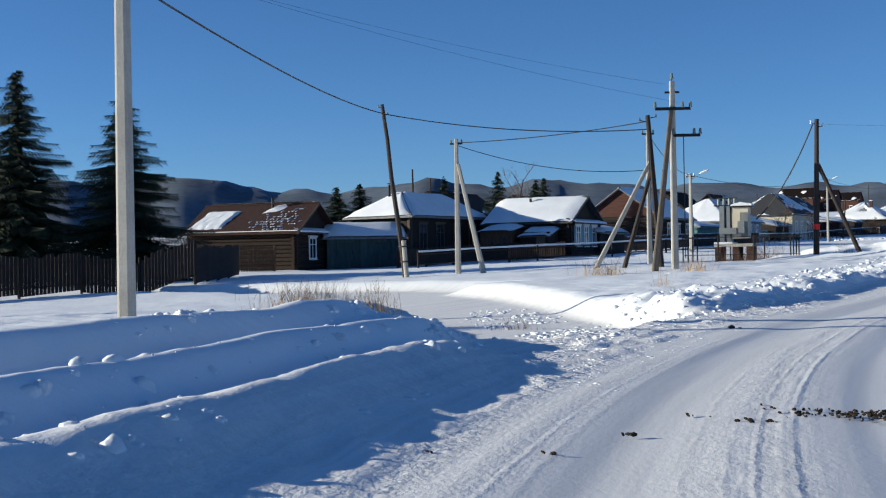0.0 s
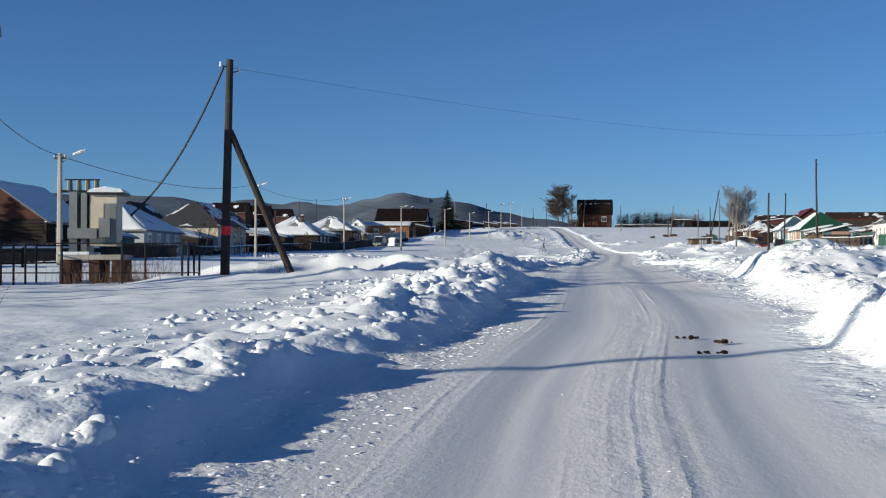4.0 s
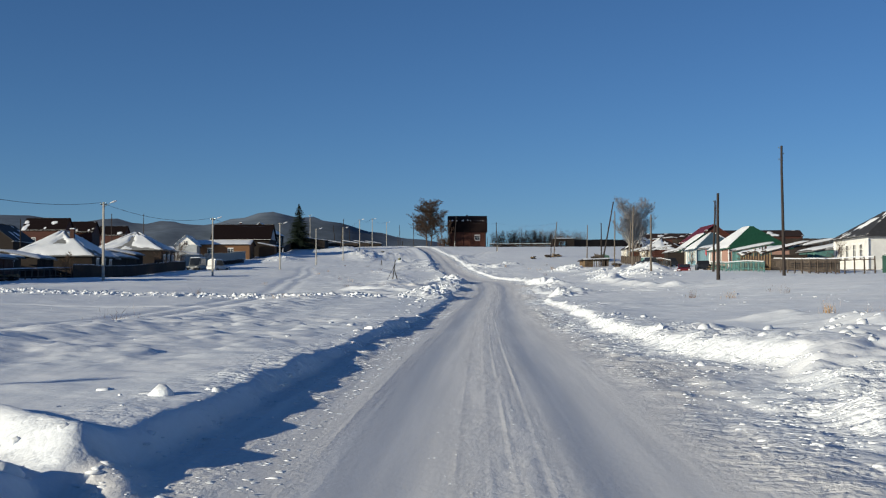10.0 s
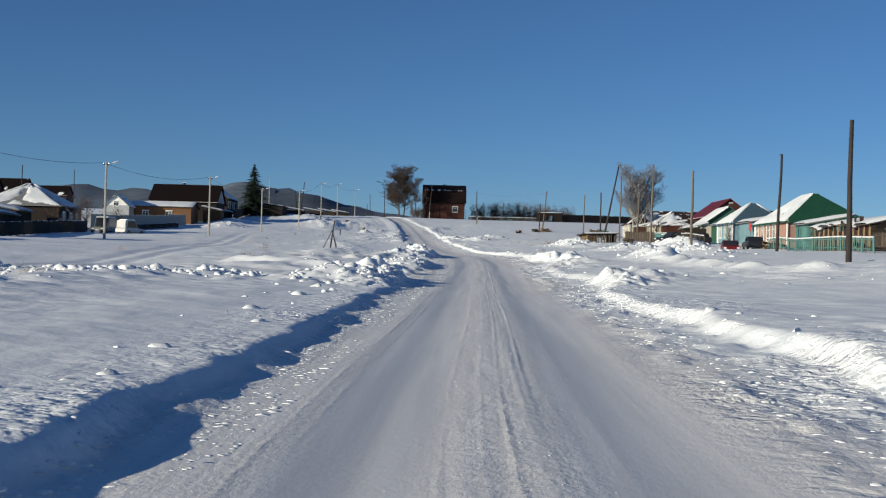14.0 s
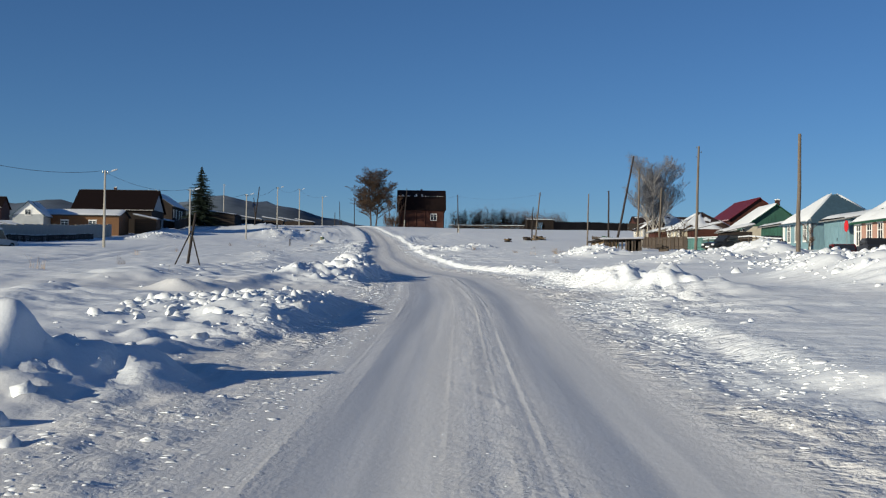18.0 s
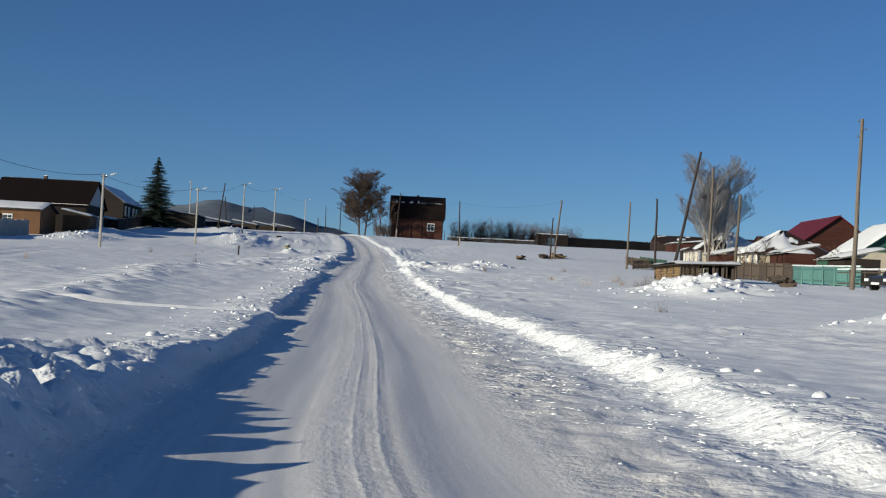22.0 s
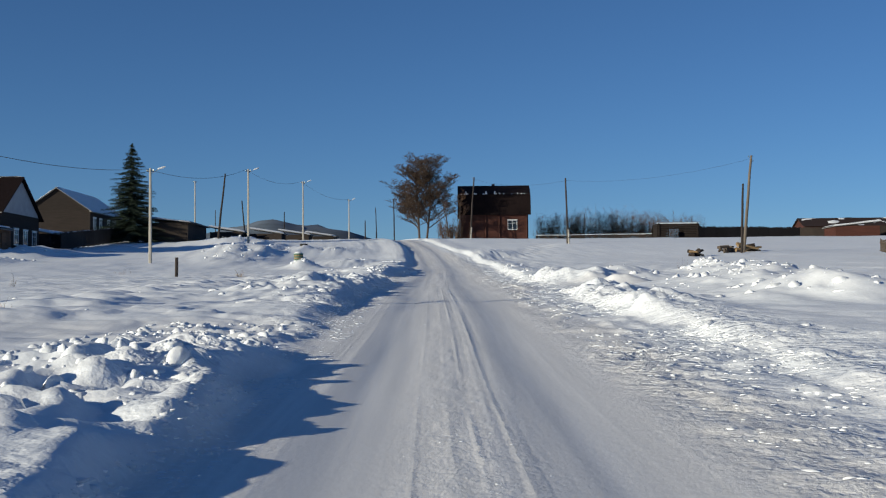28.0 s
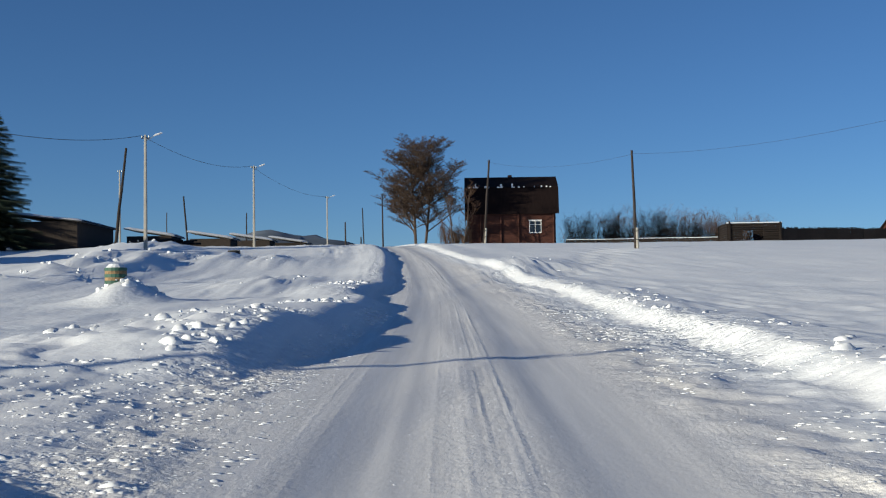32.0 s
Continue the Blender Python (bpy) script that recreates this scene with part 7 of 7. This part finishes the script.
# ---- loose snow lumps ----
def lump_shapes(count=24, fine=False):
    """Broken clods of snow, turned every way, their corners knocked about. fine: with more faces, for the larger ones."""
    rnd = np.random.RandomState(5)
    bm = bmesh.new()
    bmesh.ops.create_icosphere(bm, subdivisions=2 if fine else 1, radius=0.95)
    v = np.array([tuple(p.co) for p in bm.verts])
    f = np.array([[p.index for p in face.verts] for face in bm.faces])
    bm.free()
    shapes = []
    for _ in range(count):
        ways = rnd.randn(5, 3)
        ways /= np.linalg.norm(ways, axis=1)[:, None]
        p = v.copy()
        for way in ways:
            over = np.clip(p @ way - (0.35 + 0.35 * rnd.rand()), 0, None)
            p = p - 0.85 * over[:, None] * way
        p = p * (0.7 + 0.6 * rnd.rand(1, 3)) + 0.075 * rnd.randn(len(v), 3)
        shapes.append(p)
    return shapes, f


def scatter_lumps(name, us, qs, sizes, sink, mat, label, seed, flat=0.7, soft=False):
    """Many small lumps as one mesh, each resting on the snow."""
    shapes, f = lump_shapes(fine=np.max(sizes) > 0.12)
    rnd = np.random.RandomState(seed)
    ws = qs + bend(us)
    zs, _ = ground_z(us, ws)
    n = len(shapes[0])
    pick = rnd.randint(0, len(shapes), len(us))
    spin = (rnd.rand(len(us)) * 6.283)[:, None]
    s = np.array(shapes)[pick] * np.asarray(sizes)[:, None, None]
    x, y = s[:, :, 0] * np.cos(spin) - s[:, :, 1] * np.sin(spin), s[:, :, 0] * np.sin(spin) + s[:, :, 1] * np.cos(spin)
    cx, cy = us * SIN + ws * COS, us * COS - ws * SIN
    verts = np.stack([x + cx[:, None], y + cy[:, None], s[:, :, 2] * flat + (zs + sizes * sink)[:, None]], -1).reshape(-1, 3)
    faces = (f[None] + (np.arange(len(us)) * n)[:, None, None]).reshape(-1, 3)
    ob = raw(name, verts, faces, mat, flat=not soft)
    return tagged(ob, label, "snow lumps", kind="stuff")


rng = np.random.RandomState(11)
n = 30000
us = 3 + 355 * rng.rand(n) ** 1.08
pick = rng.rand(n)
foot_l = smooth_line(us, [r[0] for r in BANK_LEFT], [r[1] - 0.8 * r[3] for r in BANK_LEFT])
foot_r = smooth_line(us, [r[0] for r in BANK_RIGHT], [r[1] - 0.8 * r[3] for r in BANK_RIGHT])
t = rng.rand(n)
qs = np.where(pick < 0.25, 2.05 + (foot_r - 1.95) * t ** 0.8, np.where(pick < 0.6, -1.25 - np.maximum(0.6, foot_l - 1.2) * t ** 0.9, rng.normal(0.3, 0.34, n)))
keep = (grain(us * 0.9, qs * 1.1, 201) > -0.25 - 0.5 * (pick > 0.6)) & (us > 15)
sizes = 0.012 + 0.034 * rng.rand(n) ** 2.2
sizes[pick >= 0.6] = 0.007 + 0.015 * rng.rand((pick >= 0.6).sum()) ** 1.5
scatter_lumps("snow_crumbs", us[keep], qs[keep], sizes[keep], -0.2, HEAP, "small snow crumbs along the road's edges", 12, 0.36, True)
n = 48000
us = 14 + 348 * rng.rand(n) ** 1.05
foot_l = smooth_line(us, [r[0] for r in BANK_LEFT], [r[1] - 0.5 * r[3] for r in BANK_LEFT])
foot_r = smooth_line(us, [r[0] for r in BANK_RIGHT], [r[1] - 0.3 * r[3] for r in BANK_RIGHT])
t = rng.rand(n)
qs = np.where(rng.rand(n) < 0.58, 2.25 + (foot_r - 2.1) * t ** 0.75, -1.35 - np.maximum(0.5, foot_l - 1.35) * t)
keep = grain(us * 0.6, qs * 0.8, 203) > -0.35
scatter_lumps("snow_hummocks", us[keep], qs[keep], (0.026 + 0.055 * rng.rand(n) ** 1.8)[keep], -0.12, HEAP, "low rounded hummocks of trodden snow along the road's edges", 24, 0.24, True)
n = 900
us, qs = rng.uniform(3, 17.5, n), -2.6 - 6.5 * rng.rand(n)
keep = grain(us * 0.4, qs * 1.2, 205) > 0.0
scatter_lumps("snow_blocks_corner", us[keep], qs[keep], (0.02 + 0.12 * rng.rand(n) ** 3.0)[keep], -0.25, HEAP, "broken snow on the bank at the crossing", 25)
for seed, n, (ua, qa), (ub, qb), wide, size, label in ((41, 1100, (32, -12.6), (22.6, -5.6), 0.75, 0.13, "broken snow on the bank across the side track"),
                                                  (42, 800, (23, -11.6), (13.8, -4.4), 0.8, 0.14, "broken snow on the crest at the corner"),
                                                  (43, 900, (22.5, -5.2), (11, -1.6), 0.5, 0.04, "churned snow between the tracks of the side road")):
    t = rng.rand(n)
    us, qs = ua + (ub - ua) * t + wide * rng.randn(n), qa + (qb - qa) * t + 0.6 * wide * rng.randn(n)
    keep = grain(us * 0.6, qs * 0.9, 206 + seed) > -0.15
    scatter_lumps("snow_blocks_crossing", us[keep], qs[keep], (0.02 + size * rng.rand(n) ** 2.4)[keep], -0.25, HEAP, label, seed, 0.48)
n = 9000
us = rng.uniform(18, 380, n)
side = np.where(rng.rand(n) < 0.6, -1, 1)
high = np.where(side < 0, smooth_line(us, [r[0] for r in BANK_LEFT], [r[2] for r in BANK_LEFT]), smooth_line(us, [r[0] for r in BANK_RIGHT], [r[2] for r in BANK_RIGHT]))
crest = np.where(side < 0, smooth_line(us, [r[0] for r in BANK_LEFT], [r[1] for r in BANK_LEFT]), smooth_line(us, [r[0] for r in BANK_RIGHT], [r[1] for r in BANK_RIGHT]))
qs = side * (crest - 0.15 + np.abs(rng.normal(0.0, 0.9, n)))
keep = (rng.rand(n) < np.clip((high - 0.2) * 4, 0.12, 1)) & (grain(us * 0.5, side * 3.0 + qs * 0.6, 211) > -0.2)
scatter_lumps("snow_clods", us[keep], qs[keep], (0.03 + 0.17 * rng.rand(n) ** 3.0)[keep], -0.25, HEAP, "broken snow clods on the cleared banks", 13)
hu, hq, hs = [], [], []
for u, q, length, wide, high in HEAPS:
    m = int(20 * length * wide * min(1, high * 1.8)) if u < 375 else int(3 * length)
    hu += list(u + length * rng.normal(0, 0.5, m))
    hq += list(q + wide * rng.normal(0, 0.5, m))
    hs += list((0.03 + 0.26 * rng.rand(m) ** 3.0) * (0.6 + 0.5 * high))
hu, hq, hs = np.array(hu), np.array(hq), np.array(hs)
free = (hq < -2.6) | (hq > 3.6)
scatter_lumps("snow_blocks", hu[free], hq[free], hs[free], -0.3, HEAP, "blocks of broken snow on the cleared heaps", 14)
n = 450
us, qs = rng.uniform(40, 350, n), np.where(rng.rand(n) < 0.5, -6 - 22 * rng.rand(n), 7 + 14 * rng.rand(n))
scatter_lumps("snow_clods_field", us, qs, 0.02 + 0.06 * rng.rand(n) ** 3, -0.25, HEAP, "scattered snow clods in the fields", 15)


n = 1800
us, qs = rng.uniform(22, 61, n), -2.7 - 3.8 * rng.rand(n) ** 1.3
scatter_lumps("snow_blocks_bank", us, qs, 0.03 + 0.14 * rng.rand(n) ** 2.6, -0.35, HEAP, "blocks of broken snow on the left bank", 16)
n = 1500
qs = rng.uniform(-48, -7, n)
us = 158.5 - 0.05 * qs + 3 * grain(qs * 0.07, qs * 0, 95) + 1.1 * rng.randn(n)
scatter_lumps("snow_blocks_row", us, qs, 0.06 + 0.22 * rng.rand(n) ** 2.2, -0.2, HEAP, "row of ploughed snow blocks across the field", 19)
n = 420
us = rng.uniform(90, 345, n)
qs = np.where(rng.rand(n) < 0.5, -9.5 - 2.0 * grain(us * 0.05, us * 0, 97) + 0.9 * rng.randn(n), 9 + 7 * rng.rand(n))
scatter_lumps("snow_blocks_field", us, qs, 0.04 + 0.13 * rng.rand(n) ** 2.4, -0.3, HEAP, "ploughed snow blocks in the fields", 20)
n = 700
us = np.concatenate([205 + 3.2 * rng.randn(350), 236 + 2.6 * rng.randn(200), 262 + 2.6 * rng.randn(150)])
qs = np.concatenate([15.5 + 1.7 * rng.randn(350), 18 + 1.7 * rng.randn(200), 17 + 1.5 * rng.randn(150)])
scatter_lumps("snow_blocks_yard", us, qs, 0.06 + 0.22 * rng.rand(n) ** 2.2, -0.2, HEAP, "blocks of cleared snow before the houses", 21)
n = 1300
pick = rng.rand(n)
us = np.where(pick < 0.45, 159.5 + 2.6 * rng.randn(n), np.where(pick < 0.75, 182.5 + 2.4 * rng.randn(n), 205 + 3.5 * rng.randn(n)))
qs = -2.7 - 3.2 * rng.rand(n) ** 1.2
scatter_lumps("snow_blocks_drive", us, qs, 0.03 + 0.19 * rng.rand(n) ** 2.4, -0.25, HEAP, "blocks of broken snow beside a cleared drive", 18)
n = 420
us, qs = rng.uniform(285, 298, n), -2.2 - 3.0 * rng.rand(n)
scatter_lumps("snow_blocks_gap", us, qs, 0.03 + 0.14 * rng.rand(n) ** 2.4, -0.25, HEAP, "broken snow where a path leaves the road", 22)
n = 1500
us, qs = rng.uniform(333, 343.5, n), -1.9 - 3.2 * rng.rand(n)
scatter_lumps("snow_blocks_turn", us, qs, 0.02 + 0.09 * rng.rand(n) ** 2.6, -0.2, HEAP, "churned snow where a track leaves the road", 23, 0.42)
n = 700
us, qs = rng.uniform(36, 105, n), 3.6 + 4.2 * rng.rand(n) ** 1.2
scatter_lumps("snow_blocks_heap", us, qs, 0.03 + 0.14 * rng.rand(n) ** 2.6, -0.35, HEAP, "blocks of broken snow beside the road", 17)


# ---- dung and dirt on the road ----
def droppings(u, q, wide, count, seed, label, size=1.0):
    rnd = random.Random(seed)
    ob = thing("dung_heap", spot(u, q + float(bend(u))), label, "dung")
    bm = bmesh.new()
    for k in range(count):
        r = rnd.uniform(0.02, 0.07) * size
        m = pose(rnd.gauss(0, wide), rnd.gauss(0, wide * 0.4), r * 0.4, rnd.uniform(0, 90), 0, rnd.uniform(0, 180)) @ Matrix.Diagonal((1.5, 1, 0.6, 1))
        bmesh.ops.create_icosphere(bm, subdivisions=1, radius=r, matrix=m)
    tagged(part("dung", bm, DUNG, ob), kind="stuff")
    return ob


droppings(9.5, 1.5, 0.40, 420, 1, "brown horse dung scattered on packed snow", 0.26)
droppings(7.7, -0.6, 0.05, 4, 2, "small dark clod on packed snow", 0.32)
droppings(8.9, -0.15, 0.05, 4, 3, "dark crumbs on packed snow", 0.32)
droppings(8.8, 0.35, 0.12, 9, 8, "dark crumbs on packed snow", 0.4)
droppings(39.1, 0.8, 0.08, 9, 4, "dark dung on the packed snow road", 0.5)
droppings(38.6, 1.2, 0.07, 12, 5, "dark dung near the road's edge", 0.5)
droppings(37.4, 1.1, 0.07, 10, 7, "dark dung on the packed snow road", 0.5)
droppings(6.7, -1.0, 0.04, 3, 6, "dark clod on packed snow", 0.32)
droppings(6.4, -1.85, 0.06, 3, 9, "dark clod on packed snow", 0.32)
droppings(19.9, -1.5, 0.04, 3, 10, "dark clod on packed snow", 0.8)


# ---- dry grass and weeds ----
def tuft(u, w, tall, wide, blades, seed, label, mat=None):
    rnd = random.Random(seed)
    ob = thing("dry_grass", spot(u, w, -0.03), label, "grass", "dry weeds")
    s = Strands()
    for k in range(blades):
        a = Vector((rnd.gauss(0, wide), rnd.gauss(0, wide * 0.6), 0))
        h = tall * rnd.uniform(0.4, 1.1)
        lean = Vector((rnd.gauss(0, 0.22), rnd.gauss(0, 0.22), 1)) * h
        mid = a + lean * 0.55
        s.blade(a, mid, 0.016, Vector((rnd.uniform(-1, 1), 1, 0)))
        s.blade(mid, a + lean + Vector((rnd.gauss(0, 0.1), rnd.gauss(0, 0.1), -0.04)) * h, 0.012, Vector((1, rnd.uniform(-1, 1), 0)))
    tagged(raw("blades", s.v, s.f, mat or GRASS, ob), kind="stuff")
    return ob


tuft(23.7, -18.7, 0.85, 0.6, 420, 1, "thick tuft of tan dry grass in snow")
tuft(24.8, -17.6, 0.6, 0.4, 160, 2, "tuft of tan dry grass in snow")
tuft(43.5, -19.6, 0.8, 0.5, 160, 3, "dry weeds at a pole's foot")
tuft(44.5, -16.4, 0.8, 0.35, 90, 4, "dry weeds at a pole's foot")
tuft(59, -18.6, 1.1, 0.9, 260, 5, "dry brown weeds inside an iron fence", TWIG)
rnd = random.Random(77)
for k in range(46):
    u = rnd.uniform(12, 350)
    w = float(bend(u)) + (rnd.uniform(-24, -8) if rnd.random() < 0.65 else rnd.uniform(9, 20))
    tuft(u, w, rnd.uniform(0.35, 0.75), rnd.uniform(0.08, 0.3), rnd.randint(10, 40), 100 + k, "few dry weed stalks in deep snow", TWIG if k % 2 else GRASS)
